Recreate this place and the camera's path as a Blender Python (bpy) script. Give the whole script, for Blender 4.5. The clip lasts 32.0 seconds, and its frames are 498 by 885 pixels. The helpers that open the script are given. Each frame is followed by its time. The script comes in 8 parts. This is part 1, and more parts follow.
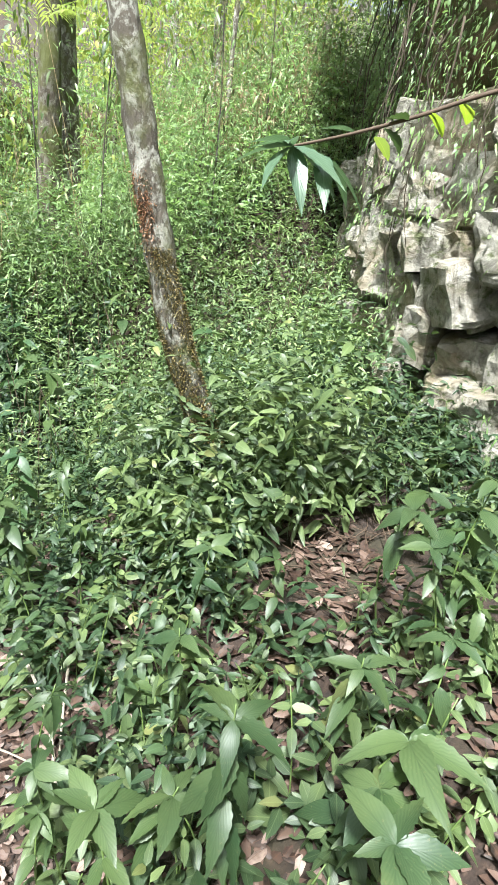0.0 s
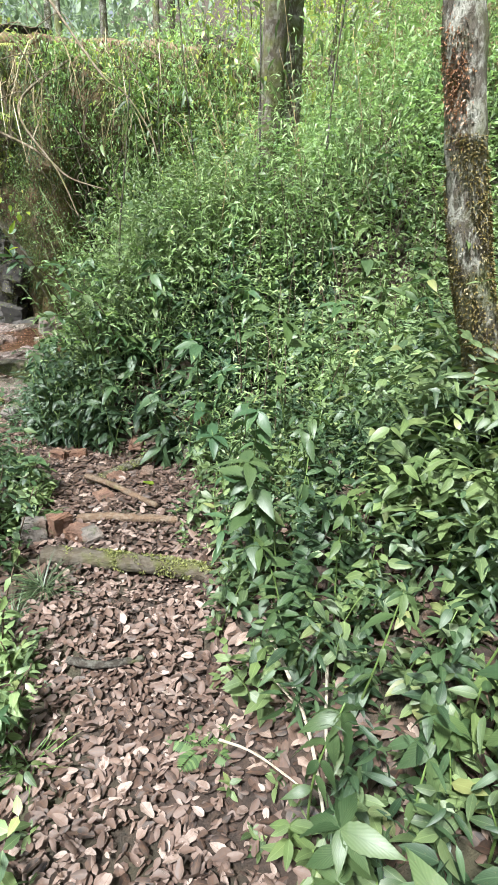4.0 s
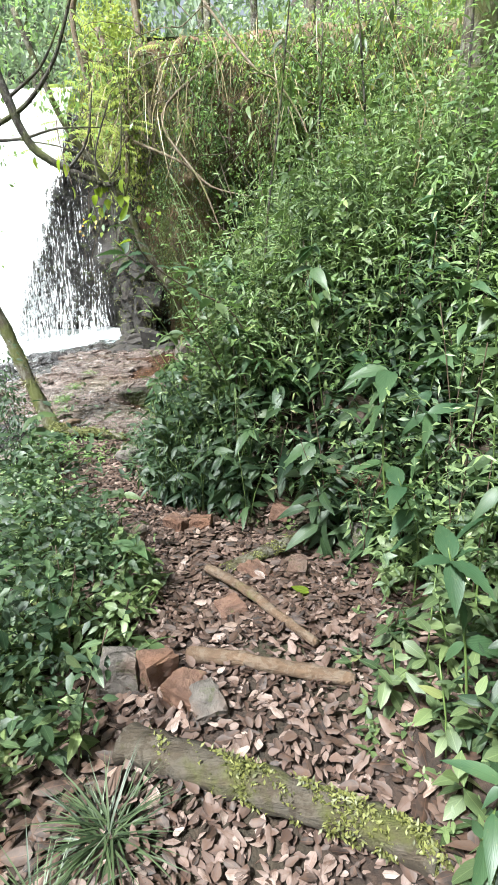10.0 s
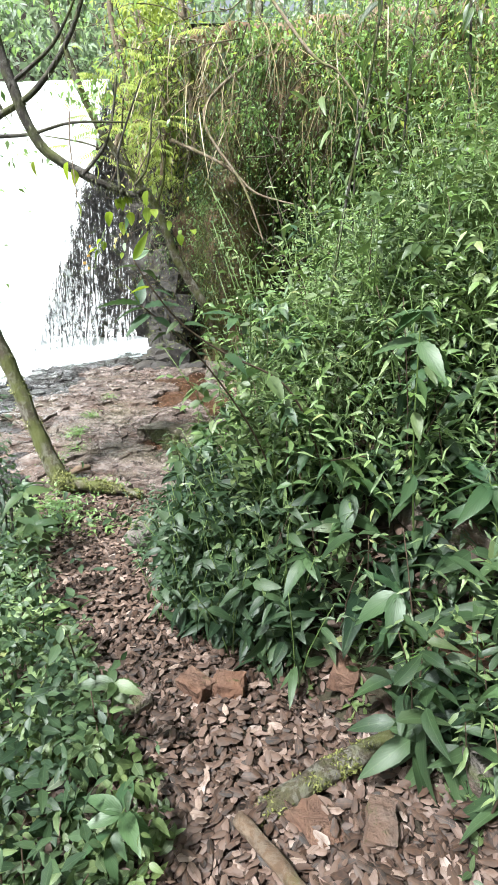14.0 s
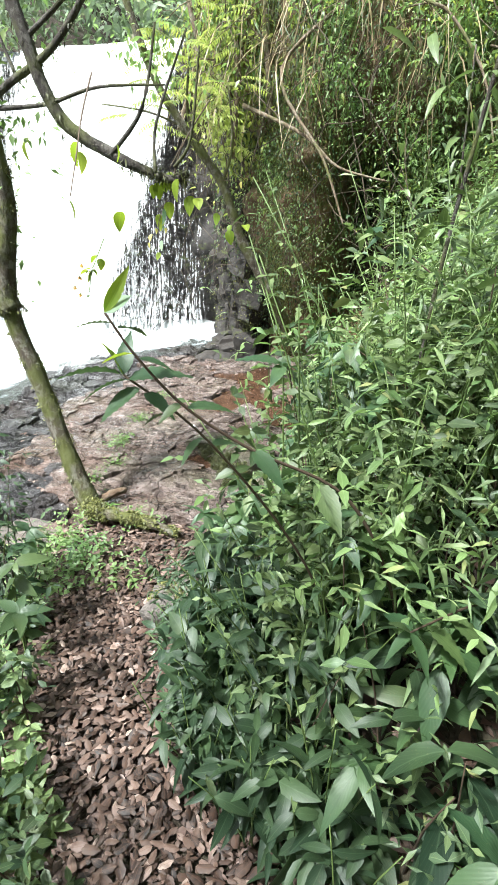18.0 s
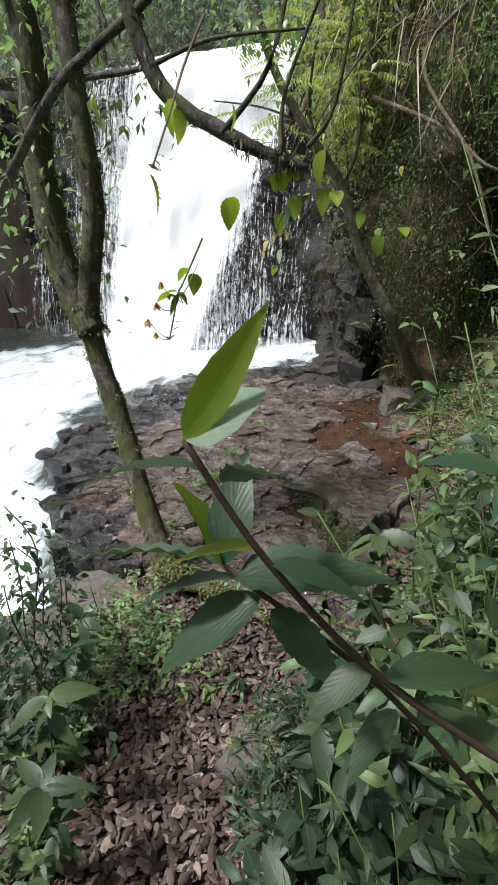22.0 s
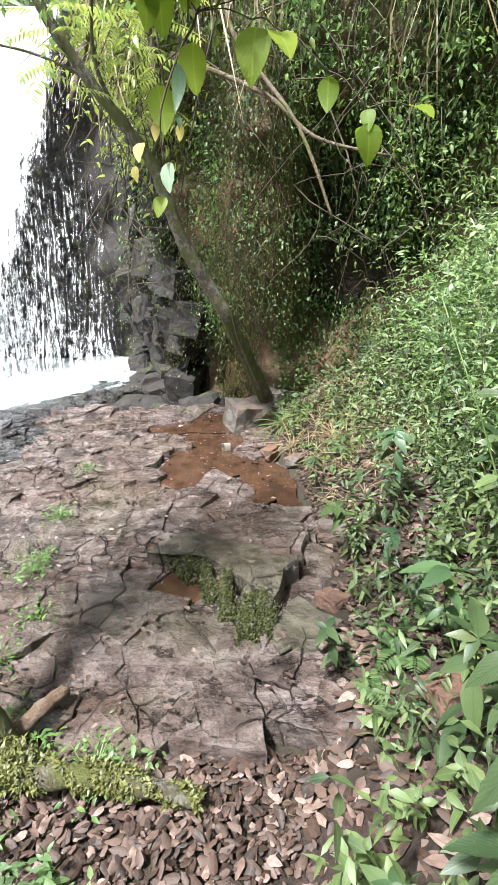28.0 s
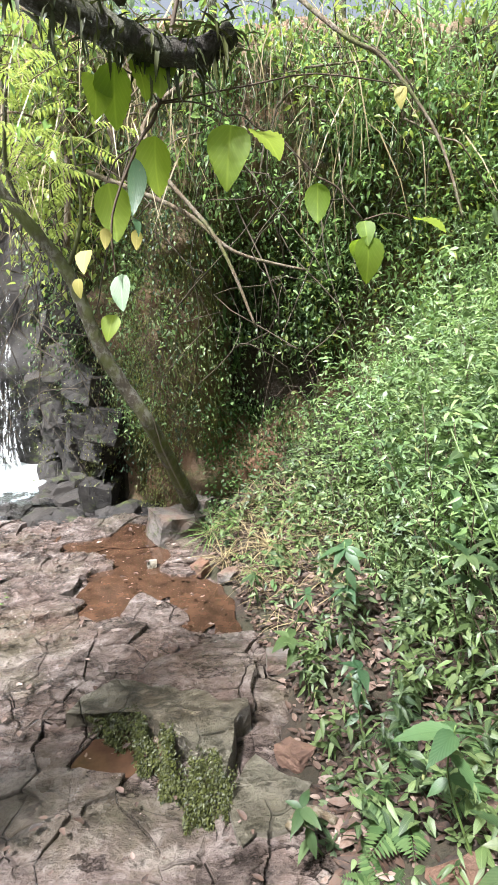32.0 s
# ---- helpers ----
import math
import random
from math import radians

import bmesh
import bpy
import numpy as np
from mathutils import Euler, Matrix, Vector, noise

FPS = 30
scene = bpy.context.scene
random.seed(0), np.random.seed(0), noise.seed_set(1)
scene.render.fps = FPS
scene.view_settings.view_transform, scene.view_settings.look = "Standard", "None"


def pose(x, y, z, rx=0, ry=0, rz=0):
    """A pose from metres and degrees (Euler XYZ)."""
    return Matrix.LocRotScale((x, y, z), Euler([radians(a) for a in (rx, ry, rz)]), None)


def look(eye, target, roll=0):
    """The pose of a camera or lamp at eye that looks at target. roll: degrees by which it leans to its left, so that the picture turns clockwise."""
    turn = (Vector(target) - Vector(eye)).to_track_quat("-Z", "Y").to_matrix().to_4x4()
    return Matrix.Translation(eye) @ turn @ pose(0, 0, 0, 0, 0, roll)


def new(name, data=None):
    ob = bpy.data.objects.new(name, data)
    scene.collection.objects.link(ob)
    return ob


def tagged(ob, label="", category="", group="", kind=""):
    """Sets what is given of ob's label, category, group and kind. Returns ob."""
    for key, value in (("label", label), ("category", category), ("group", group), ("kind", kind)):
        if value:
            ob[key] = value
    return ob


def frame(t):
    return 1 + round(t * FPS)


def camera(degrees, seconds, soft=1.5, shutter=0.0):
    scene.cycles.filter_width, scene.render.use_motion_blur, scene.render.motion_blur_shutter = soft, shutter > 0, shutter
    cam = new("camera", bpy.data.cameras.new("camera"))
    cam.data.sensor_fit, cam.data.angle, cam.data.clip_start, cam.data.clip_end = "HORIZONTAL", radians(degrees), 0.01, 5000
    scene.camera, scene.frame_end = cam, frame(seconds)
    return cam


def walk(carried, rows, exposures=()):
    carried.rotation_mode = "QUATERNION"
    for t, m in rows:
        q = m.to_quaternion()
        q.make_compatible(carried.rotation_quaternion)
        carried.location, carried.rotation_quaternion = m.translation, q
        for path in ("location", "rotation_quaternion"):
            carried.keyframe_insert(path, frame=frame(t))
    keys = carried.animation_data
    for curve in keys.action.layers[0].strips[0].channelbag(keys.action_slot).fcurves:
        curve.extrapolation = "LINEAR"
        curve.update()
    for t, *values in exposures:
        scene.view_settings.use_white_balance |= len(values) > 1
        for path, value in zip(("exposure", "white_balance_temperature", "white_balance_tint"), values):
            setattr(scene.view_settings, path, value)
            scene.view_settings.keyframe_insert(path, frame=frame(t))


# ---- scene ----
LENS = 50.10
PATH = [  # seconds, eye x y z, yaw to the left, pitch, roll
    (0.0, -0.001, -0.000, 2.018, -32.82, -19.07, 6.09),
    (0.5, -0.018, 0.008, 2.007, -29.12, -19.54, 5.90),
    (1.0, -0.037, 0.017, 2.006, -24.96, -18.71, 5.66),
    (1.5, -0.058, 0.040, 2.000, -21.76, -17.87, 5.11),
    (2.0, -0.088, 0.102, 1.969, -19.64, -18.48, 4.87),
    (2.5, -0.112, 0.192, 1.922, -19.27, -19.95, 3.68),
    (3.0, -0.156, 0.289, 1.889, -17.41, -21.51, 2.96),
    (3.5, -0.183, 0.391, 1.872, -15.69, -23.48, 3.08),
    (5.5, -0.102, 0.697, 1.493, -8.51, -21.06, -1.92),
    (6.0, -0.149, 0.774, 1.482, -7.50, -20.64, -1.65),
    (6.5, -0.155, 0.857, 1.482, -4.66, -20.61, -1.70),
    (7.0, -0.154, 0.976, 1.487, -2.46, -20.99, -2.36),
    (7.5, -0.141, 1.095, 1.485, -0.58, -20.75, -1.78),
    (8.0, -0.151, 1.191, 1.487, 0.41, -21.05, -1.31),
    (8.5, -0.147, 1.270, 1.505, 1.29, -22.02, -1.29),
    (9.0, -0.160, 1.422, 1.518, 0.18, -21.36, -0.86),
    (9.5, -0.196, 1.578, 1.532, 0.47, -21.33, -0.95),
    (10.0, -0.204, 1.661, 1.532, 1.70, -20.74, -1.88),
    (10.5, -0.213, 1.768, 1.533, 2.93, -20.13, -0.71),
    (11.0, -0.206, 1.928, 1.548, 3.70, -19.37, -0.45),
    (11.5, -0.195, 2.058, 1.584, 5.86, -19.41, -0.81),
    (12.0, -0.207, 2.138, 1.601, 7.41, -19.70, -0.73),
    (12.5, -0.238, 2.303, 1.600, 6.52, -21.04, -0.71),
    (13.0, -0.286, 2.446, 1.633, 5.30, -21.38, -0.46),
    (13.5, -0.322, 2.530, 1.664, 4.65, -22.26, -0.69),
    (14.0, -0.336, 2.550, 1.684, 4.70, -20.76, -0.14),
    (14.5, -0.323, 2.617, 1.687, 8.04, -20.04, -1.17),
    (16.5, -0.244, 2.984, 1.787, 13.10, -23.19, -0.31),
    (17.0, -0.296, 3.136, 1.795, 14.09, -24.01, -0.10),
    (17.5, -0.322, 3.246, 1.799, 13.71, -24.66, 0.19),
    (18.0, -0.333, 3.292, 1.806, 13.01, -23.67, -0.13),
    (18.5, -0.334, 3.352, 1.809, 13.12, -24.01, -0.87),
    (19.0, -0.330, 3.461, 1.822, 15.02, -23.89, -0.81),
    (19.5, -0.342, 3.565, 1.835, 21.65, -23.75, -0.77),
    (20.0, -0.368, 3.613, 1.831, 23.26, -23.40, -0.17),
    (20.5, -0.440, 3.686, 1.816, 22.60, -22.42, 0.74),
    (21.0, -0.554, 3.775, 1.792, 21.52, -23.27, 1.26),
    (21.5, -0.613, 3.848, 1.771, 21.62, -23.28, 1.33),
    (22.0, -0.665, 3.946, 1.753, 22.91, -22.31, -0.05),
    (22.5, -0.753, 4.047, 1.748, 18.70, -23.26, 3.82),
    (23.0, -0.831, 4.088, 1.715, 21.10, -22.75, -0.13),
    (23.5, -0.915, 4.108, 1.686, 17.41, -23.83, 0.29),
    (24.0, -1.027, 4.161, 1.683, 14.62, -24.79, 0.94),
    (24.5, -1.057, 4.204, 1.679, 12.80, -24.15, 1.07),
    (25.0, -1.084, 4.300, 1.640, 10.63, -22.91, 0.24),
    (25.5, -1.093, 4.429, 1.619, 6.79, -23.41, -1.77),
    (26.0, -1.109, 4.501, 1.622, 7.18, -23.73, -3.11),
    (26.5, -1.130, 4.563, 1.605, 4.91, -22.34, -2.43),
    (28.5, -1.187, 4.838, 1.545, 0.63, -20.48, -1.28),
    (29.0, -1.170, 4.910, 1.552, 1.35, -18.69, -1.08),
    (29.5, -1.178, 4.946, 1.558, -3.12, -15.14, -0.87),
    (30.0, -1.215, 4.975, 1.574, -6.46, -13.46, -2.87),
    (30.5, -1.241, 4.992, 1.585, -9.25, -11.71, -2.63),
    (31.0, -1.263, 5.004, 1.591, -10.06, -10.63, -2.12),
    (31.5, -1.283, 5.015, 1.586, -9.52, -10.52, -2.21),
    (32.0, -1.276, 5.026, 1.586, -9.06, -11.09, -1.21),
]
cam = camera(LENS, 32.0)


def view(x, y, z, yaw, pitch, roll):
    return pose(x, y, z) @ pose(0, 0, 0, 0, 0, yaw) @ pose(0, 0, 0, 90 + pitch, 0, 0) @ pose(0, 0, 0, 0, 0, roll)


walk(cam, [(row[0], view(*row[1:])) for row in PATH],
     exposures=[(t, s, 5950, 6 if t < 20.5 else 11) for t, s in ((0.0, 1.95), (6.0, 1.76), (13.0, 1.78), (18.9, 1.78), (20.0, 0.80), (20.8, 0.66), (23.0, 0.32), (24.5, 0.72), (25.7, 1.50), (28.0, 1.68), (32.0, 1.84))])

# ---- world and light ----
world = bpy.data.worlds.new("sky")
scene.world = world
world.use_nodes = True
wn = world.node_tree.nodes
sky = wn.new("ShaderNodeTexSky")
sky.sky_type = "NISHITA"
sky.sun_disc = False
sky.sun_elevation, sky.sun_rotation = radians(60), radians(-135)
sky.dust_density, sky.air_density = 6.0, 1.0
veil = wn.new("ShaderNodeHueSaturation")  # thin white cloud over the blue
veil.inputs["Saturation"].default_value = 0.28
world.node_tree.links.new(sky.outputs[0], veil.inputs["Color"])
world.node_tree.links.new(veil.outputs[0], wn["Background"].inputs[0])
wn["Background"].inputs[1].default_value = 0.066
sun_data = bpy.data.lights.new("sun", "SUN")
sun_data.energy, sun_data.angle, sun_data.color = 5.0, radians(6), (1.0, 0.97, 0.9)
sun = new("sun", sun_data)
sun.matrix_basis = look((0, 0, 30), Vector((0, 0, 30)) - Vector((-0.707 * math.cos(radians(60)), -0.707 * math.cos(radians(60)), math.sin(radians(60)))))


# ---- materials ----
class Nodes:
    """A small builder for node materials."""

    def __init__(self, name):
        self.mat = bpy.data.materials.new(name)
        self.mat.use_nodes = True
        self.tree = self.mat.node_tree
        self.tree.nodes.clear()
        self.out = self.add("ShaderNodeOutputMaterial")

    def add(self, kind, **sockets):
        node = self.tree.nodes.new(kind)
        for key, value in sockets.items():
            self.put(node, key, value)
        return node

    def put(self, node, key, value):
        socket = node.inputs[int(key[1:])] if key[0] == "i" and key[1:].isdigit() else node.inputs[key.replace("_", " ")]
        if isinstance(value, bpy.types.NodeSocket):
            self.tree.links.new(value, socket)
        else:
            socket.default_value = value

    def ramp(self, fac, stops, mode="LINEAR"):
        node = self.add("ShaderNodeValToRGB", Fac=fac)
        node.color_ramp.interpolation = mode
        els = node.color_ramp.elements
        while len(els) < len(stops):
            els.new(0.5)
        for el, (pos, col) in zip(els, stops):
            el.position, el.color = pos, (*col, 1) if len(col) == 3 else col
        return node.outputs[0]

    def mix(self, fac, a, b, mode="MIX"):
        node = self.add("ShaderNodeMix")
        node.data_type, node.blend_type = "RGBA", mode
        for n, v in ((0, fac), (6, a), (7, b)):
            if isinstance(v, bpy.types.NodeSocket):
                self.tree.links.new(v, node.inputs[n])
            else:
                node.inputs[n].default_value = v if n == 0 else (*v, 1)
        return node.outputs[2]

    def noise(self, scale, detail=4.0, rough=0.55, vector=None, distortion=0.0):
        node = self.add("ShaderNodeTexNoise", Scale=scale, Detail=detail, Roughness=rough, Distortion=distortion)
        if vector is not None:
            self.tree.links.new(vector, node.inputs["Vector"])
        return node.outputs[0]

    def place(self, scale=(1, 1, 1), kind="Object"):
        coord = self.add("ShaderNodeTexCoord")
        node = self.add("ShaderNodeMapping", Vector=coord.outputs[kind], Scale=scale)
        return node.outputs[0]

    def world_place(self, scale=(1, 1, 1)):
        geo = self.add("ShaderNodeNewGeometry")
        return self.add("ShaderNodeMapping", Vector=geo.outputs["Position"], Scale=scale).outputs[0]

    def math(self, op, a, b=0.5, clamp=False):
        node = self.add("ShaderNodeMath", i0=a, i1=b)
        node.operation, node.use_clamp = op, clamp
        return node.outputs[0]

    def bump(self, height, strength=0.3, distance=0.02):
        return self.add("ShaderNodeBump", Height=height, Strength=strength, Distance=distance).outputs[0]

    def surface(self, color, rough=0.6, normal=None, translucent=0.0, glow=None, **more):
        p = self.add("ShaderNodeBsdfPrincipled", Base_Color=color if isinstance(color, bpy.types.NodeSocket) else (*color, 1), Roughness=rough, **more)
        if normal is not None:
            self.put(p, "Normal", normal)
        shader = p.outputs[0]
        if translucent:
            t = self.add("ShaderNodeBsdfTranslucent", Color=glow if glow is not None else (color if isinstance(color, bpy.types.NodeSocket) else (*color, 1)))
            m = self.add("ShaderNodeMixShader", i0=translucent, i1=shader, i2=t.outputs[0])
            shader = m.outputs[0]
        self.tree.links.new(shader, self.out.inputs[0])
        return self.mat


def leaf_material(name, dark, light, island=True, rough=0.38, translucent=0.24, vein=0.25, yellow=0.05, ribs=7.0, grooved=False):
    """Leaf with midrib and side veins in its own coordinates, varied from leaf to leaf."""
    n = Nodes(name)
    if island:
        rnd = n.add("ShaderNodeNewGeometry").outputs["Random Per Island"]
    else:
        rnd = n.add("ShaderNodeObjectInfo").outputs["Random"]
    uv = n.add("ShaderNodeSeparateXYZ", Vector=n.place(kind="UV"))
    half = tuple((a + b) / 2 for a, b in zip(dark, light))
    base = n.ramp(rnd, [(0.0, dark), (0.35, half), (0.55, dark), (0.8, light), (1.0 - yellow, half), (1.0, (light[0] * 1.4, light[1] * 1.08, light[2]))])
    clump = n.noise(2.6, 3.0, 0.6, vector=n.world_place())
    base = n.mix(n.ramp(clump, [(0.50, (0, 0, 0)), (0.64, (0.6,) * 3)]), base, (light[0] * 0.88, light[1] * 0.95, light[2] * 0.72))
    base = n.mix(n.ramp(clump, [(0.36, (0.65,) * 3), (0.48, (0, 0, 0))]), base, (dark[0] * 0.75, dark[1] * 0.9, dark[2] * 1.05))
    patch = n.noise(14.0, 4.0, 0.6, vector=n.world_place())
    base = n.mix(n.math("MULTIPLY", patch, 0.6), base, tuple(c * 0.6 for c in dark))
    speck = n.noise(160.0, 3.0, 0.7, vector=n.world_place())
    base = n.mix(n.ramp(speck, [(0.60, (0, 0, 0)), (0.78, (0.45,) * 3)]), base, (0.20, 0.17, 0.07))
    across = n.math("ABSOLUTE", n.math("SUBTRACT", uv.outputs[0], 0.5))
    rib = n.ramp(across, [(0.0, (1, 1, 1)), (0.045, (0, 0, 0))])
    slant = n.math("SUBTRACT", n.math("MULTIPLY", uv.outputs[1], ribs), n.math("MULTIPLY", n.math("POWER", across, 0.8), ribs * 1.1))
    wave = n.math("ABSOLUTE", n.math("SUBTRACT", n.math("FRACT", slant), 0.5))
    side = n.ramp(wave, [(0.0, (1, 1, 1)), (0.16, (0, 0, 0))])
    lines = n.math("MAXIMUM", rib, n.math("MULTIPLY", side, 0.35))
    if grooved:
        # pale swellings between dark sunken veins
        base = n.mix(n.math("MULTIPLY", n.ramp(wave, [(0.12, (0, 0, 0)), (0.5, (1, 1, 1))]), n.ramp(patch, [(0.40, (0.0,) * 3), (0.70, (0.28,) * 3)])), base, tuple(min(1, c * 1.15 + 0.02) for c in light))
    pale = tuple(c * 0.55 for c in dark) if grooved else tuple(min(1, c * 1.5 + 0.02) for c in light)
    color = n.mix(n.math("MULTIPLY", lines, vein), base, pale)
    swell = n.math("SUBTRACT", n.math("ADD", wave, n.math("MULTIPLY", speck, 0.25)), n.math("MULTIPLY", rib, 0.5))
    return n.surface(color, rough, n.bump(swell, 0.14, 0.002), translucent, n.mix(0.5, color, (light[0] * 1.25, light[1] * 1.5, light[2] * 0.8)), IOR=1.45)


M = {}
M["leaf_mid"] = leaf_material("leaf_mid", (0.029, 0.052, 0.024), (0.200, 0.258, 0.102), rough=0.46)
M["leaf_hill"] = leaf_material("leaf_hill", (0.052, 0.092, 0.043), (0.305, 0.388, 0.170), rough=0.42)
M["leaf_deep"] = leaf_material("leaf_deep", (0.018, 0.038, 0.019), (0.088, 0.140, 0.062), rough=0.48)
M["leaf_pale"] = leaf_material("leaf_pale", (0.12, 0.20, 0.075), (0.33, 0.44, 0.19), translucent=0.4)
M["leaf_lime"] = leaf_material("leaf_lime", (0.17, 0.225, 0.05), (0.44, 0.46, 0.14), translucent=0.42)
M["leaf_single"] = leaf_material("leaf_single", (0.034, 0.064, 0.026), (0.118, 0.162, 0.062), island=False, vein=0.36, grooved=True, rough=0.44)
M["leaf_single_deep"] = leaf_material("leaf_single_deep", (0.038, 0.080, 0.036), (0.105, 0.170, 0.070), island=False, vein=0.30, grooved=True, rough=0.44)
M["leaf_single_lime"] = leaf_material("leaf_single_lime", (0.155, 0.23, 0.025), (0.335, 0.395, 0.042), island=False, translucent=0.55, vein=0.3, rough=0.55)


M["leaf_grey"] = leaf_material("leaf_grey", (0.075, 0.125, 0.075), (0.15, 0.215, 0.135), island=False, vein=0.3, rough=0.28)
M["leaf_silver"] = leaf_material("leaf_silver", (0.22, 0.32, 0.20), (0.42, 0.52, 0.38), island=False, translucent=0.3, vein=0.3, rough=0.5)
M["leaf_straw"] = leaf_material("leaf_straw", (0.42, 0.34, 0.09), (0.62, 0.52, 0.20), island=False, translucent=0.4, vein=0.2, rough=0.6)


# leaves of the far woods: distance haze painted as a paler, greyer green
M["leaf_hazy"] = leaf_material("leaf_hazy", (0.15, 0.195, 0.135), (0.34, 0.40, 0.30), translucent=0.35, rough=0.6)


def litter_material(name, stops, island=True):
    n = Nodes(name)
    rnd = n.add("ShaderNodeNewGeometry").outputs["Random Per Island"] if island else n.add("ShaderNodeObjectInfo").outputs["Random"]
    base = n.ramp(rnd, stops)
    spots = n.noise(55.0, 4.0, vector=n.world_place())
    color = n.mix(n.ramp(spots, [(0.42, (0, 0, 0)), (0.75, (0.8, 0.8, 0.8))]), base, (0.10, 0.055, 0.035))
    uv = n.add("ShaderNodeSeparateXYZ", Vector=n.place(kind="UV"))
    rib = n.math("LESS_THAN", n.math("ABSOLUTE", n.math("SUBTRACT", uv.outputs[0], 0.5)), 0.03)
    color = n.mix(n.math("MULTIPLY", rib, 0.4), color, (0.12, 0.06, 0.035))
    return n.surface(color, 0.62, n.bump(spots, 0.4, 0.005), 0.12)


M["litter"] = litter_material("litter", [(0.0, (0.018, 0.012, 0.010)), (0.26, (0.055, 0.035, 0.028)), (0.45, (0.135, 0.090, 0.074)), (0.62, (0.080, 0.053, 0.044)), (0.86, (0.200, 0.142, 0.120)), (1.0, (0.31, 0.245, 0.215))])
# darker copy of the litter, with shade put into its colour
M["litter_shaded"] = litter_material("litter_shaded", [(0.0, (0.014, 0.010, 0.008)), (0.4, (0.042, 0.026, 0.020)), (0.75, (0.105, 0.068, 0.052)), (0.9, (0.19, 0.13, 0.105)), (1.0, (0.31, 0.235, 0.195))])


def soil_material():
    n = Nodes("soil")
    big = n.noise(1.6, 5.0, vector=n.world_place())
    fine = n.noise(38.0, 6.0, 0.7, vector=n.world_place())
    c = n.ramp(fine, [(0.3, (0.013, 0.009, 0.007)), (0.55, (0.038, 0.023, 0.016)), (0.8, (0.085, 0.052, 0.036))])
    c = n.mix(n.ramp(big, [(0.45, (0, 0, 0)), (0.7, (0.6, 0.6, 0.6))]), c, (0.045, 0.05, 0.02))
    return n.surface(c, 0.9, n.bump(fine, 0.8, 0.03))


M["soil"] = soil_material()


def rock_material(name, dark, light, moss=0.3, wet=0.5, scale=1.0, stain=(0.16, 0.07, 0.035)):
    n = Nodes(name)
    v = n.world_place()
    big = n.noise(1.3 * scale, 6.0, 0.6, v)
    mid = n.noise(7.0 * scale, 8.0, 0.65, v, 0.6)
    fine = n.noise(60.0 * scale, 4.0, 0.7, v)
    c = n.ramp(mid, [(0.28, dark), (0.52, tuple((a + b) / 2 for a, b in zip(dark, light))), (0.75, light)])
    c = n.mix(n.ramp(big, [(0.46, (0, 0, 0)), (0.62, (0.55, 0.55, 0.55))]), c, stain)
    lich = n.noise(4.2 * scale, 6.0, 0.7, n.world_place((1, 1, 1.7)))
    c = n.mix(n.ramp(lich, [(0.62 - moss * 0.3, (0, 0, 0)), (0.72 - moss * 0.25, (0.85, 0.85, 0.85))]), c, (0.06, 0.075, 0.015))
    h = n.math("ADD", n.math("MULTIPLY", mid, 1.0), n.math("MULTIPLY", fine, 0.25))
    rough = n.ramp(big, [(0.3, (0.85 - wet,) * 3), (0.7, (0.95 - wet * 0.6,) * 3)])
    return n.surface(c, rough, n.bump(h, 0.8, 0.05))




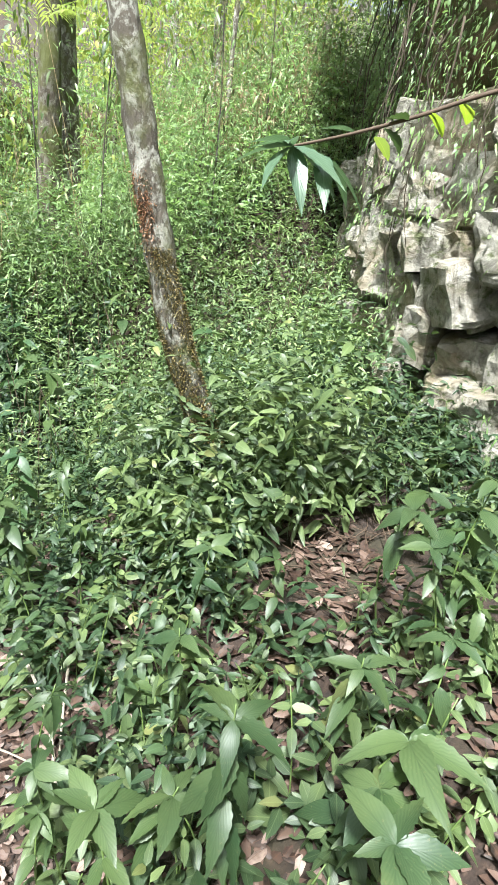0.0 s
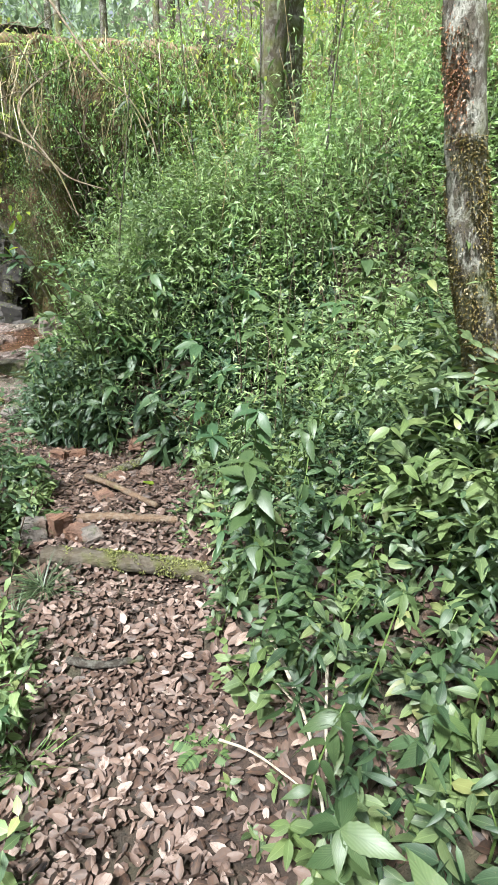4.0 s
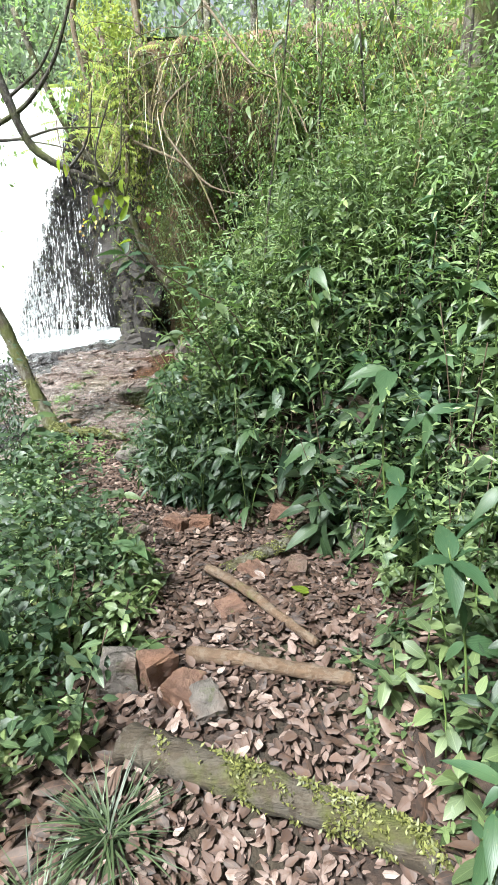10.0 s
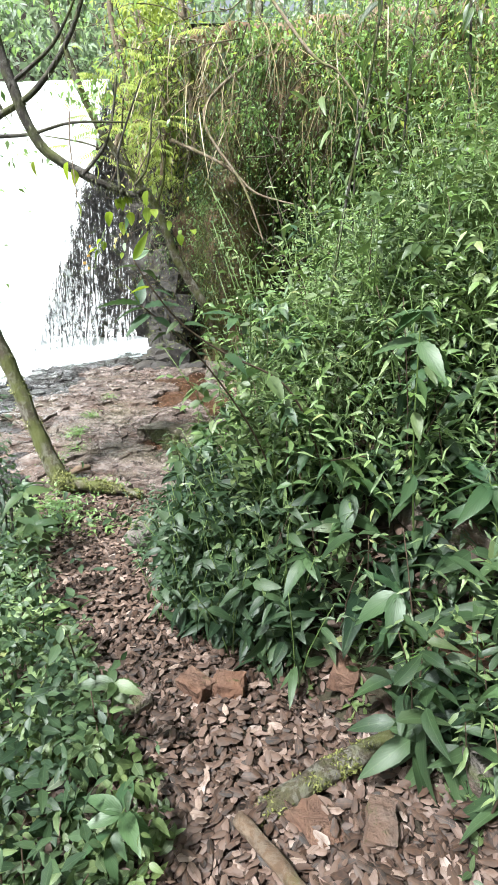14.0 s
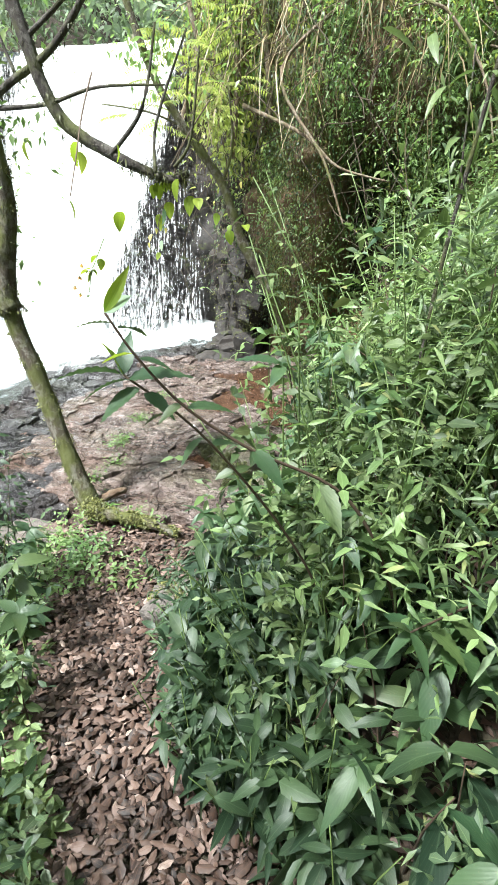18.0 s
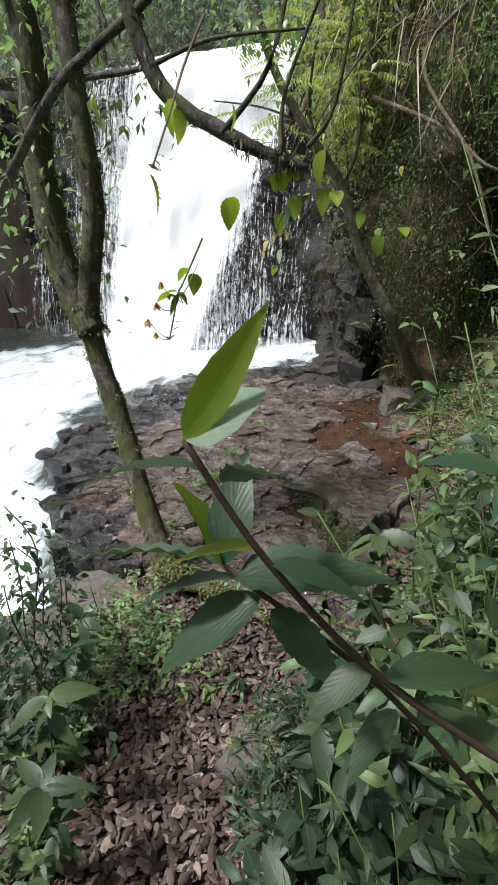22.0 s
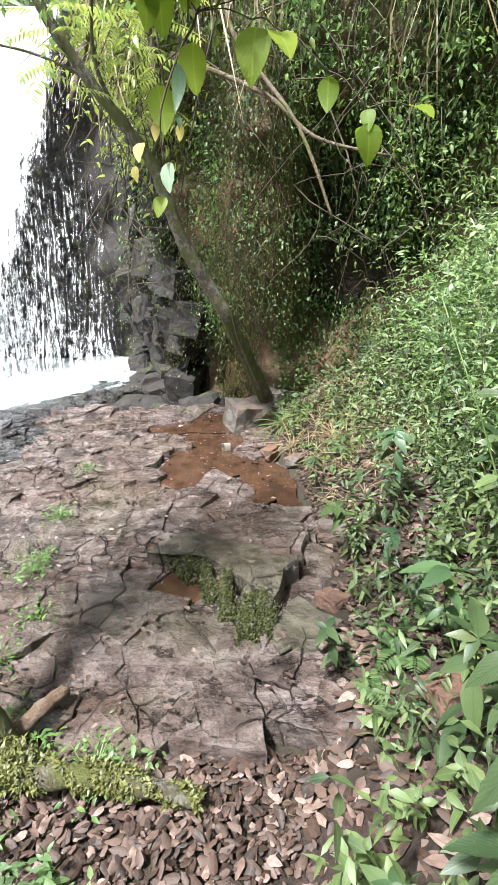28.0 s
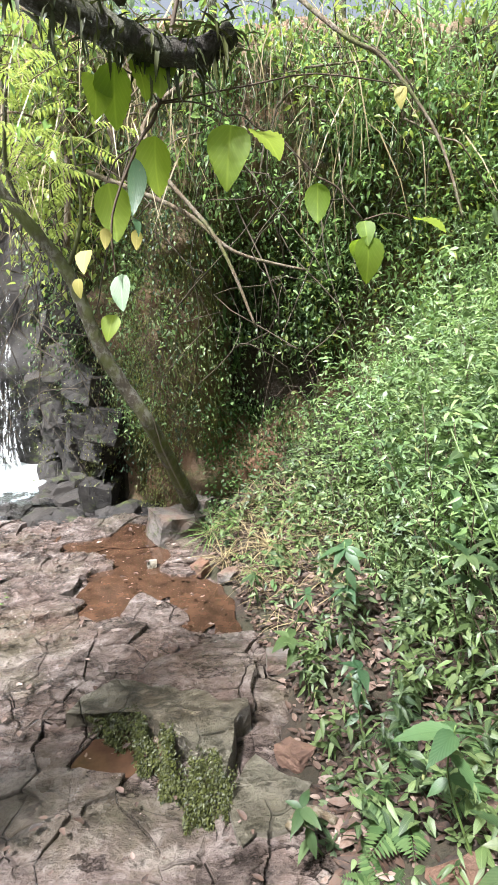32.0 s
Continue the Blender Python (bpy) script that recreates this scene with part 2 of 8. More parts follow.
def slab_material(name, dark, mid, light, gloss):
    """Bedded brown rock: fine layers, branching cracks, damp patches."""
    n = Nodes(name)
    v = n.world_place()
    big = n.noise(1.1, 5.0, 0.6, v)
    lay = n.noise(5.0, 8.0, 0.68, n.world_place((1.0, 1.5, 1.3)))
    fine = n.noise(70.0, 5.0, 0.75, v)
    bent = n.add("ShaderNodeMix")
    bent.data_type = "VECTOR"
    bent.inputs[0].default_value = 0.12
    n.tree.links.new(n.world_place((1.5, 1.0, 1.0)), bent.inputs[4])
    wv = n.add("ShaderNodeTexNoise", Scale=6.0, Detail=4.0)
    n.tree.links.new(v, wv.inputs["Vector"])
    n.tree.links.new(wv.outputs[1], bent.inputs[5])
    cell = n.add("ShaderNodeTexVoronoi", Scale=4.2)
    cell.feature = "DISTANCE_TO_EDGE"
    n.tree.links.new(bent.outputs[1], cell.inputs["Vector"])
    crack = n.ramp(cell.outputs[0], [(0.0, (0, 0, 0)), (0.026, (1, 1, 1))])
    keep = n.ramp(n.noise(2.3, 3.0, 0.5, v), [(0.38, (0, 0, 0)), (0.52, (1, 1, 1))])
    crack = n.math("MAXIMUM", crack, keep)
    c = n.ramp(lay, [(0.34, dark), (0.5, mid), (0.66, light)])
    c = n.mix(n.ramp(big, [(0.45, (0, 0, 0)), (0.68, (0.6,) * 3)]), c, tuple(x * y for x, y in zip(mid, (0.9, 0.62, 0.45))))
    c = n.mix(n.ramp(fine, [(0.62, (0, 0, 0)), (0.74, (0.5,) * 3)]), c, tuple(min(1, x * 1.6) for x in light))
    algae = n.ramp(n.noise(1.7, 6.0, 0.65, n.world_place((1, 1, 0.6))), [(0.5, (0, 0, 0)), (0.68, (0.55,) * 3)])
    c = n.mix(algae, c, (mid[0] * 0.75, mid[1] * 0.95, mid[2] * 0.55))
    c = n.mix(crack, tuple(x * 0.55 for x in dark), c)
    chip = n.add("ShaderNodeTexVoronoi", Scale=13.0)
    n.tree.links.new(bent.outputs[1], chip.inputs["Vector"])
    h = n.math("ADD", n.math("ADD", n.math("MULTIPLY", lay, 0.7), n.math("MULTIPLY", fine, 0.16)), n.math("ADD", n.math("MULTIPLY", crack, 0.4), n.math("MULTIPLY", chip.outputs[0], 0.35)))
    steps = n.math("MULTIPLY", n.noise(2.6, 10.0, 0.72, n.world_place((0.9, 1.5, 1.0))), 5.0)
    rest = n.math("FRACT", steps)
    lift = n.math("ADD", n.math("FLOOR", steps), n.math("POWER", rest, 5.0))
    tone = n.math("FRACT", n.math("MULTIPLY", n.math("FLOOR", steps), 0.37))
    c = n.mix(n.math("MULTIPLY", tone, 0.45), c, tuple(x * 0.5 for x in mid))
    rim = n.ramp(rest, [(0.80, (0, 0, 0)), (0.97, (0.7,) * 3)])
    c = n.mix(rim, c, tuple(x * 0.4 for x in dark))
    h = n.math("ADD", h, n.math("MULTIPLY", lift, 0.24))
    rough = n.ramp(n.noise(2.0, 6.0, 0.65, v), [(0.48, (gloss,) * 3), (0.64, (gloss + 0.36,) * 3)])
    return n.surface(c, rough, n.bump(h, 1.0, 0.10))


M["slab"] = slab_material("slab", (0.034, 0.026, 0.022), (0.165, 0.125, 0.110), (0.37, 0.308, 0.285), 0.06)
M["slab_wet"] = slab_material("slab_wet", (0.020, 0.019, 0.020), (0.066, 0.063, 0.066), (0.17, 0.165, 0.168), 0.05)
M["slab_pale"] = slab_material("slab_pale", (0.06, 0.052, 0.036), (0.14, 0.122, 0.088), (0.27, 0.24, 0.185), 0.35)
M["cliff"] = rock_material("cliff", (0.036, 0.025, 0.015), (0.25, 0.165, 0.092), moss=0.45, wet=0.2)
M["cliff_earth"] = rock_material("cliff_earth", (0.05, 0.035, 0.02), (0.27, 0.19, 0.11), moss=0.5, wet=0.1)
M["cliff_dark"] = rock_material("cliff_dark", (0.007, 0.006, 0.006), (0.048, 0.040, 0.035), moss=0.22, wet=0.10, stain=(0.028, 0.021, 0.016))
M["limestone"] = rock_material("limestone", (0.07, 0.06, 0.045), (0.50, 0.47, 0.41), moss=0.3, wet=0.05, scale=2.4, stain=(0.22, 0.16, 0.08))
M["red_stone"] = rock_material("red_stone", (0.085, 0.045, 0.032), (0.25, 0.145, 0.10), moss=0.1, wet=0.1, scale=2.5)
M["grey_stone"] = rock_material("grey_stone", (0.065, 0.056, 0.050), (0.21, 0.18, 0.16), moss=0.28, wet=0.1, scale=2.5)


def bark_material(name, dark, light, lichen, moss, grain=(1, 1, 0.45)):
    n = Nodes(name)
    v = n.world_place(grain)
    ridge = n.noise(38.0, 6.0, 0.7, v)
    patch = n.noise(22.0, 8.0, 0.75, n.world_place((1, 1, 0.7)), 0.4)
    green = n.noise(5.0, 5.0, 0.6, n.world_place())
    c = n.mix(ridge, dark, light)
    c = n.mix(n.ramp(patch, [(0.48, (0, 0, 0)), (0.56, (lichen,) * 3)]), c, (0.40, 0.39, 0.34))
    c = n.mix(n.ramp(green, [(0.62 - moss * 0.35, (0, 0, 0)), (0.75 - moss * 0.3, (0.85,) * 3)]), c, (0.075, 0.085, 0.012))
    return n.surface(c, 0.85, n.bump(n.math("ADD", ridge, n.math("MULTIPLY", patch, 0.6)), 0.9, 0.02))


M["bark_pale"] = bark_material("bark_pale", (0.030, 0.025, 0.018), (0.15, 0.125, 0.095), 0.75, 0.45)
M["bark_moss"] = bark_material("bark_moss", (0.016, 0.012, 0.008), (0.105, 0.080, 0.052), 0.28, 0.55)
M["bark_dark"] = bark_material("bark_dark", (0.010, 0.008, 0.006), (0.048, 0.036, 0.026), 0.15, 0.42)
M["bark_tan"] = bark_material("bark_tan", (0.05, 0.035, 0.02), (0.18, 0.125, 0.075), 0.2, 0.3)
M["stick_wood"] = bark_material("stick_wood", (0.040, 0.024, 0.015), (0.20, 0.125, 0.075), 0.12, 0.0, (0.4, 0.9, 1.2))
M["log_wood"] = bark_material("log_wood", (0.014, 0.010, 0.007), (0.095, 0.070, 0.044), 0.08, 0.45, (0.22, 1.3, 1.3))
M["twig_white"] = bark_material("twig_white", (0.25, 0.20, 0.15), (0.55, 0.48, 0.38), 0.3, 0.0)


def plain(name, color, rough=0.6, scale=30.0, spread=0.5, translucent=0.0, bump=0.3):
    n = Nodes(name)
    f = n.noise(scale, 5.0, 0.6, n.world_place())
    c = n.mix(f, tuple(x * (1 - spread) for x in color), tuple(min(1, x * (1 + spread)) for x in color))
    return n.surface(c, rough, n.bump(f, bump, 0.01), translucent)


M["stem_green"] = plain("stem_green", (0.10, 0.15, 0.04), 0.5)
M["stem_brown"] = plain("stem_brown", (0.07, 0.045, 0.028), 0.8)
M["straw"] = plain("straw", (0.30, 0.22, 0.12), 0.8, translucent=0.2)
M["moss"] = plain("moss", (0.11, 0.13, 0.02), 0.95, 60.0, 0.6, bump=1.0)
M["petal"] = plain("petal", (0.62, 0.33, 0.04), 0.6, 80.0, 0.4, 0.35)
M["root"] = plain("root", (0.06, 0.044, 0.028), 0.9, 40.0, 0.5)


def grass_material(name, dark, light, translucent=0.3):
    n = Nodes(name)
    rnd = n.add("ShaderNodeNewGeometry").outputs["Random Per Island"]
    return n.surface(n.ramp(rnd, [(0.0, dark), (1.0, light)]), 0.5, None, translucent)


M["grass"] = grass_material("grass", (0.05, 0.11, 0.025), (0.16, 0.26, 0.06))
M["grass_dry"] = grass_material("grass_dry", (0.16, 0.12, 0.06), (0.36, 0.29, 0.16))
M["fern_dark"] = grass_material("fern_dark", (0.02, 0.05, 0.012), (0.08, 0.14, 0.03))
M["fern_green"] = grass_material("fern_green", (0.045, 0.085, 0.028), (0.13, 0.19, 0.065))
M["bamboo"] = grass_material("bamboo", (0.10, 0.17, 0.065), (0.33, 0.43, 0.19))
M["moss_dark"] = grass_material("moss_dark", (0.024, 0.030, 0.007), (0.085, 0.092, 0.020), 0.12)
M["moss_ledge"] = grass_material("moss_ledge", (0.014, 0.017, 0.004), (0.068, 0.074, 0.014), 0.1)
M["moss_strand"] = grass_material("moss_strand", (0.046, 0.050, 0.013), (0.20, 0.205, 0.060), 0.2)
M["moss_leaf"] = grass_material("moss_leaf", (0.075, 0.085, 0.015), (0.23, 0.24, 0.055), 0.2)


def water_materials():
    # white falling water: streaks that thin out to clear gaps
    n = Nodes("falling_water")
    uv = n.place((1, 1, 1), kind="UV")
    warp = n.add("ShaderNodeMapping", Vector=uv, Scale=(34, 3.0, 1)).outputs[0]
    fine = n.noise(3.0, 6.0, 0.65, warp, 0.4)
    lace = n.noise(2.2, 6.0, 0.7, n.add("ShaderNodeMapping", Vector=uv, Scale=(20, 17, 1)).outputs[0], 0.8)
    sep = n.add("ShaderNodeSeparateXYZ", Vector=n.place(kind="UV"))
    thick = n.add("ShaderNodeAttribute")
    thick.attribute_name = "thick"
    amount = n.math("ADD", n.math("ADD", n.math("MULTIPLY", fine, 0.6), n.math("MULTIPLY", lace, 0.5)), thick.outputs["Fac"])
    cover = n.ramp(amount, [(0.82, (0, 0, 0)), (1.08, (1, 1, 1))])
    p = n.add("ShaderNodeBsdfPrincipled", Base_Color=(0.95, 0.96, 0.97, 1), Roughness=0.5)
    n.put(p, "Normal", n.bump(lace, 0.3, 0.03))
    tr = n.add("ShaderNodeBsdfTranslucent", Color=(0.92, 0.95, 0.97, 1))
    body = n.add("ShaderNodeMixShader", i0=0.3, i1=p.outputs[0], i2=tr.outputs[0])
    clear = n.add("ShaderNodeBsdfTransparent")
    n.tree.links.new(n.add("ShaderNodeMixShader", i0=cover, i1=clear.outputs[0], i2=body.outputs[0]).outputs[0], n.out.inputs[0])
    M["falling_water"] = n.mat
    # pool and stream: foam over dark clear water
    n = Nodes("stream_water")
    v = n.world_place((1.0, 0.5, 1))
    foam = n.noise(3.0, 8.0, 0.7, v, 1.0)
    thick = n.add("ShaderNodeAttribute")
    thick.attribute_name = "thick"
    c = n.ramp(n.math("ADD", foam, thick.outputs["Fac"]), [(0.62, (0.045, 0.05, 0.045)), (0.75, (0.45, 0.50, 0.52)), (0.9, (0.90, 0.93, 0.95))])
    rip = n.noise(14.0, 5.0, 0.6, v, 0.6)
    n.surface(c, 0.12, n.bump(rip, 0.5, 0.05), Specular_IOR_Level=0.6)
    M["stream_water"] = n.mat
    # shallow puddles on silt
    n = Nodes("puddle_water")
    silt = n.noise(9.0, 4.0, 0.6, n.world_place())
    c = n.ramp(silt, [(0.3, (0.030, 0.017, 0.011)), (0.7, (0.080, 0.042, 0.025))])
    n.surface(c, 0.06, n.bump(n.noise(22.0, 2.0, 0.5, n.world_place()), 0.06, 0.01))
    M["puddle_water"] = n.mat


water_materials()

# ---- shared builders ----


def lerp_table(table, v):
    return np.interp(v, [a for a, _ in table], [b for _, b in table])


def wob(x, y, scale=1.0, seed=0.0):
    """Smooth rolling unevenness between about -1 and 1."""
    x, y = np.asarray(x) * scale, np.asarray(y) * scale
    return (np.sin(1.7 * x + 2.3 * y + seed) + np.sin(2.9 * x - 1.9 * y + 1.3 + seed * 2) + 0.6 * np.sin(5.3 * x + 4.1 * y + 0.7 + seed)
            + 0.4 * np.sin(9.7 * x - 8.3 * y + 2.1 * seed)) / 3.0


PATH_X = [(-4, 0.5), (-1, 0.1), (0, -0.05), (1.5, -0.22), (2.5, -0.23), (3.4, -0.22), (3.9, -0.5), (4.5, -1.15), (5.1, -1.5), (5.8, -1.55), (7, -1.6)]
PATH_W = [(-4, 0.30), (2.6, 0.28), (3.3, 0.38), (3.9, 0.42), (4.5, 0.27), (5.2, 0.28), (5.8, 0.45), (7, 0.6)]
PATH_Z = [(-4, 0.85), (0, 0.50), (1.5, 0.33), (1.95, 0.30), (2.0, 0.31), (2.45, 0.27), (2.52, 0.30), (3.5, 0.25), (4.0, 0.19), (4.7, 0.08), (5.4, -0.01), (6, -0.06), (12, -0.1)]


def sstep(a, b, v):
    k = np.clip((np.asarray(v, float) - a) / (b - a), 0, 1)
    return k * k * (3 - 2 * k)


SHORE_Y, SHORE_X = [5.6, 6.0, 6.3, 6.7, 7.1, 8.0, 9.5, 10.6], [-2.35, -2.5, -2.72, -2.95, -3.55, -3.85, -3.65, -2.6]


def slab_mask(x, y):
    """1 on the flat rock beside the water."""
    left = np.interp(y, SHORE_Y, SHORE_X)
    right = np.interp(y, [5.6, 6.3, 7.2, 8.3, 10.6], [-1.1, -0.95, -0.93, -1.0, -1.6])
    return sstep(5.95, 6.15, y) * (1 - sstep(10.3, 10.6, y)) * sstep(-0.08, 0.08, x - left) * (1 - sstep(-0.08, 0.08, x - right))


def cliff_y(x):
    """The line in plan along which the high ground breaks off."""
    return np.interp(x, [-30, -9.0, -8.0, -3.0, -2.4, -1.9, -1.0, 0.5, 2.0, 6.0, 30], [9.0, 10.5, 12.6, 12.5, 11.6, 10.2, 9.6, 9.3, 9.2, 9.6, 12])


def ground(x, y):
    x, y = np.asarray(x, float), np.asarray(y, float)
    pc, pw, pz = lerp_table(PATH_X, y), lerp_table(PATH_W, y), lerp_table(PATH_Z, y)
    right = np.maximum(x - (pc + pw), 0)
    edge = np.interp(y, [5.6, 6.3, 7.2, 8.3, 10.6], [-1.1, -0.95, -0.93, -1.0, -1.6])
    right = np.where(y > 5.6, np.maximum(x - edge, 0), right)
    left = np.maximum((pc - pw) - x, 0)
    near = np.minimum(right, 1.0) * np.interp(y, [-2, 1, 2.2, 3.5, 4.3, 5.5, 6.3, 8], [0.45, 0.5, 0.68, 0.5, 0.75, 0.8, 0.6, 0.6])
    far = np.maximum(right - 1.0, 0) * np.interp(y, [-2, 2.3, 4.2, 6.5, 9], [0.12, 0.15, 0.62, 0.75, 0.8])
    z = pz + near + np.minimum(far, 4.4)
    z = z - np.minimum(left, 6) * np.interp(y, [0, 3, 5, 6], [0.18, 0.22, 0.42, 0.5])
    z = np.maximum(z, -1.1)
    # stream bed and pool
    wet = sstep(5.4, 6.4, y) * (1 - sstep(-3.6, -2.4, x))
    z = z * (1 - wet) + wet * np.interp(y, [5.5, 6.5, 8, 12], [-1.0, -0.75, -0.35, -0.4])
    z = z * (1 - slab_mask(x, y)) + slab_mask(x, y) * -0.12
    z = z + 0.035 * wob(x, y, 2.0) * (1 - slab_mask(x, y))
    # far bank of the stream
    z = np.maximum(z, -1.2 + 0.7 * np.maximum(-9.5 - x, 0) * sstep(-12, 2, y))
    # high ground above the cliff, then wooded slopes to the horizon
    back = y - cliff_y(x)
    top = 4.0 + 0.3 * wob(x, y, 0.5, 2.0) + 0.25 * np.clip(back, 0, 40) * sstep(3, 12, np.abs(x + 5))
    top = top - 0.35 * sstep(-3.0, -2.2, x) * (1 - sstep(0.0, 1.2, x)) * (1 - sstep(6, 12, back))
    top = top - 0.55 * sstep(-10.0, -9.3, x) * (1 - sstep(-3.4, -2.8, x))
    z = np.maximum(z, top * sstep(0.02, 0.5, back) - 9 * (1 - sstep(0.02, 0.5, back)))
    # behind the rock wall to the right of the start
    wall = x - np.interp(y, [-3, 1.5, 2.4, 3.4, 4.6], [2.6, 2.65, 2.75, 3.3, 4.2])
    z = np.maximum(z, np.where((y < 4.8), (z + 2.6) * sstep(0.1, 0.6, wall) - 9 * (1 - sstep(0.1, 0.6, wall)), -9))
    rim = np.maximum(np.hypot(x, y - 5) - 25, 0)
    return z + np.minimum(rim * 0.35, 14)


def mesh_of(name, verts, faces, mat=None, smooth=True, uv=None):
    me = bpy.data.meshes.new(name)
    me.from_pydata([tuple(v) for v in verts], [], [tuple(f) for f in faces])
    if smooth:
        me.polygons.foreach_set("use_smooth", [True] * len(me.polygons))
    if mat:
        me.materials.append(mat)
    if uv is not None:
        layer = me.uv_layers.new(name="UVMap")
        idx = np.empty(len(me.loops), np.int32)
        me.loops.foreach_get("vertex_index", idx)
        layer.data.foreach_set("uv", np.asarray(uv, np.float32)[idx].ravel())
    me.update()
    return me


def put_in(name, me, parent=None, label="", m=None):
    ob = new(name, me)
    if parent is not None:
        ob.parent = parent
    if m is not None:
        ob.matrix_basis = m
    if label:
        ob["label"] = label
    return ob


def part(name, bm, material, parent, label="", smooth=True):
    me = bpy.data.meshes.new(name)
    bm.to_mesh(me)
    bm.free()
    if smooth:
        me.polygons.foreach_set("use_smooth", [True] * len(me.polygons))
    me.materials.append(material)
    return put_in(name, me, parent, label)


def empty(name, x, y, z, label, category, group="", kind=""):
    ob = new(name)
    ob.empty_display_size = 0.1
    ob.matrix_basis = pose(x, y, z)
    return tagged(ob, label, category, group, kind)


def big_mesh(name, verts, quads, tris, uv, mat):
    """A mesh from arrays: verts (n,3), quads (m,4), tris (k,3), uv per vertex."""
    me = bpy.data.meshes.new(name)
    loops = np.concatenate([quads.ravel(), tris.ravel()]).astype(np.int32)
    counts = np.concatenate([np.full(len(quads), 4), np.full(len(tris), 3)]).astype(np.int32)
    starts = np.concatenate([[0], np.cumsum(counts)[:-1]]).astype(np.int32)
    me.vertices.add(len(verts))
    me.vertices.foreach_set("co", verts.astype(np.float32).ravel())
    me.loops.add(len(loops))
    me.loops.foreach_set("vertex_index", loops)
    me.polygons.add(len(counts))
    me.polygons.foreach_set("loop_start", starts)
    me.polygons.foreach_set("use_smooth", np.ones(len(counts), bool))
    layer = me.uv_layers.new(name="UVMap")
    layer.data.foreach_set("uv", uv.astype(np.float32)[loops].ravel())
    me.materials.append(mat)
    me.update(calc_edges=True)
    return me


def leaf_shape(width=0.42, stations=(0.18, 0.42, 0.68, 0.87), fold=0.25, droop=0.35, wave=0.0, belly=0.45, teeth=0.0, sharp=0.8):
    """One leaf of unit length along +y: verts, quads, tris, uv."""
    v, uv = [(0, 0, 0)], [(0.5, 0)]
    for k, s in enumerate(stations):
        half = width / 2 * math.sin(math.pi * s ** (0.7 if belly < 0.5 else 1.0)) ** sharp * (1 + (teeth if k % 2 else -teeth))
        z = -droop * s * s
        jig = wave * (1 if k % 2 else -1)
        v += [(-half, s, z + fold * half + jig), (0, s, z), (half, s, z + fold * half - jig)]
        uv += [(0.5 - half / width, s), (0.5, s), (0.5 + half / width, s)]
    v.append((0, 1, -droop))
    uv.append((0.5, 1))
    quads, tris = [], [(0, 2, 1), (0, 3, 2)]
    for k in range(len(stations) - 1):
        a = 1 + 3 * k
        quads += [(a, a + 1, a + 4, a + 3), (a + 1, a + 2, a + 5, a + 4)]
    a, n = 1 + 3 * (len(stations) - 1), len(v) - 1
    tris += [(a, a + 1, n), (a + 1, a + 2, n)]
    return np.array(v, float), np.array(quads).reshape(-1, 4), np.array(tris), np.array(uv, float)


OVATE_S = leaf_shape(0.42, (0.32, 0.68), 0.25, 0.35)
LANCE_S = leaf_shape(0.25, (0.32, 0.68), 0.3, 0.4)
CHIP = leaf_shape(0.45, (0.45,), 0.25, 0.3)
LANCE_C = leaf_shape(0.26, (0.42,), 0.3, 0.4)
NARROW_C = leaf_shape(0.17, (0.42,), 0.3, 0.45)
OVATE = leaf_shape(0.44)
OVATE_FLAT = leaf_shape(0.40, fold=0.12, droop=0.12)
OVATE_DROOP = leaf_shape(0.38, fold=0.3, droop=0.6)
LANCE = leaf_shape(0.24, fold=0.3, droop=0.4)
SMALL = leaf_shape(0.50, (0.3, 0.7), 0.2, 0.2)
NARROW = leaf_shape(0.16, (0.3, 0.65), 0.3, 0.45)
BLADE = leaf_shape(0.032, (0.35, 0.7), 0.2, 0.8)
THREAD = leaf_shape(0.016, (0.35, 0.7), 0.2, 0.9)
FROND = leaf_shape(0.09, (0.25, 0.6), 0.1, 0.9)
CURL = leaf_shape(0.52, (0.12, 0.35, 0.62, 0.86), 0.40, -0.10, 0.03, teeth=0.06, sharp=0.74)
CURL_B = leaf_shape(0.48, (0.14, 0.4, 0.66, 0.9), -0.40, 0.18, -0.03, teeth=-0.06, sharp=0.74)
SHRED = leaf_shape(0.34, (0.2, 0.6), -0.4, 0.3, 0.07)


def turns(yaw, pitch, roll):
    """Rotation matrices that point +y along yaw (from +y, to the left) and pitch up, then roll about it."""
    cy, sy, cp, sp, cr, sr = np.cos(yaw), np.sin(yaw), np.cos(pitch), np.sin(pitch), np.cos(roll), np.sin(roll)
    z = np.zeros_like(cy)
    a = np.stack([np.stack([cy, -sy, z], -1), np.stack([sy, cy, z], -1), np.stack([z, z, z + 1], -1)], -2)
    b = np.stack([np.stack([z + 1, z, z], -1), np.stack([z, cp, -sp], -1), np.stack([z, sp, cp], -1)], -2)
    c = np.stack([np.stack([cr, z, sr], -1), np.stack([z, z + 1, z], -1), np.stack([-sr, z, cr], -1)], -2)
    return a @ b @ c


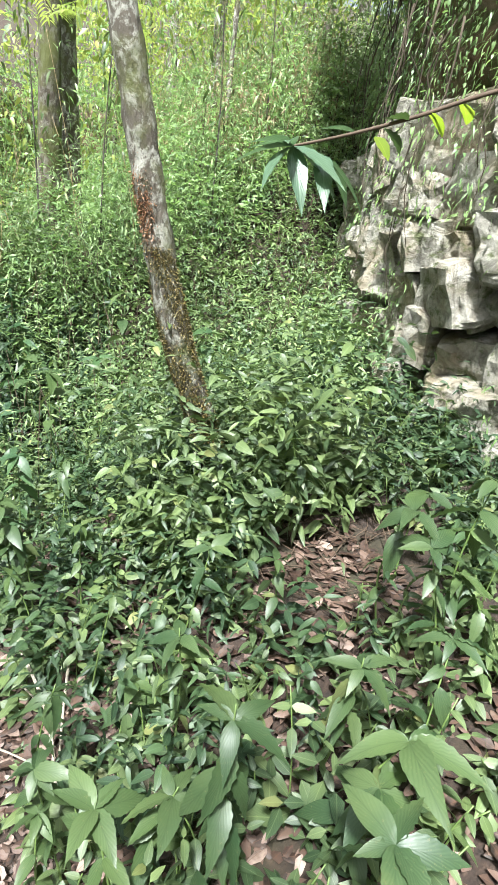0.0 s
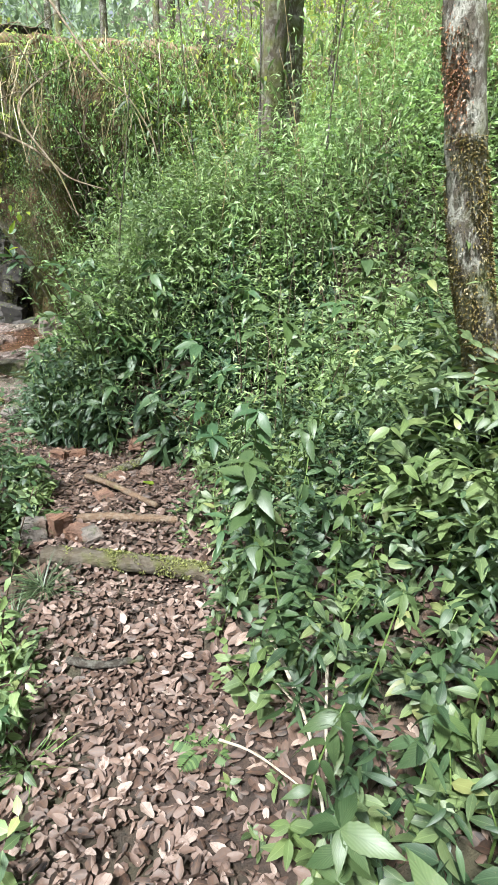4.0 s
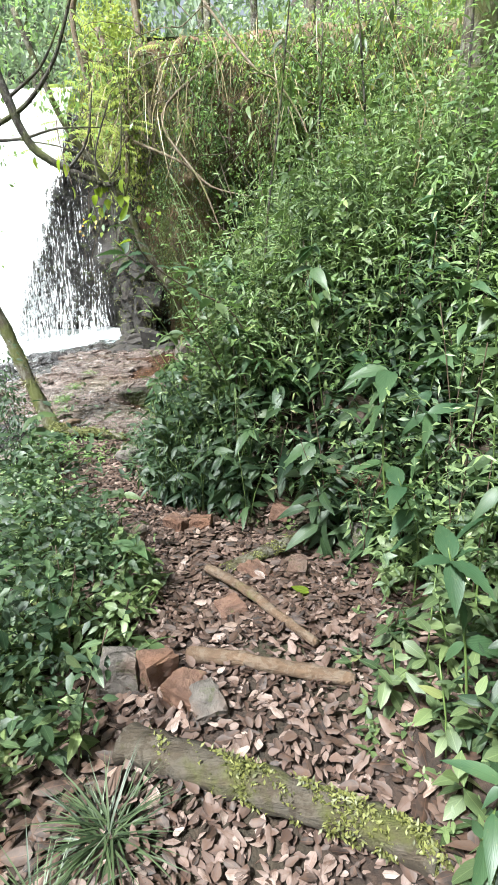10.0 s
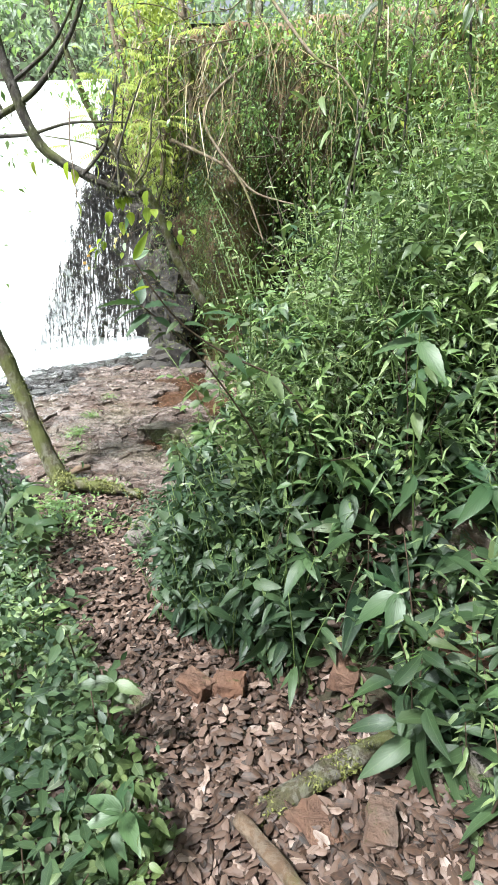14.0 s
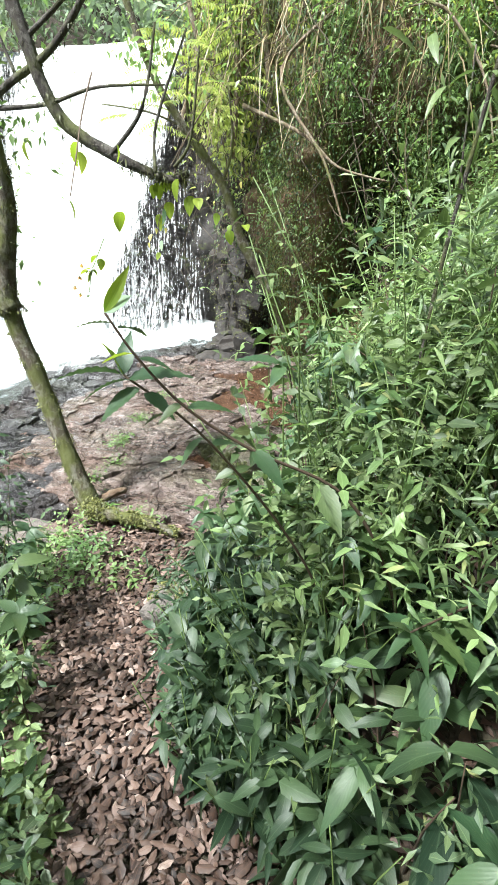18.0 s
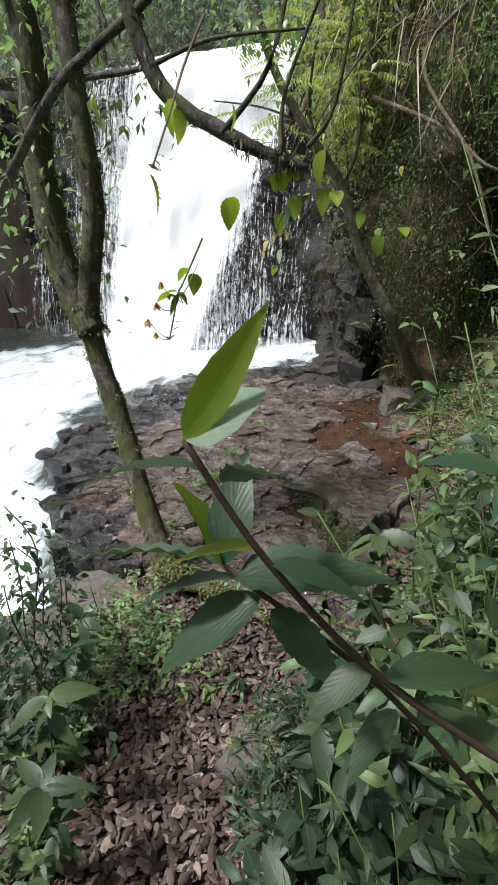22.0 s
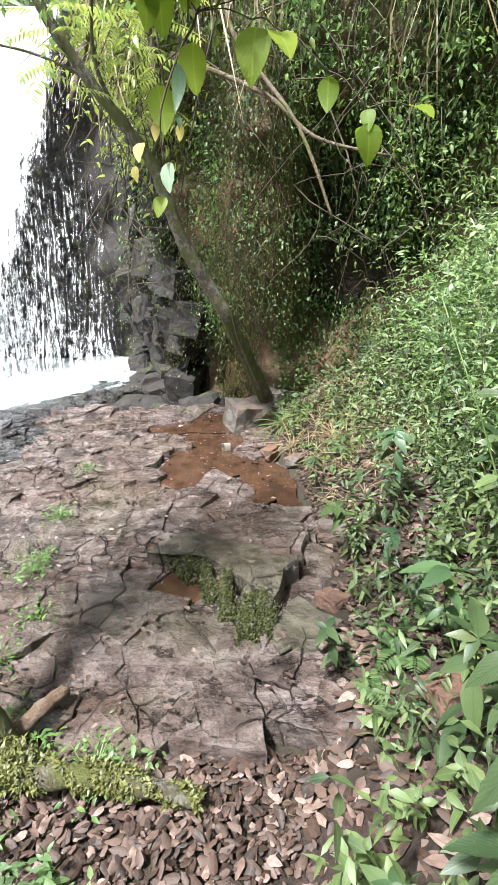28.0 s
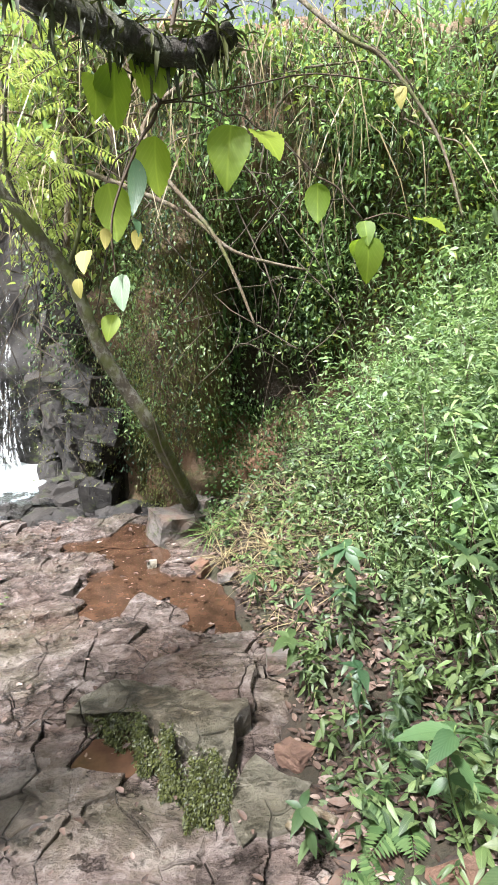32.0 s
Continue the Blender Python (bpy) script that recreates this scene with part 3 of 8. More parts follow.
class Leaves:
    """Collects leaves and joins them into one mesh."""

    def __init__(self):
        self.rows = []

    def add(self, shape, at, yaw, pitch, roll, size):
        at = np.asarray(at, float).reshape(-1, 3)
        n = len(at)
        full = [np.broadcast_to(np.asarray(v, float), (n,)) for v in (yaw, pitch, roll, size)]
        self.rows.append((shape, at, *full))

    def count(self):
        return sum(len(r[1]) for r in self.rows)

    def mesh(self, name, mat):
        vs, qs, ts, us, base = [], [], [], [], 0
        for (v, q, t, u), at, yaw, pitch, roll, size in self.rows:
            n = len(at)
            world = np.einsum("nij,vj->nvi", turns(yaw, pitch, roll), v) * size[:, None, None] + at[:, None]
            off = base + np.arange(n)[:, None, None] * len(v)
            vs.append(world.reshape(-1, 3))
            qs.append((q[None] + off).reshape(-1, 4))
            ts.append((t[None] + off).reshape(-1, 3))
            us.append(np.tile(u, (n, 1)))
            base += n * len(v)
        return big_mesh(name, np.concatenate(vs), np.concatenate(qs), np.concatenate(ts), np.concatenate(us), mat)


def tube(points, radii, sides=8, jitter=0.0, seed=0, flat=1.0):
    """Verts and faces of a closed tapered tube along points."""
    pts = [Vector(p) for p in points]
    r = random.Random(seed)
    verts, faces = [], []
    up = Vector((0.3, 0.2, 1)).normalized()
    for k, p in enumerate(pts):
        way = (pts[min(k + 1, len(pts) - 1)] - pts[max(k - 1, 0)]).normalized()
        a = way.cross(up)
        a = a.normalized() if a.length > 0.05 else way.cross(Vector((1, 0, 0))).normalized()
        b = way.cross(a).normalized()
        for s in range(sides):
            ang = 2 * math.pi * s / sides
            rad = radii[k] * (1 + jitter * (r.random() - 0.5) * 2)
            verts.append(p + a * math.cos(ang) * rad + b * math.sin(ang) * rad * flat)
    for k in range(len(pts) - 1):
        for s in range(sides):
            s2 = (s + 1) % sides
            faces.append((k * sides + s, k * sides + s2, (k + 1) * sides + s2, (k + 1) * sides + s))
    faces.append(tuple(range(sides - 1, -1, -1)))
    faces.append(tuple((len(pts) - 1) * sides + s for s in range(sides)))
    return verts, faces


def smooth_line(points, steps=6):
    """Catmull-Rom through the points."""
    p = [Vector(points[0])] + [Vector(q) for q in points] + [Vector(points[-1])]
    out = []
    for k in range(1, len(p) - 2):
        for j in range(steps):
            t = j / steps
            out.append(0.5 * ((2 * p[k]) + (p[k + 1] - p[k - 1]) * t + (2 * p[k - 1] - 5 * p[k] + 4 * p[k + 1] - p[k + 2]) * t * t
                              + (3 * p[k] - p[k - 1] - 3 * p[k + 1] + p[k + 2]) * t ** 3))
    out.append(p[-2])
    return out


class Tubes:
    def __init__(self):
        self.v, self.f = [], []

    def add(self, points, r0, r1, sides=6, steps=4, jitter=0.0, seed=0):
        line = smooth_line(points, steps) if steps > 1 else [Vector(p) for p in points]
        n = len(line)
        v, f = tube(line, [r0 + (r1 - r0) * k / (n - 1) for k in range(n)], sides, jitter, seed)
        base = len(self.v)
        self.v += v
        self.f += [tuple(i + base for i in face) for face in f]

    def mesh(self, name, mat):
        return mesh_of(name, self.v, self.f, mat)


def limb_line(a, b, sag=0.0, wiggle=0.08, n=5, seed=0):
    r = random.Random(seed)
    a, b = Vector(a), Vector(b)
    length = (b - a).length
    out = []
    for k in range(n):
        t = k / (n - 1)
        p = a.lerp(b, t) + Vector((r.uniform(-1, 1), r.uniform(-1, 1), r.uniform(-1, 1))) * wiggle * length * (0.3 if k in (0, n - 1) else 1) * 0.5
        p.z -= sag * math.sin(math.pi * t)
        out.append(p)
    return out


def rock_mesh(name, size, seed, mat, rough=0.3, subdiv=2, boxy=0.8):
    """An angular stone about the given size."""
    bm = bmesh.new()
    bmesh.ops.create_icosphere(bm, subdivisions=subdiv, radius=0.5)
    off = Vector((seed * 3.7, seed * 1.9, seed * 5.3))
    for v in bm.verts:
        d = v.co.normalized()
        m = max(abs(d.x), abs(d.y), abs(d.z))
        cube = d / m * 0.5
        p = v.co.lerp(cube, boxy)
        p *= 1 + rough * noise.noise(p * 2.2 + off) + 0.4 * rough * noise.noise(p * 6 + off)
        v.co = Vector((p.x * size[0], p.y * size[1], p.z * size[2]))
    me = bpy.data.meshes.new(name)
    bm.to_mesh(me)
    bm.free()
    if subdiv > 2:
        me.polygons.foreach_set("use_smooth", [True] * len(me.polygons))
    me.materials.append(mat)
    return me


def broken_rock(name, seed, mat):
    """An angular broken stone of about unit size, with chipped faces."""
    r = random.Random(seed)
    bm = bmesh.new()
    for sx in (-1, 1):
        for sy in (-1, 1):
            for sz in (-1, 1):
                for k in range(2):
                    bm.verts.new((sx * r.uniform(0.30, 0.56), sy * r.uniform(0.30, 0.56), sz * r.uniform(0.30, 0.56)))
    hull = bmesh.ops.convex_hull(bm, input=bm.verts)
    bmesh.ops.delete(bm, geom=[v for v in hull["geom_interior"] if isinstance(v, bmesh.types.BMVert)], context="VERTS")
    bmesh.ops.subdivide_edges(bm, edges=bm.edges, cuts=3, use_grid_fill=True)
    off = Vector((seed * 3.1, seed * 1.3, seed * 2.2))
    for v in bm.verts:
        q = v.co * 3.2 + off
        step = math.floor(noise.noise(q) * 5) / 5
        v.co += v.co.normalized() * (0.10 * step + 0.05 * noise.noise(q * 2.7))
    me = bpy.data.meshes.new(name)
    bm.to_mesh(me)
    bm.free()
    me.materials.append(mat)
    return me


def lay_stone(name, x, y, size, mat, label, category="stone", rz=0.0, tilt=0.0, sink=0.3, seed=1, group="", z=None):
    z = float(ground(x, y)) if z is None else z
    ob = new(name, broken_rock(name, seed, mat))
    ob.matrix_basis = pose(x, y, z + size[2] * (0.5 - sink), tilt, tilt * 0.5, rz) @ Matrix.Diagonal((*size, 1))
    return tagged(ob, label, category, group)


# ---- ground ----
def build_ground():
    def axis(lo, hi, fine_lo, fine_hi, step):
        mid = np.arange(fine_lo, fine_hi + 1e-6, step)
        out_hi = fine_hi + np.cumsum(step * 1.12 ** np.arange(1, 60))
        out_lo = fine_lo - np.cumsum(step * 1.12 ** np.arange(1, 60))
        return np.concatenate([out_lo[out_lo > lo][::-1], mid, out_hi[out_hi < hi]])

    xs, ys = axis(-400, 400, -5, 4, 0.07), axis(-400, 400, -1.5, 10.8, 0.07)
    gx, gy = np.meshgrid(xs, ys)
    gz = ground(gx, gy)
    verts = np.stack([gx, gy, gz], -1).reshape(-1, 3)
    n, m = len(xs), len(ys)
    i = np.arange((m - 1) * (n - 1))
    a = (i // (n - 1)) * n + i % (n - 1)
    quads = np.stack([a, a + 1, a + n + 1, a + n], -1)
    me = big_mesh("ground", verts, quads, np.zeros((0, 3), int), verts[:, :2] * 0.1, M["soil"])
    tagged(new("ground", me), "brown forest soil of the hillside and path", "ground", kind="structure")


build_ground()


# ---- rock slab beside the water ----
def clip_poly(poly, nx, ny, d):
    """Keeps the side nx*x + ny*y <= d."""
    out = []
    for k, (x, y) in enumerate(poly):
        x2, y2 = poly[(k + 1) % len(poly)]
        s, s2 = nx * x + ny * y - d, nx * x2 + ny * y2 - d
        if s <= 0:
            out.append((x, y))
        if s * s2 < 0:
            t = s / (s - s2)
            out.append((x + (x2 - x) * t, y + (y2 - y) * t))
    return out


def warp(x, y):
    """Bends the cracks of the rock, alike for both sides of a crack."""
    p = Vector((x * 3.1, y * 3.1, 0.5))
    q = Vector((x * 11.0, y * 11.0, 2.5))
    return (x + 0.11 * noise.noise(p) + 0.036 * noise.noise(q), y + 0.11 * noise.noise(p + Vector((9, 4, 1))) + 0.036 * noise.noise(q + Vector((5, 2, 8))))


def plate_mesh(poly, cx, cy, thick, bevel, seed, mat):
    """A plate of bedrock between cracks, with broken edges and an uneven, layered top, its middle at the origin."""
    line = []
    n = len(poly)
    for k in range(n):
        (x, y), (x2, y2) = poly[k], poly[(k + 1) % n]
        cuts = max(1, int(math.hypot(x2 - x, y2 - y) / 0.045))
        for j in range(cuts):
            t = j / cuts
            wx, wy = warp(x + (x2 - x) * t, y + (y2 - y) * t)
            line.append((wx - cx, wy - cy))
    m = len(line)
    rings, verts = [(1.0, -thick), (1.0, -bevel), (0.985, 0), (0.86, 0), (0.68, 0), (0.48, 0), (0.25, 0)], []
    for s, z in rings:
        for x, y in line:
            px, py = cx + x * s, cy + y * s
            top = 0.0
            if z > -thick:
                q = Vector((px * 2.2, py * 4.5, 0.3 + seed * 0.02))
                lay = noise.noise(q) * 1.6
                top = 0.022 * (math.floor(lay * 3) / 3 + 0.35 * (lay * 3 % 1)) + 0.008 * noise.noise(Vector((px * 17, py * 17, 1)))
            verts.append((x * s, y * s, z + top))
    verts.append((0, 0, 0.004))
    faces = [(k * m + j, k * m + (j + 1) % m, (k + 1) * m + (j + 1) % m, (k + 1) * m + j) for k in range(len(rings) - 1) for j in range(m)]
    faces += [((len(rings) - 1) * m + j, (len(rings) - 1) * m + (j + 1) % m, len(verts) - 1) for j in range(m)]
    return mesh_of("rock_plate", verts, faces, mat, smooth=False)


def build_slab():
    slab = empty("rock_slab", -2.0, 8.0, -0.1, "cracked brown flat rock shelf beside the stream, wet in places", "rock", kind="structure")
    r = random.Random(3)
    seeds = []
    tries = 0
    while len(seeds) < 190 and tries < 9000:
        tries += 1
        x, y = r.uniform(-4.1, -0.6), r.uniform(5.6, 10.8)
        gap = r.choice((0.13, 0.20, 0.42))
        if slab_mask(x, y) > 0.2 and all(math.hypot((x - a) * 0.75 + (y - b) * 0.2, (y - b) * 1.2) > gap for a, b in seeds):
            seeds.append((x, y))
    for k, (x, y) in enumerate(seeds):
        poly = [(x - 0.5, y - 0.35), (x + 0.5, y - 0.35), (x + 0.5, y + 0.35), (x - 0.5, y + 0.35)]
        for j, (a, b) in enumerate(seeds):
            if j != k and math.hypot(a - x, b - y) < 1.25:
                dx, dy = a - x, b - y
                gap = 0.0006 + (0.0035 if (k + j) % 5 == 0 else 0.0)
                ln = math.hypot(dx, dy)
                poly = clip_poly(poly, dx / ln, dy / ln, (dx * (x + a) / 2 + dy * (y + b) / 2) / ln - gap)
        poly = clip_poly(poly, -1, 0, 0.10 - float(np.interp(y, SHORE_Y, SHORE_X)))
        poly = clip_poly(poly, 0, -1, -6.0 - 0.12 * math.sin(x * 5))
        if len(poly) < 3:
            continue
        water = np.interp(y, SHORE_Y, SHORE_X)
        wet = x < water + (0.12 if y < 7.0 else 0.5 + 0.2 * math.sin(y * 3)) or y > 9.9
        z = 0.02 * float(wob(x, y, 1.3)) + r.choice((-0.010, -0.004, 0.0, 0.004, 0.010)) - (0.04 if wet else 0)
        if in_puddle(x, y):
            z -= 0.05
        wx, wy = warp(x, y)
        ob = put_in("rock_plate", plate_mesh(poly, wx, wy, 0.2, 0.004, k, M["slab_wet"] if wet else M["slab"]), slab)
        ob.matrix_basis = pose(wx + 2.0, wy - 8.0, z + 0.1, r.uniform(-0.4, 0.4), r.uniform(-0.4, 0.4), 0)
    return slab


def in_puddle(x, y):
    spots = ((-1.48, 6.83, 0.15, 0.2), (-1.55, 8.55, 0.33, 0.62), (-1.15, 8.1, 0.16, 0.32), (-1.75, 9.3, 0.42, 0.28), (-1.0, 7.7, 0.08, 0.28))
    return any(((x - a) / c) ** 2 + ((y - b) / d) ** 2 < 1 for a, b, c, d in spots)


build_slab()


def water_sheet(name, outline_fn, xs, ys, z_fn, thick_fn, mat, label, keep):
    gx, gy = np.meshgrid(xs, ys)
    gz = z_fn(gx, gy)
    ok = keep(gx, gy)
    n = len(xs)
    verts = np.stack([gx, gy, gz], -1).reshape(-1, 3)
    faces = []
    for j in range(len(ys) - 1):
        for i in range(n - 1):
            if ok[j, i] and ok[j, i + 1] and ok[j + 1, i] and ok[j + 1, i + 1]:
                a = j * n + i
                faces.append((a, a + 1, a + n + 1, a + n))
    me = mesh_of(name, verts, faces, mat)
    at = me.attributes.new("thick", "FLOAT", "POINT")
    at.data.foreach_set("value", thick_fn(gx, gy).astype(np.float32).ravel())
    return tagged(new(name, me), label, "water", kind="structure")


def build_water():
    def z(x, y):
        base = np.interp(y, [3.0, 5.0, 5.8, 6.4, 7.2, 8.2, 13], [-1.0, -0.95, -0.75, -0.45, -0.2, -0.05, 0.0])
        return base + 0.03 * wob(x, y, 3.0) + 0.015 * wob(x, y, 9.0, 1.0)

    def foam(x, y):
        left = np.interp(y, SHORE_Y, SHORE_X)
        d = left - x
        t = 0.02 + 0.32 * sstep(0.15, 0.8, d) * (1 - sstep(3.0, 4.5, d))
        t = t + 0.25 * sstep(10.6, 11.4, y) * (1 - sstep(3.5, 5.0, d))
        return t

    water_sheet("stream_water", None, np.arange(-12, -1.9, 0.12), np.arange(2.5, 12.9, 0.12), z, foam, M["stream_water"],
                "white foaming stream water below the falls", lambda x, y: (slab_mask(x, y) < 0.9) & (x < np.interp(y, [2.5, 5.5, 6.2, 10.2, 10.7], [-4, -2.6, -2.4, -2.2, -1.9])))
    for k, (x, y, a, b) in enumerate(((-1.48, 6.83, 0.19, 0.26), (-1.55, 8.55, 0.38, 0.68), (-1.13, 8.1, 0.2, 0.38), (-1.75, 9.35, 0.5, 0.32), (-0.98, 7.7, 0.08, 0.3))):
        bm = bmesh.new()
        ring = []
        for s in range(56):
            ang = s / 56 * 2 * math.pi
            w = 1 + 0.14 * math.sin(3 * ang + k) + 0.08 * math.sin(5 * ang + 2 * k) + 0.05 * math.sin(11 * ang + k)
            ring.append(bm.verts.new((a * w * math.cos(ang), b * w * math.sin(ang), 0)))
        bm.faces.new(ring)
        ob = part("puddle", bm, M["puddle_water"], None)
        ob.matrix_basis = pose(x, y, -0.024 + 0.003 * k)
        tagged(ob, "shallow reddish puddle lying on the rock shelf", "water", "puddles", "structure")


build_water()


# ---- cliffs and falls ----
def rock_face(name, line, z0, z1, lean, mat, label, bulge=0.25, step=0.14, seed=0.0, ledges=0.12, form=None):
    """An uneven upright face of rock along a line in plan."""
    pts = smooth_line([(x, y, 0) for x, y in line], 8)
    lens = np.concatenate([[0], np.cumsum([(pts[k + 1] - pts[k]).length for k in range(len(pts) - 1)])])
    us, vs = np.arange(0, lens[-1], step), np.linspace(0, 1, max(6, int((z1 - z0) / step)))
    px, py = np.interp(us, lens, [p.x for p in pts]), np.interp(us, lens, [p.y for p in pts])
    tx, ty = np.gradient(px), np.gradient(py)
    ln = np.hypot(tx, ty)
    nx, ny = ty / ln, -tx / ln
    verts, faces = [], []
    for j, v in enumerate(vs):
        for i, u in enumerate(us):
            z = z0 + (z1 - z0) * v
            q = Vector((u * 0.9 + seed, z * 1.3, seed))
            d = bulge * (noise.noise(q) + 0.5 * noise.noise(q * 2.7) + 0.25 * noise.noise(q * 6.1)) - lean * v
            ledge = ledges * bulge / 0.25 * (0.5 - (z * 2.3 + 0.4 * noise.noise(Vector((u, 0, seed)))) % 1.0)
            d += ledge + (form(px[i], z) if form else 0.0)
            verts.append((px[i] + nx[i] * d, py[i] + ny[i] * d, z + 0.05 * noise.noise(q * 3)))
    n = len(us)
    faces = [(j * n + i, j * n + i + 1, (j + 1) * n + i + 1, (j + 1) * n + i) for j in range(len(vs) - 1) for i in range(n - 1)]
    # top runs back into the hill
    base = (len(vs) - 1) * n
    for i in range(n):
        x, y, zz = verts[base + i]
        verts.append((x - nx[i] * 0.9, y - ny[i] * 0.9, zz + 0.06))
    faces += [(base + i, base + i + 1, base + n + i + 1, base + n + i) for i in range(n - 1)]
    me = mesh_of(name, verts, faces, mat)
    return tagged(new(name, me), label, "cliff", kind="structure")


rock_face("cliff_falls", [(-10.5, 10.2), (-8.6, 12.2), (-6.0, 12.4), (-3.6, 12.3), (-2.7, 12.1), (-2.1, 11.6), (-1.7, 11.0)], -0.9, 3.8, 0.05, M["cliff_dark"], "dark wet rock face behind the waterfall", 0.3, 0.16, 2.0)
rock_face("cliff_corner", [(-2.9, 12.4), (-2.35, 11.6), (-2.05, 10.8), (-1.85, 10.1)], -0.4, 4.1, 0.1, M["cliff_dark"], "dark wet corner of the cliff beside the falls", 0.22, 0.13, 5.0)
def bank_form(x, z):
    """Mossy buttress, the hollow beside it and the rim that hangs over both."""
    out = 0.34 * math.exp(-((x + 1.15) / 0.30) ** 2) * (1 - float(sstep(2.2, 2.9, z))) * (0.6 + 0.4 * float(sstep(0.0, 0.8, z)))
    hollow = float(sstep(-0.90, -0.70, x)) * (1 - float(sstep(0.15, 0.55, x))) * float(sstep(0.5, 1.1, z)) * (1 - float(sstep(2.1, 2.55, z)))
    foot = 0.45 * float(sstep(-2.2, -1.75, x)) * (1 - float(sstep(-1.25, -0.85, x))) * (1 - float(sstep(0.35, 1.3, z)))
    flutes = 0.09 * noise.noise(Vector((x * 5.5, z * 0.8, 4.0))) + 0.05 * noise.noise(Vector((x * 13.0, z * 1.7, 7.0)))
    return out - foot - 0.48 * hollow + 0.16 * float(sstep(2.3, 2.9, z)) + flutes


rock_face("cliff_bank", [(-1.95, 10.2), (-1.75, 9.85), (-1.0, 9.5), (0.4, 9.25), (2.0, 9.15), (4.5, 9.3)], -0.3, 3.85, 0.1, M["cliff"], "mossy brown earth and rock cliff hung with roots", 0.22, 0.08, 9.0, 0.03, bank_form)


def build_falls():
    def curtain(name, x0, x1, y_top, y_foot, z_top, z_foot, thick, label, steps=3, out=0.5, seed=0.0):
        us, vs = np.linspace(0, 1, max(8, int((x1 - x0) / 0.08))), np.linspace(0, 1, 46)
        verts, uv, th = [], [], []
        for v in vs:
            for u in us:
                x = x0 + (x1 - x0) * u
                k = v * steps
                ledge = (math.floor(k) + sstep(0.0, 0.45, k - math.floor(k))) / steps
                y = y_top + (y_foot - y_top) * float(ledge) * 0.35 + (y_foot - y_top) * 0.65 * v - 0.12 * noise.noise(Vector((x * 1.6 + seed, v * 5, seed))) - 0.07 * noise.noise(Vector((x * 7 + seed, v * 9, seed)))
                verts.append((x + 0.05 * noise.noise(Vector((x * 3, v * 4, 3))), y, z_top + (z_foot - z_top) * v ** 1.05))
                uv.append((x * 0.35 + seed, v))
                th.append(thick(u, v) - 0.3 * (max(0, 1 - u / 0.1) + max(0, 1 - (1 - u) / 0.1)))
        n = len(us)
        faces = [(j * n + i, j * n + i + 1, (j + 1) * n + i + 1, (j + 1) * n + i) for j in range(len(vs) - 1) for i in range(n - 1)]
        me = mesh_of(name, verts, faces, M["falling_water"], uv=uv)
        at = me.attributes.new("thick", "FLOAT", "POINT")
        at.data.foreach_set("value", np.array(th, np.float32))
        return tagged(new(name, me), label, "waterfall", "sheets of falling water", "structure")

    # the dense sheet draws back to one side on its way down; broken streams and drops fall beside it
    curtain("waterfall", -6.1, -3.2, 12.15, 10.9, 4.05, -0.05, lambda u, v: 0.62 + 0.10 * noise.noise(Vector((u * 5, v * 2.5, 1))) - 2.4 * max(0.0, u - 0.93 + 0.48 * v ** 0.85) - 1.2 * max(0.0, 0.16 - 0.10 * v - u), "dense white sheet of the waterfall", 3)
    curtain("waterfall", -4.9, -2.7, 11.95, 11.2, 3.98, -0.05, lambda u, v: 0.21 + 0.10 * v - 0.03 * u - 0.7 * max(0.0, u - 0.70 - 0.35 * v) + 0.06 * noise.noise(Vector((u * 6, v * 4, 2))), "thin white streams at the edge of the waterfall", 4, seed=3.0)
    curtain("waterfall", -5.1, -2.5, 11.75, 11.0, 2.7, -0.05, lambda u, v: 0.13 + 0.22 * (1 - u) ** 2 + 0.10 * v, "thin white streams over the lower ledge of the falls", 3, seed=8.0)
    curtain("waterfall", -9.0, -5.4, 12.0, 11.3, 3.95, -0.05, lambda u, v: 0.14 + 0.26 * u ** 1.5 + 0.06 * v + 0.10 * noise.noise(Vector((u * 7, v * 3, 5))), "lacy white side stream of the waterfall", 3, seed=6.0)
    # lip of the river above
    xs, ys = np.arange(-9.5, -2.9, 0.2), np.arange(12.0, 24, 0.3)
    water_sheet("river_above", None, xs, ys, lambda x, y: 4.06 + 0.03 * wob(x, y, 3.0) + 0.02 * np.maximum(y - 12.2, 0), lambda x, y: 0.30 + 0 * x, M["stream_water"],
                "white river water running to the lip of the falls", lambda x, y: y > 12.05)


build_falls()


# ---- plants in the mass ----
def path_gap(x, y):
    """How far a place lies from the trodden path's edge, to the right and to the left."""
    pc, pw = lerp_table(PATH_X, y), lerp_table(PATH_W, y)
    return x - (pc + pw), (pc - pw) - x


def scatter(n, x0, x1, y0, y1, keep, seed):
    g = np.random.default_rng(seed)
    x, y = g.uniform(x0, x1, n), g.uniform(y0, y1, n)
    ok = keep(x, y)
    return x[ok], y[ok]


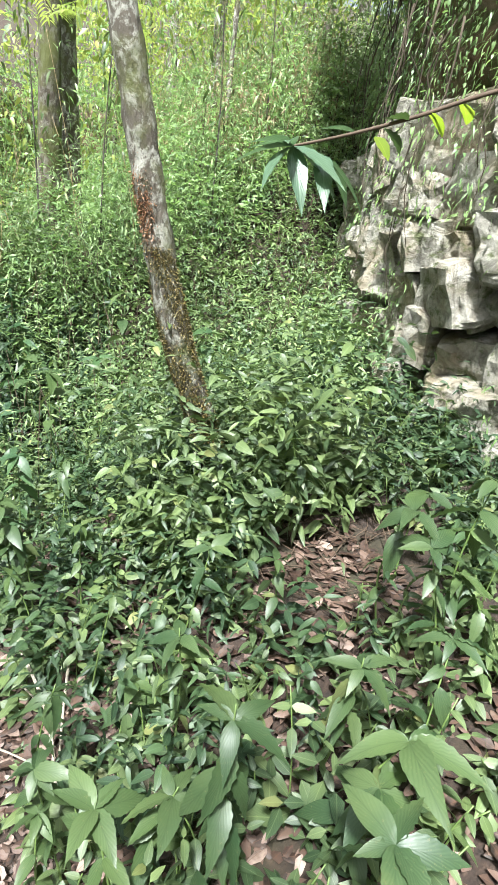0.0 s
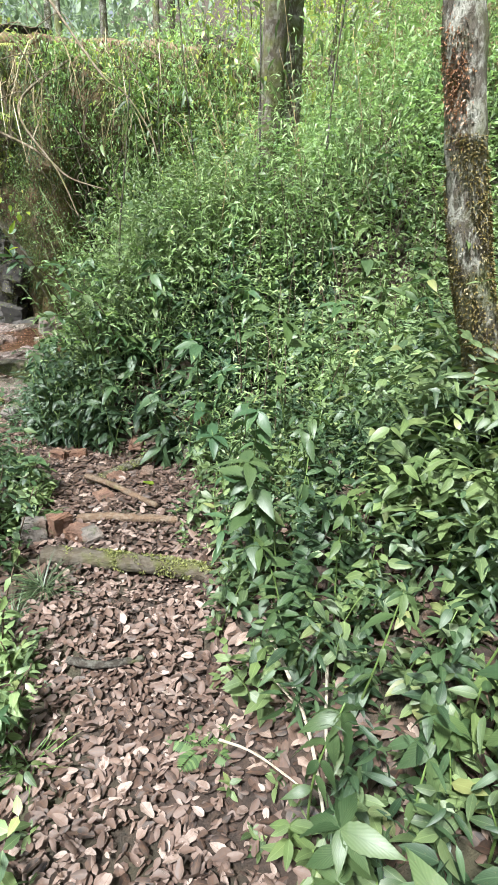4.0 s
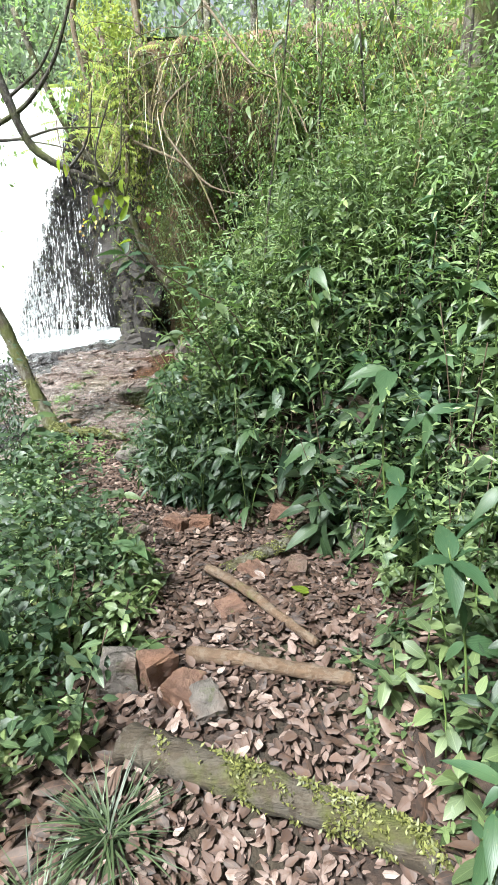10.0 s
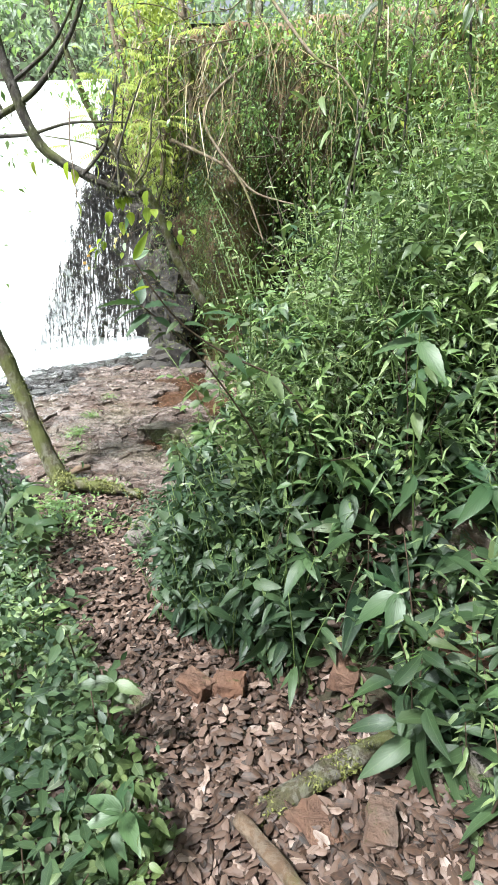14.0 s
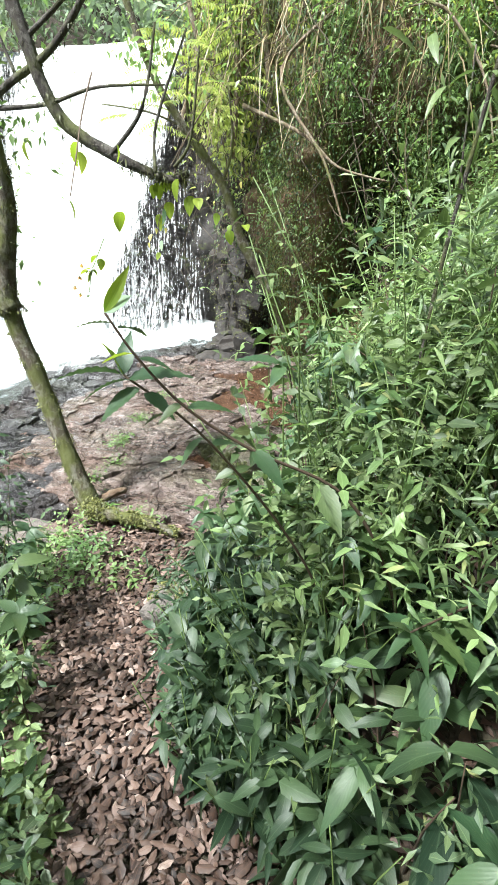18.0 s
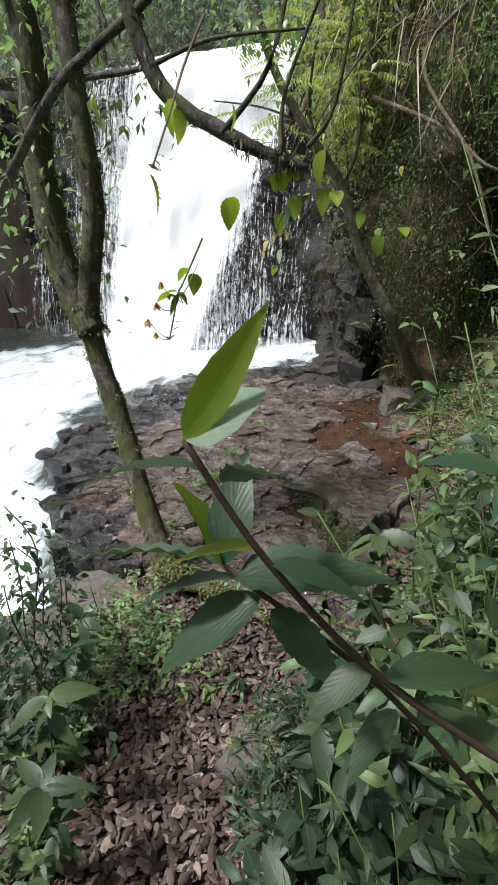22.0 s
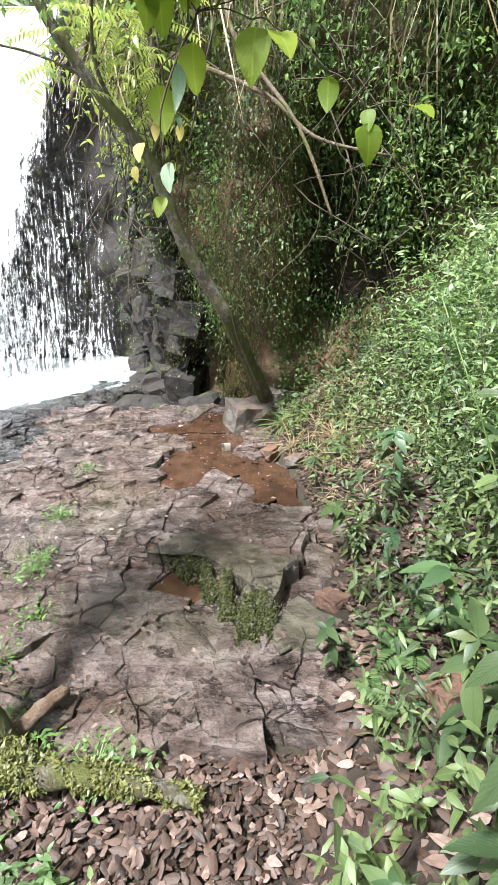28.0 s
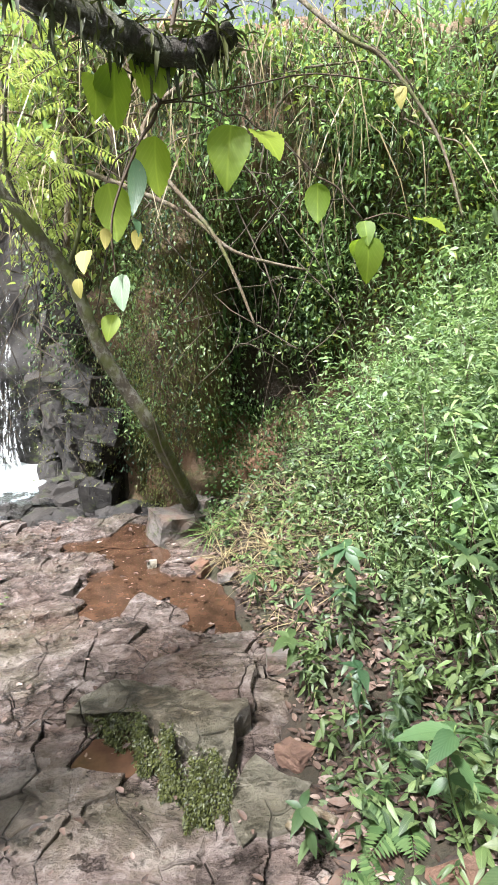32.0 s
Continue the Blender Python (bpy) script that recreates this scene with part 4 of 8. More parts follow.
def grow(x, y, height, per, size, shapes, spread=0.6, pitch=(-0.5, 0.35), seed=0, low=0.25, shoots=0):
    """Many small plants standing at x, y, each of a few shoots with leaf pairs up the stem: returns a Leaves and the stem lines."""
    g = np.random.default_rng(seed)
    n = len(x)
    z = ground(x, y)
    h = g.uniform(*height, n)
    shoots = shoots or (1 if height[1] < 0.2 else 2 if height[1] < 0.6 else 3)
    nodes = max(2, round(per / (2 * shoots)))
    way = g.uniform(0, 2 * math.pi, (n, 1)) + np.arange(shoots) * 2 * math.pi / shoots + g.normal(0, 0.4, (n, shoots))
    tall = h[:, None] * g.uniform(0.6, 1.05, (n, shoots))
    reach = spread * tall * g.uniform(0.15, 0.75, (n, shoots))
    ox, oy = -np.sin(way) * reach, np.cos(way) * reach
    first = g.uniform(0, math.pi, (n, shoots, 1, 1))
    t = low + (1 - low) * (np.arange(nodes) + g.uniform(0.0, 0.6, (n, shoots, nodes))) / (nodes - 0.4)
    t = np.minimum(t, 1.0)
    px = x[:, None, None] + ox[:, :, None] * t ** 1.6
    py = y[:, None, None] + oy[:, :, None] * t ** 1.6
    pz = z[:, None, None] + tall[:, :, None] * t
    full = (n, shoots, nodes, 2)
    yaw = first + (np.arange(nodes) * 1.57)[None, None, :, None] + np.array([0.0, math.pi]) + g.normal(0, 0.35, full)
    tilt = g.uniform(*pitch, full) + 0.55 * (t[..., None] - 0.65)
    own = g.uniform(*size, (n, 1, 1, 1)) * 0.5 + g.uniform(*size, full) * 0.5
    own = own * (1.2 - 0.55 * t[..., None] ** 3)
    at = np.broadcast_to(np.stack([px, py, pz], -1)[:, :, :, None], full + (3,))
    tilt = tilt + g.normal(0, 0.22, full)
    roll = g.normal(0, 0.55, full)
    out = Leaves()
    for k, shape in enumerate(shapes):
        pick = np.arange(n) % len(shapes) == k
        if pick.any():
            out.add(shape, at[pick].reshape(-1, 3), yaw[pick].ravel(), tilt[pick].ravel(), roll[pick].ravel(), own[pick].ravel())
    stems = [((x[k], y[k], z[k] - 0.02), (x[k] + ox[k, j] * 0.33, y[k] + oy[k, j] * 0.33, z[k] + tall[k, j] * 0.5), (x[k] + ox[k, j], y[k] + oy[k, j], z[k] + tall[k, j])) for k in range(n) for j in range(shoots)]
    return out, stems


def stuff(name, leaves, mat, label, category="plants"):
    return tagged(new(name, leaves.mesh(name, mat)), label, category, kind="stuff")


def stem_stuff(name, stems, r0, r1, mat, label):
    t = Tubes()
    for k, s in enumerate(stems):
        t.add(s, r0, r1, 4, 2)
    return tagged(new(name, t.mesh(name, mat)), label, "stems", kind="stuff")


def off_rock(x, y):
    return slab_mask(x, y) < 0.05


def bank_right(lo, hi):
    def keep(x, y):
        r, _ = path_gap(x, y)
        edge = np.interp(y, [5.6, 6.3, 7.2, 8.3, 10.6], [-1.0, -0.8, -0.75, -0.85, -1.3])
        r = np.where(y > 5.5, x - edge, r)
        wall = x < np.interp(y, [-3, 1.5, 2.4, 3.4, 4.6, 5], [2.6, 2.6, 2.7, 3.2, 4.1, 30])
        return (r > lo) & (r < hi) & off_rock(x, y) & wall & (y < cliff_y(x) - 0.15)
    return keep


def bank_left(lo, hi):
    def keep(x, y):
        _, l = path_gap(x, y)
        clear = ((x + 0.6) ** 2 + (y - 2.4) ** 2 > 0.07) & ((x + 0.62) ** 2 + (y - 2.9) ** 2 > 0.05)
        return (l > lo) & (l < hi) & clear & off_rock(x, y) & (ground(x, y) > -0.85)
    return keep


def mass():
    # broad-leaved bank to the right of the start
    x, y = scatter(1500, -0.2, 2.7, -0.8, 3.5, lambda x, y: bank_right(0.04, 2.8)(x, y) & ((x - 0.27) ** 2 + (y - 1.42) ** 2 > 0.03) & ~(((x - 1.30) / 0.34) ** 2 + ((y - 1.30) / 0.48) ** 2 < 0.9 - 0.5 * np.sin(x * 31 + y * 17)), 11)
    a, st = grow(x, y, (0.08, 0.36), 12, (0.035, 0.085), (OVATE, OVATE_FLAT, SMALL), seed=1)
    stuff("undergrowth", a, M["leaf_mid"], "dense broad-leaved green undergrowth on the bank")
    stem_stuff("undergrowth_stems", st[::3], 0.003, 0.002, M["stem_green"], "thin green stems of the undergrowth")
    x, y = scatter(700, 0.0, 2.7, 0.8, 3.6, lambda x, y: bank_right(0.15, 2.8)(x, y) & ~(((x - 1.30) / 0.36) ** 2 + ((y - 1.35) / 0.5) ** 2 < 1), 12)
    a, st = grow(x, y, (0.2, 0.55), 16, (0.035, 0.08), (OVATE, LANCE), seed=2)
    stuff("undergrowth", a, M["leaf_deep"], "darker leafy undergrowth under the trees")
    x, y = scatter(1500, 0.6, 3.8, 2.3, 4.8, bank_right(0.7, 4.5), 30)
    a, st = grow(x, y, (0.2, 0.75), 16, (0.03, 0.08), (OVATE_S, LANCE_S), seed=14)
    stuff("undergrowth", a, M["leaf_hill"], "leafy plants between the outcrop and the hillside")
    g = np.random.default_rng(39)
    t = Tubes()
    for k in range(90):
        x, y = 1.30 + g.normal(0, 0.22), 1.35 + g.normal(0, 0.28)
        turn, long = g.uniform(0, 3.14), g.uniform(0.08, 0.35)
        z = float(ground(x, y)) + g.uniform(0.01, 0.07)
        t.add(limb_line((x, y, z), (x + math.cos(turn) * long, y + math.sin(turn) * long, float(ground(x + math.cos(turn) * long, y + math.sin(turn) * long)) + g.uniform(0.0, 0.06)), 0, 0.15, 4, k), 0.003, 0.0012, 4, 2)
    tagged(new("dead_twigs", t.mesh("dead_twigs", M["stem_brown"])), "heap of thin dead brown twigs and stalks on the litter", "twigs", kind="stuff")
    # taller plants hiding the foot of the leaning tree
    x, y = scatter(210, 0.70, 1.65, 1.45, 2.30, lambda x, y: x > -9, 32)
    a, st = grow(x, y, (0.35, 0.98), 18, (0.045, 0.10), (OVATE, LANCE), seed=16)
    stuff("undergrowth", a, M["leaf_mid"], "taller leafy plants round the foot of the leaning tree")
    # hillside ahead
    x, y = scatter(4600, -0.6, 4.5, 3.0, 9.2, lambda x, y: bank_right(0.05, 6)(x, y) & ~((y > 5.4) & (x < -0.3)), 13)
    a, st = grow(x, y, (0.25, 0.95), 20, (0.026, 0.066), (LANCE_S, CHIP, LANCE_C), seed=3)
    stuff("hillside_shrubs", a, M["leaf_hill"], "thick green shrubs covering the hillside")
    x2, y2 = scatter(2200, -0.6, 4.0, 4.0, 9.0, lambda x, y: bank_right(0.3, 6)(x, y) & ~((y > 5.4) & (x < -0.2)), 28)
    a, st2 = grow(x2, y2, (0.6, 1.25), 17, (0.026, 0.07), (LANCE_S, OVATE_S), seed=12, low=0.6)
    stuff("hillside_shrubs", a, M["leaf_pale"], "light green upper leaves of the hillside shrubs")
    stem_stuff("hillside_stems", st[::9], 0.004, 0.0015, M["stem_brown"], "thin brown stems of the hillside shrubs")
    x, y = scatter(1900, -0.5, 5.0, 4.2, 9.3, lambda x, y: bank_right(0.4, 6)(x, y) & ~((y > 5.6) & (x < 0.1)), 14)
    a, st = grow(x, y, (0.5, 1.4), 24, (0.045, 0.10), (NARROW_C, NARROW_C), pitch=(-0.9, 0.2), seed=4)
    stuff("hillside_bamboo", a, M["bamboo"], "fine bamboo-like grass leaves on the hillside")
    x, y = scatter(900, 0.9, 3.8, 4.5, 8.4, lambda x, y: bank_right(0.6, 6)(x, y) & (np.sin(x * 2.6 + 0.5) + np.sin(y * 2.1 + x) > 0.3), 41)
    a, st = grow(x, y, (0.7, 1.5), 18, (0.05, 0.11), (NARROW_C, NARROW_C), pitch=(-1.1, 0.1), seed=22)
    stuff("dry_bamboo", a, M["grass_dry"], "dry straw-coloured bamboo grass on the hillside", "grass")
    # deep green clump beside the bend
    x, y = scatter(260, -0.25, 1.2, 3.5, 4.6, bank_right(0.02, 1.6), 15)
    a, st = grow(x, y, (0.15, 0.5), 10, (0.09, 0.17), (LANCE, OVATE_DROOP), seed=5)
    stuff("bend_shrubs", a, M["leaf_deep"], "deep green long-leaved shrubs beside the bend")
    x, y = scatter(420, -0.55, 0.9, 4.45, 5.7, bank_right(0.1, 2.2), 25)
    a, st = grow(x, y, (0.5, 1.3), 36, (0.03, 0.075), (LANCE_S, OVATE_S, SMALL), seed=9)
    stuff("tall_shrubs", a, M["leaf_mid"], "tall dense shrubs above the bend of the path")
    stem_stuff("tall_shrub_stems", st[::3], 0.0035, 0.0015, M["stem_green"], "green stems of the tall shrubs")
    x, y = scatter(210, -0.88, -0.28, 3.95, 4.80, lambda x, y: (path_gap(x, y)[0] > -0.10) & ((x + 1.07) ** 2 + (y - 4.97) ** 2 > 0.07), 35)
    a, st = grow(x, y, (0.22, 0.62), 14, (0.06, 0.125), (OVATE, LANCE, OVATE_DROOP), seed=19)
    stuff("bend_shrubs", a, M["leaf_deep"], "dark green leafy bush spreading into the bend")
    stem_stuff("bend_shrub_stems", st[::2], 0.003, 0.0015, M["stem_green"], "green stems of the bush in the bend")
    x, y = scatter(520, -0.15, 0.9, 5.6, 7.9, lambda x, y: x > -0.12 + 0.12 * np.sin(y * 5), 40)
    a, st = grow(x, y, (0.7, 1.55), 30, (0.03, 0.075), (LANCE_S, OVATE_S, NARROW), seed=21, low=0.3)
    stuff("tall_shrubs", a, M["leaf_hill"], "tall light green shrubs on the slope above the rock shelf")
    # low plants creeping over the edges of the path
    x, y = scatter(2600, -2.6, 1.0, 0.2, 6.6, lambda x, y: (bank_right(-0.06, 0.5)(x, y) | bank_left(-0.05, 0.5)(x, y)) & (np.sin(x * 7) + np.sin(y * 5) > -0.3), 26)
    a, st = grow(x, y, (0.02, 0.10), 6, (0.02, 0.055), (OVATE_FLAT, SMALL), pitch=(-0.2, 0.5), seed=10)
    stuff("low_plants", a, M["leaf_mid"], "low green plants creeping over the path edge")
    x, y = scatter(900, -1.6, -0.3, 0.4, 4.6, lambda x, y: bank_left(0.0, 0.55)(x, y) & (np.sin(x * 6 + 1) + np.sin(y * 4.3) > -0.5), 31)
    a, st = grow(x, y, (0.06, 0.30), 11, (0.028, 0.07), (OVATE, OVATE_FLAT, SMALL), seed=15)
    stuff("low_plants", a, M["leaf_mid"], "low leafy green plants along the lower path edge")
    # fine-leaved plants inside the bend
    x, y = scatter(430, -1.15, -0.4, 4.15, 5.3, lambda x, y: (path_gap(x, y)[0] > -0.02), 33)
    a, st = grow(x, y, (0.10, 0.42), 13, (0.03, 0.075), (LANCE, NARROW), seed=17)
    stuff("bend_plants", a, M["leaf_deep"], "fine-leaved dark green plants inside the bend")
    # dry upright stalks on the hillside
    x, y = scatter(130, 0.5, 4.0, 4.4, 9.0, bank_right(0.5, 6), 27)
    a, st = grow(x, y, (0.8, 1.9), 2, (0.03, 0.06), (NARROW,), seed=11)
    stem_stuff("dry_stalks", st[::3], 0.0035, 0.0015, M["straw"], "dry straw-coloured stalks standing on the hillside")
    x, y = scatter(330, -2.3, -1.35, 5.05, 6.0, lambda x, y: (x < -1.60 - 0.25 * np.sin(y * 9)) & (np.abs(y - 5.89) > 0.07) & (ground(x, y) > -0.6), 29)
    a, st = grow(x, y, (0.04, 0.20), 9, (0.02, 0.048), (OVATE, SMALL), seed=13)
    stuff("tree_foot_plants", a, M["leaf_pale"], "pale green small plants round the foot of the forked tree")
    # left of the path
    x, y = scatter(1900, -3.2, -0.1, 0.3, 5.6, lambda x, y: bank_left(0.04, 2.2)(x, y) & ((y < 4.5) | (x > -1.9) | (np.sin(x * 9 + y * 7) > 0.3)), 16)
    a, st = grow(x, y, (0.10, 0.45), 14, (0.03, 0.075), (OVATE_S, SMALL), seed=6)
    stuff("undergrowth", a, M["leaf_hill"], "small-leaved green plants below the path")
    stem_stuff("undergrowth_stems", st[::3], 0.004, 0.002, M["stem_brown"], "thin stems of the small plants below the path")
    x, y = scatter(520, -2.4, -0.3, 2.5, 5.2, lambda x, y: bank_left(0.14, 1.6)(x, y) & ((x > -1.5) | (np.sin(x * 5) > 0)), 17)
    a, st = grow(x, y, (0.45, 1.05), 30, (0.025, 0.06), (SMALL, OVATE_S), seed=7)
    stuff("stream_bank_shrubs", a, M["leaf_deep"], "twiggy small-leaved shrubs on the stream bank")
    # dry grass and low weeds at the foot of the cliff
    x, y = scatter(420, -1.15, -0.1, 7.4, 9.3, lambda x, y: bank_right(0.02, 1.2)(x, y), 36)
    g = np.random.default_rng(37)
    j = np.repeat(np.arange(len(x)), 7)
    n = len(j)
    a = Leaves()
    a.add(BLADE, np.stack([x[j] + g.normal(0, 0.03, n), y[j] + g.normal(0, 0.03, n), ground(x[j], y[j])], -1), g.uniform(0, 6.28, n), g.uniform(0.1, 1.2, n), g.normal(0, 0.3, n), g.uniform(0.06, 0.2, n))
    stuff("dry_grass", a, M["grass_dry"], "dry yellowed grass at the foot of the cliff", "grass")
    a, st = grow(x[::3], y[::3], (0.05, 0.22), 8, (0.02, 0.05), (SMALL, LANCE_S), seed=20)
    stuff("low_plants", a, M["leaf_pale"], "low pale weeds at the foot of the cliff")
    # thin plants on the woodland floor further off
    x, y = scatter(5200, -8.0, 2.5, -7.0, 5.6, lambda x, y: (ground(x, y) > -0.9) & (np.maximum(*path_gap(x, y)) > 0.12) & ((path_gap(x, y)[1] > 2.0) | (y < -0.3)), 34)
    a, st = grow(x, y, (0.08, 0.40), 7, (0.06, 0.14), (CHIP,), seed=18)
    stuff("woodland_floor_plants", a, M["leaf_mid"], "thin green plants on the woodland floor")
    # right of the slab
    x, y = scatter(2400, -1.1, 1.6, 5.2, 9.2, lambda x, y: bank_right(0.0, 2.0)(x, y) & ((x > -0.35 - 0.1 * np.sin(y * 4)) | (np.sin(x * 23 + y * 17) + np.sin(x * 41 - y * 29) > np.where(y < 7.4, 0.3, 0.9))), 18)
    a, st = grow(x, y, (0.10, 0.55), 14, (0.03, 0.075), (LANCE_S, OVATE_S), seed=8)
    stuff("undergrowth", a, M["leaf_mid"], "leafy green plants beside the rock shelf")


mass()


def litter():
    g = np.random.default_rng(21)
    x, y = scatter(78000, -2.6, 0.9, -0.8, 6.4, lambda x, y: (np.maximum(*path_gap(x, y)) < 0.1) & (slab_mask(x, y) < 0.4 + 0.4 * np.sin(x * 9)), 22)
    n = len(x)
    a = Leaves()
    some = g.random(len(x)) < np.interp(y, [3.3, 4.2], [1.0, 0.25])
    x, y = x[some], y[some]
    for k, shape in enumerate((CURL, CURL_B, CURL, SHRED)):
        s = slice(k, None, 4)
        m = len(x[s])
        a.add(shape, np.stack([x[s], y[s], ground(x[s], y[s]) + g.uniform(0.002, 0.03, m)], -1), g.uniform(0, 6.28, m), g.normal(0, 0.2, m), g.normal(0, 0.38, m), 0.021 + 0.036 * g.random(m) ** 1.2)
    stuff("leaf_litter", a, M["litter"], "dry pale brown fallen leaves covering the path", "leaf litter")
    # the shade at the bend is painted by these darker leaves
    x, y = scatter(30000, -2.4, 0.6, 3.1, 6.3, lambda x, y: (np.maximum(*path_gap(x, y)) < 0.05) & (slab_mask(x, y) < 0.5), 24)
    c = Leaves()
    m = len(x)
    c.add(CURL_B, np.stack([x, y, ground(x, y) + g.uniform(0.01, 0.04, m)], -1), g.uniform(0, 6.28, m), g.normal(0, 0.2, m), g.normal(0, 0.3, m), g.uniform(0.022, 0.058, m))
    stuff("leaf_litter", c, M["litter_shaded"], "brown fallen leaves near the bend, darkened in colour for the shade", "leaf litter")
    x, y = scatter(36000, -2.4, 1.5, -0.4, 6.6, lambda x, y: (np.maximum(*path_gap(x, y)) > 0.05) & (slab_mask(x, y) < 0.6) & (ground(x, y) > -0.6), 23)
    b = Leaves()
    for k, shape in enumerate((CURL_B, SMALL)):
        s = slice(k, None, 2)
        m = len(x[s])
        b.add(shape, np.stack([x[s], y[s], ground(x[s], y[s]) + g.uniform(0.004, 0.03, m)], -1), g.uniform(0, 6.28, m), g.normal(0, 0.2, m), g.normal(0, 0.25, m), g.uniform(0.03, 0.085, m))
    x, y = scatter(9000, -1.2, 0.6, 6.2, 9.2, bank_right(-0.05, 1.1), 38)
    m = len(x)
    b.add(CURL, np.stack([x, y, ground(x, y) + g.uniform(0.004, 0.02, m)], -1), g.uniform(0, 6.28, m), g.normal(0, 0.2, m), g.normal(0, 0.25, m), g.uniform(0.02, 0.055, m))
    stuff("leaf_litter", b, M["litter_shaded"], "dark brown fallen leaves under the plants", "leaf litter")


litter()


# ---- trees ----
def tree(name, trunk, r0, r1, mat, label, limbs=(), crown=None, sides=12, flare=1.35):
    """A trunk along points, with limbs (points, r0, r1) and a crown as one Leaves."""
    x, y, z = trunk[0]
    ob = empty(name, x, y, z, label, "tree")
    line = smooth_line([Vector(p) - Vector(trunk[0]) for p in trunk], 7)
    n = len(line)
    radii = [(r0 + (r1 - r0) * k / (n - 1)) * (1 + (flare - 1) * max(0, 1 - k / (n * 0.18))) * (1 + 0.06 * math.sin(k * 1.7)) for k in range(n)]
    v, f = tube(line, radii, sides, 0.07, int(abs(x * 100)))
    put_in("trunk", mesh_of("trunk", v, f, mat), ob)
    for pts, a, b in limbs:
        t = Tubes()
        t.add([Vector(p) - Vector(trunk[0]) for p in pts], a, b, 8, 6, 0.06, 3)
        put_in("limb", t.mesh("limb", mat), ob)
    if crown is not None:
        leaves, m = crown
        put_in("crown", leaves.mesh("crown", m), ob, m=pose(-x, -y, -z))
    return ob


def crown_cloud(cx, cy, cz, rx, ry, rz, n, size, shape, seed, clumps=30):
    g = np.random.default_rng(seed)
    c = g.normal(0, 0.5, (clumps, 3)) * (rx, ry, rz) + (cx, cy, cz)
    k = g.integers(0, clumps, n)
    p = c[k] + g.normal(0, 0.16, (n, 3)) * (rx, ry, rz)
    a = Leaves()
    a.add(CHIP, p, g.uniform(0, 6.28, n), g.uniform(-1.1, 0.3, n), g.normal(0, 0.5, n), g.uniform(*size, n))
    return a


tree("tree", [(1.19, 2.06, 0.95), (1.06, 2.06, 1.30), (0.91, 2.05, 1.68), (0.79, 2.05, 2.13), (0.71, 2.05, 2.50), (0.62, 2.06, 2.95), (0.45, 2.1, 3.9), (0.4, 2.2, 5.5)], 0.066, 0.048, M["bark_pale"],
     "pale blotched tree trunk leaning slightly, mossy at its foot")
tree("tree", [(-1.95, 5.97, -0.08), (-2.10, 6.02, 0.25), (-2.29, 6.08, 0.8), (-2.43, 6.1, 1.3), (-2.34, 6.1, 1.82), (-2.37, 6.1, 2.25), (-2.5, 6.2, 3.2), (-2.6, 6.3, 4.4)], 0.056, 0.045, M["bark_moss"],
     "mossy forked tree leaning over the stream", [([(-2.42, 6.1, 1.25), (-2.55, 6.1, 1.53), (-2.62, 6.1, 2.02), (-2.60, 6.1, 2.48), (-2.8, 6.1, 3.6)], 0.075, 0.062)],
     (crown_cloud(-2.6, 6.2, 2.9, 0.55, 0.3, 1.3, 1500, (0.03, 0.075), SMALL, 41, 60), M["leaf_pale"]))
tree("tree", [(-1.06, 9.45, 0.12), (-1.15, 9.20, 0.40), (-1.364, 8.85, 0.96), (-1.525, 8.80, 1.255), (-1.67, 8.75, 1.53), (-1.755, 8.72, 1.80), (-1.84, 8.70, 2.03), (-2.02, 8.68, 2.28), (-2.19, 8.68, 2.50), (-2.45, 8.6, 2.95), (-2.75, 8.5, 3.9)], 0.055, 0.032, M["bark_moss"],
     "slim mossy tree leaning from the foot of the cliff", [([(-1.84, 8.70, 2.03), (-1.72, 8.66, 2.35), (-1.74, 8.6, 2.8)], 0.016, 0.006), ([(-2.02, 8.68, 2.28), (-2.12, 8.6, 2.6), (-2.05, 8.55, 3.1)], 0.018, 0.007), ([(-2.19, 8.68, 2.50), (-2.5, 8.6, 2.62), (-2.9, 8.5, 2.68)], 0.012, 0.005)],
     (crown_cloud(-2.4, 8.3, 3.3, 0.6, 0.4, 0.7, 500, (0.04, 0.09), SMALL, 43, 30), M["leaf_pale"]))


def lime_spray():
    """Bright compound leaves spreading from the head of the leaning tree."""
    g = np.random.default_rng(45)
    a = Leaves()
    for k in range(75):
        c = np.array((-2.15, 8.65, 3.0)) + g.normal(0, 1, 3) * (0.28, 0.25, 0.28)
        yaw, n = g.uniform(0, 6.28), 9
        s = np.linspace(0.02, 0.24, n)
        at = np.stack([c[0] - np.sin(yaw) * s, c[1] + np.cos(yaw) * s, c[2] - 0.9 * s * s], -1)
        for side in (1, -1):
            a.add(LANCE_S, at, np.full(n, yaw + side * 1.15), np.full(n, -0.15), g.normal(0, 0.2, n), np.full(n, g.uniform(0.05, 0.075)))
    tagged(new("lime_foliage", a.mesh("lime_foliage", M["leaf_lime"])), "bright yellow-green feathered leaves at the head of the leaning tree", "foliage", kind="stuff")


lime_spray()


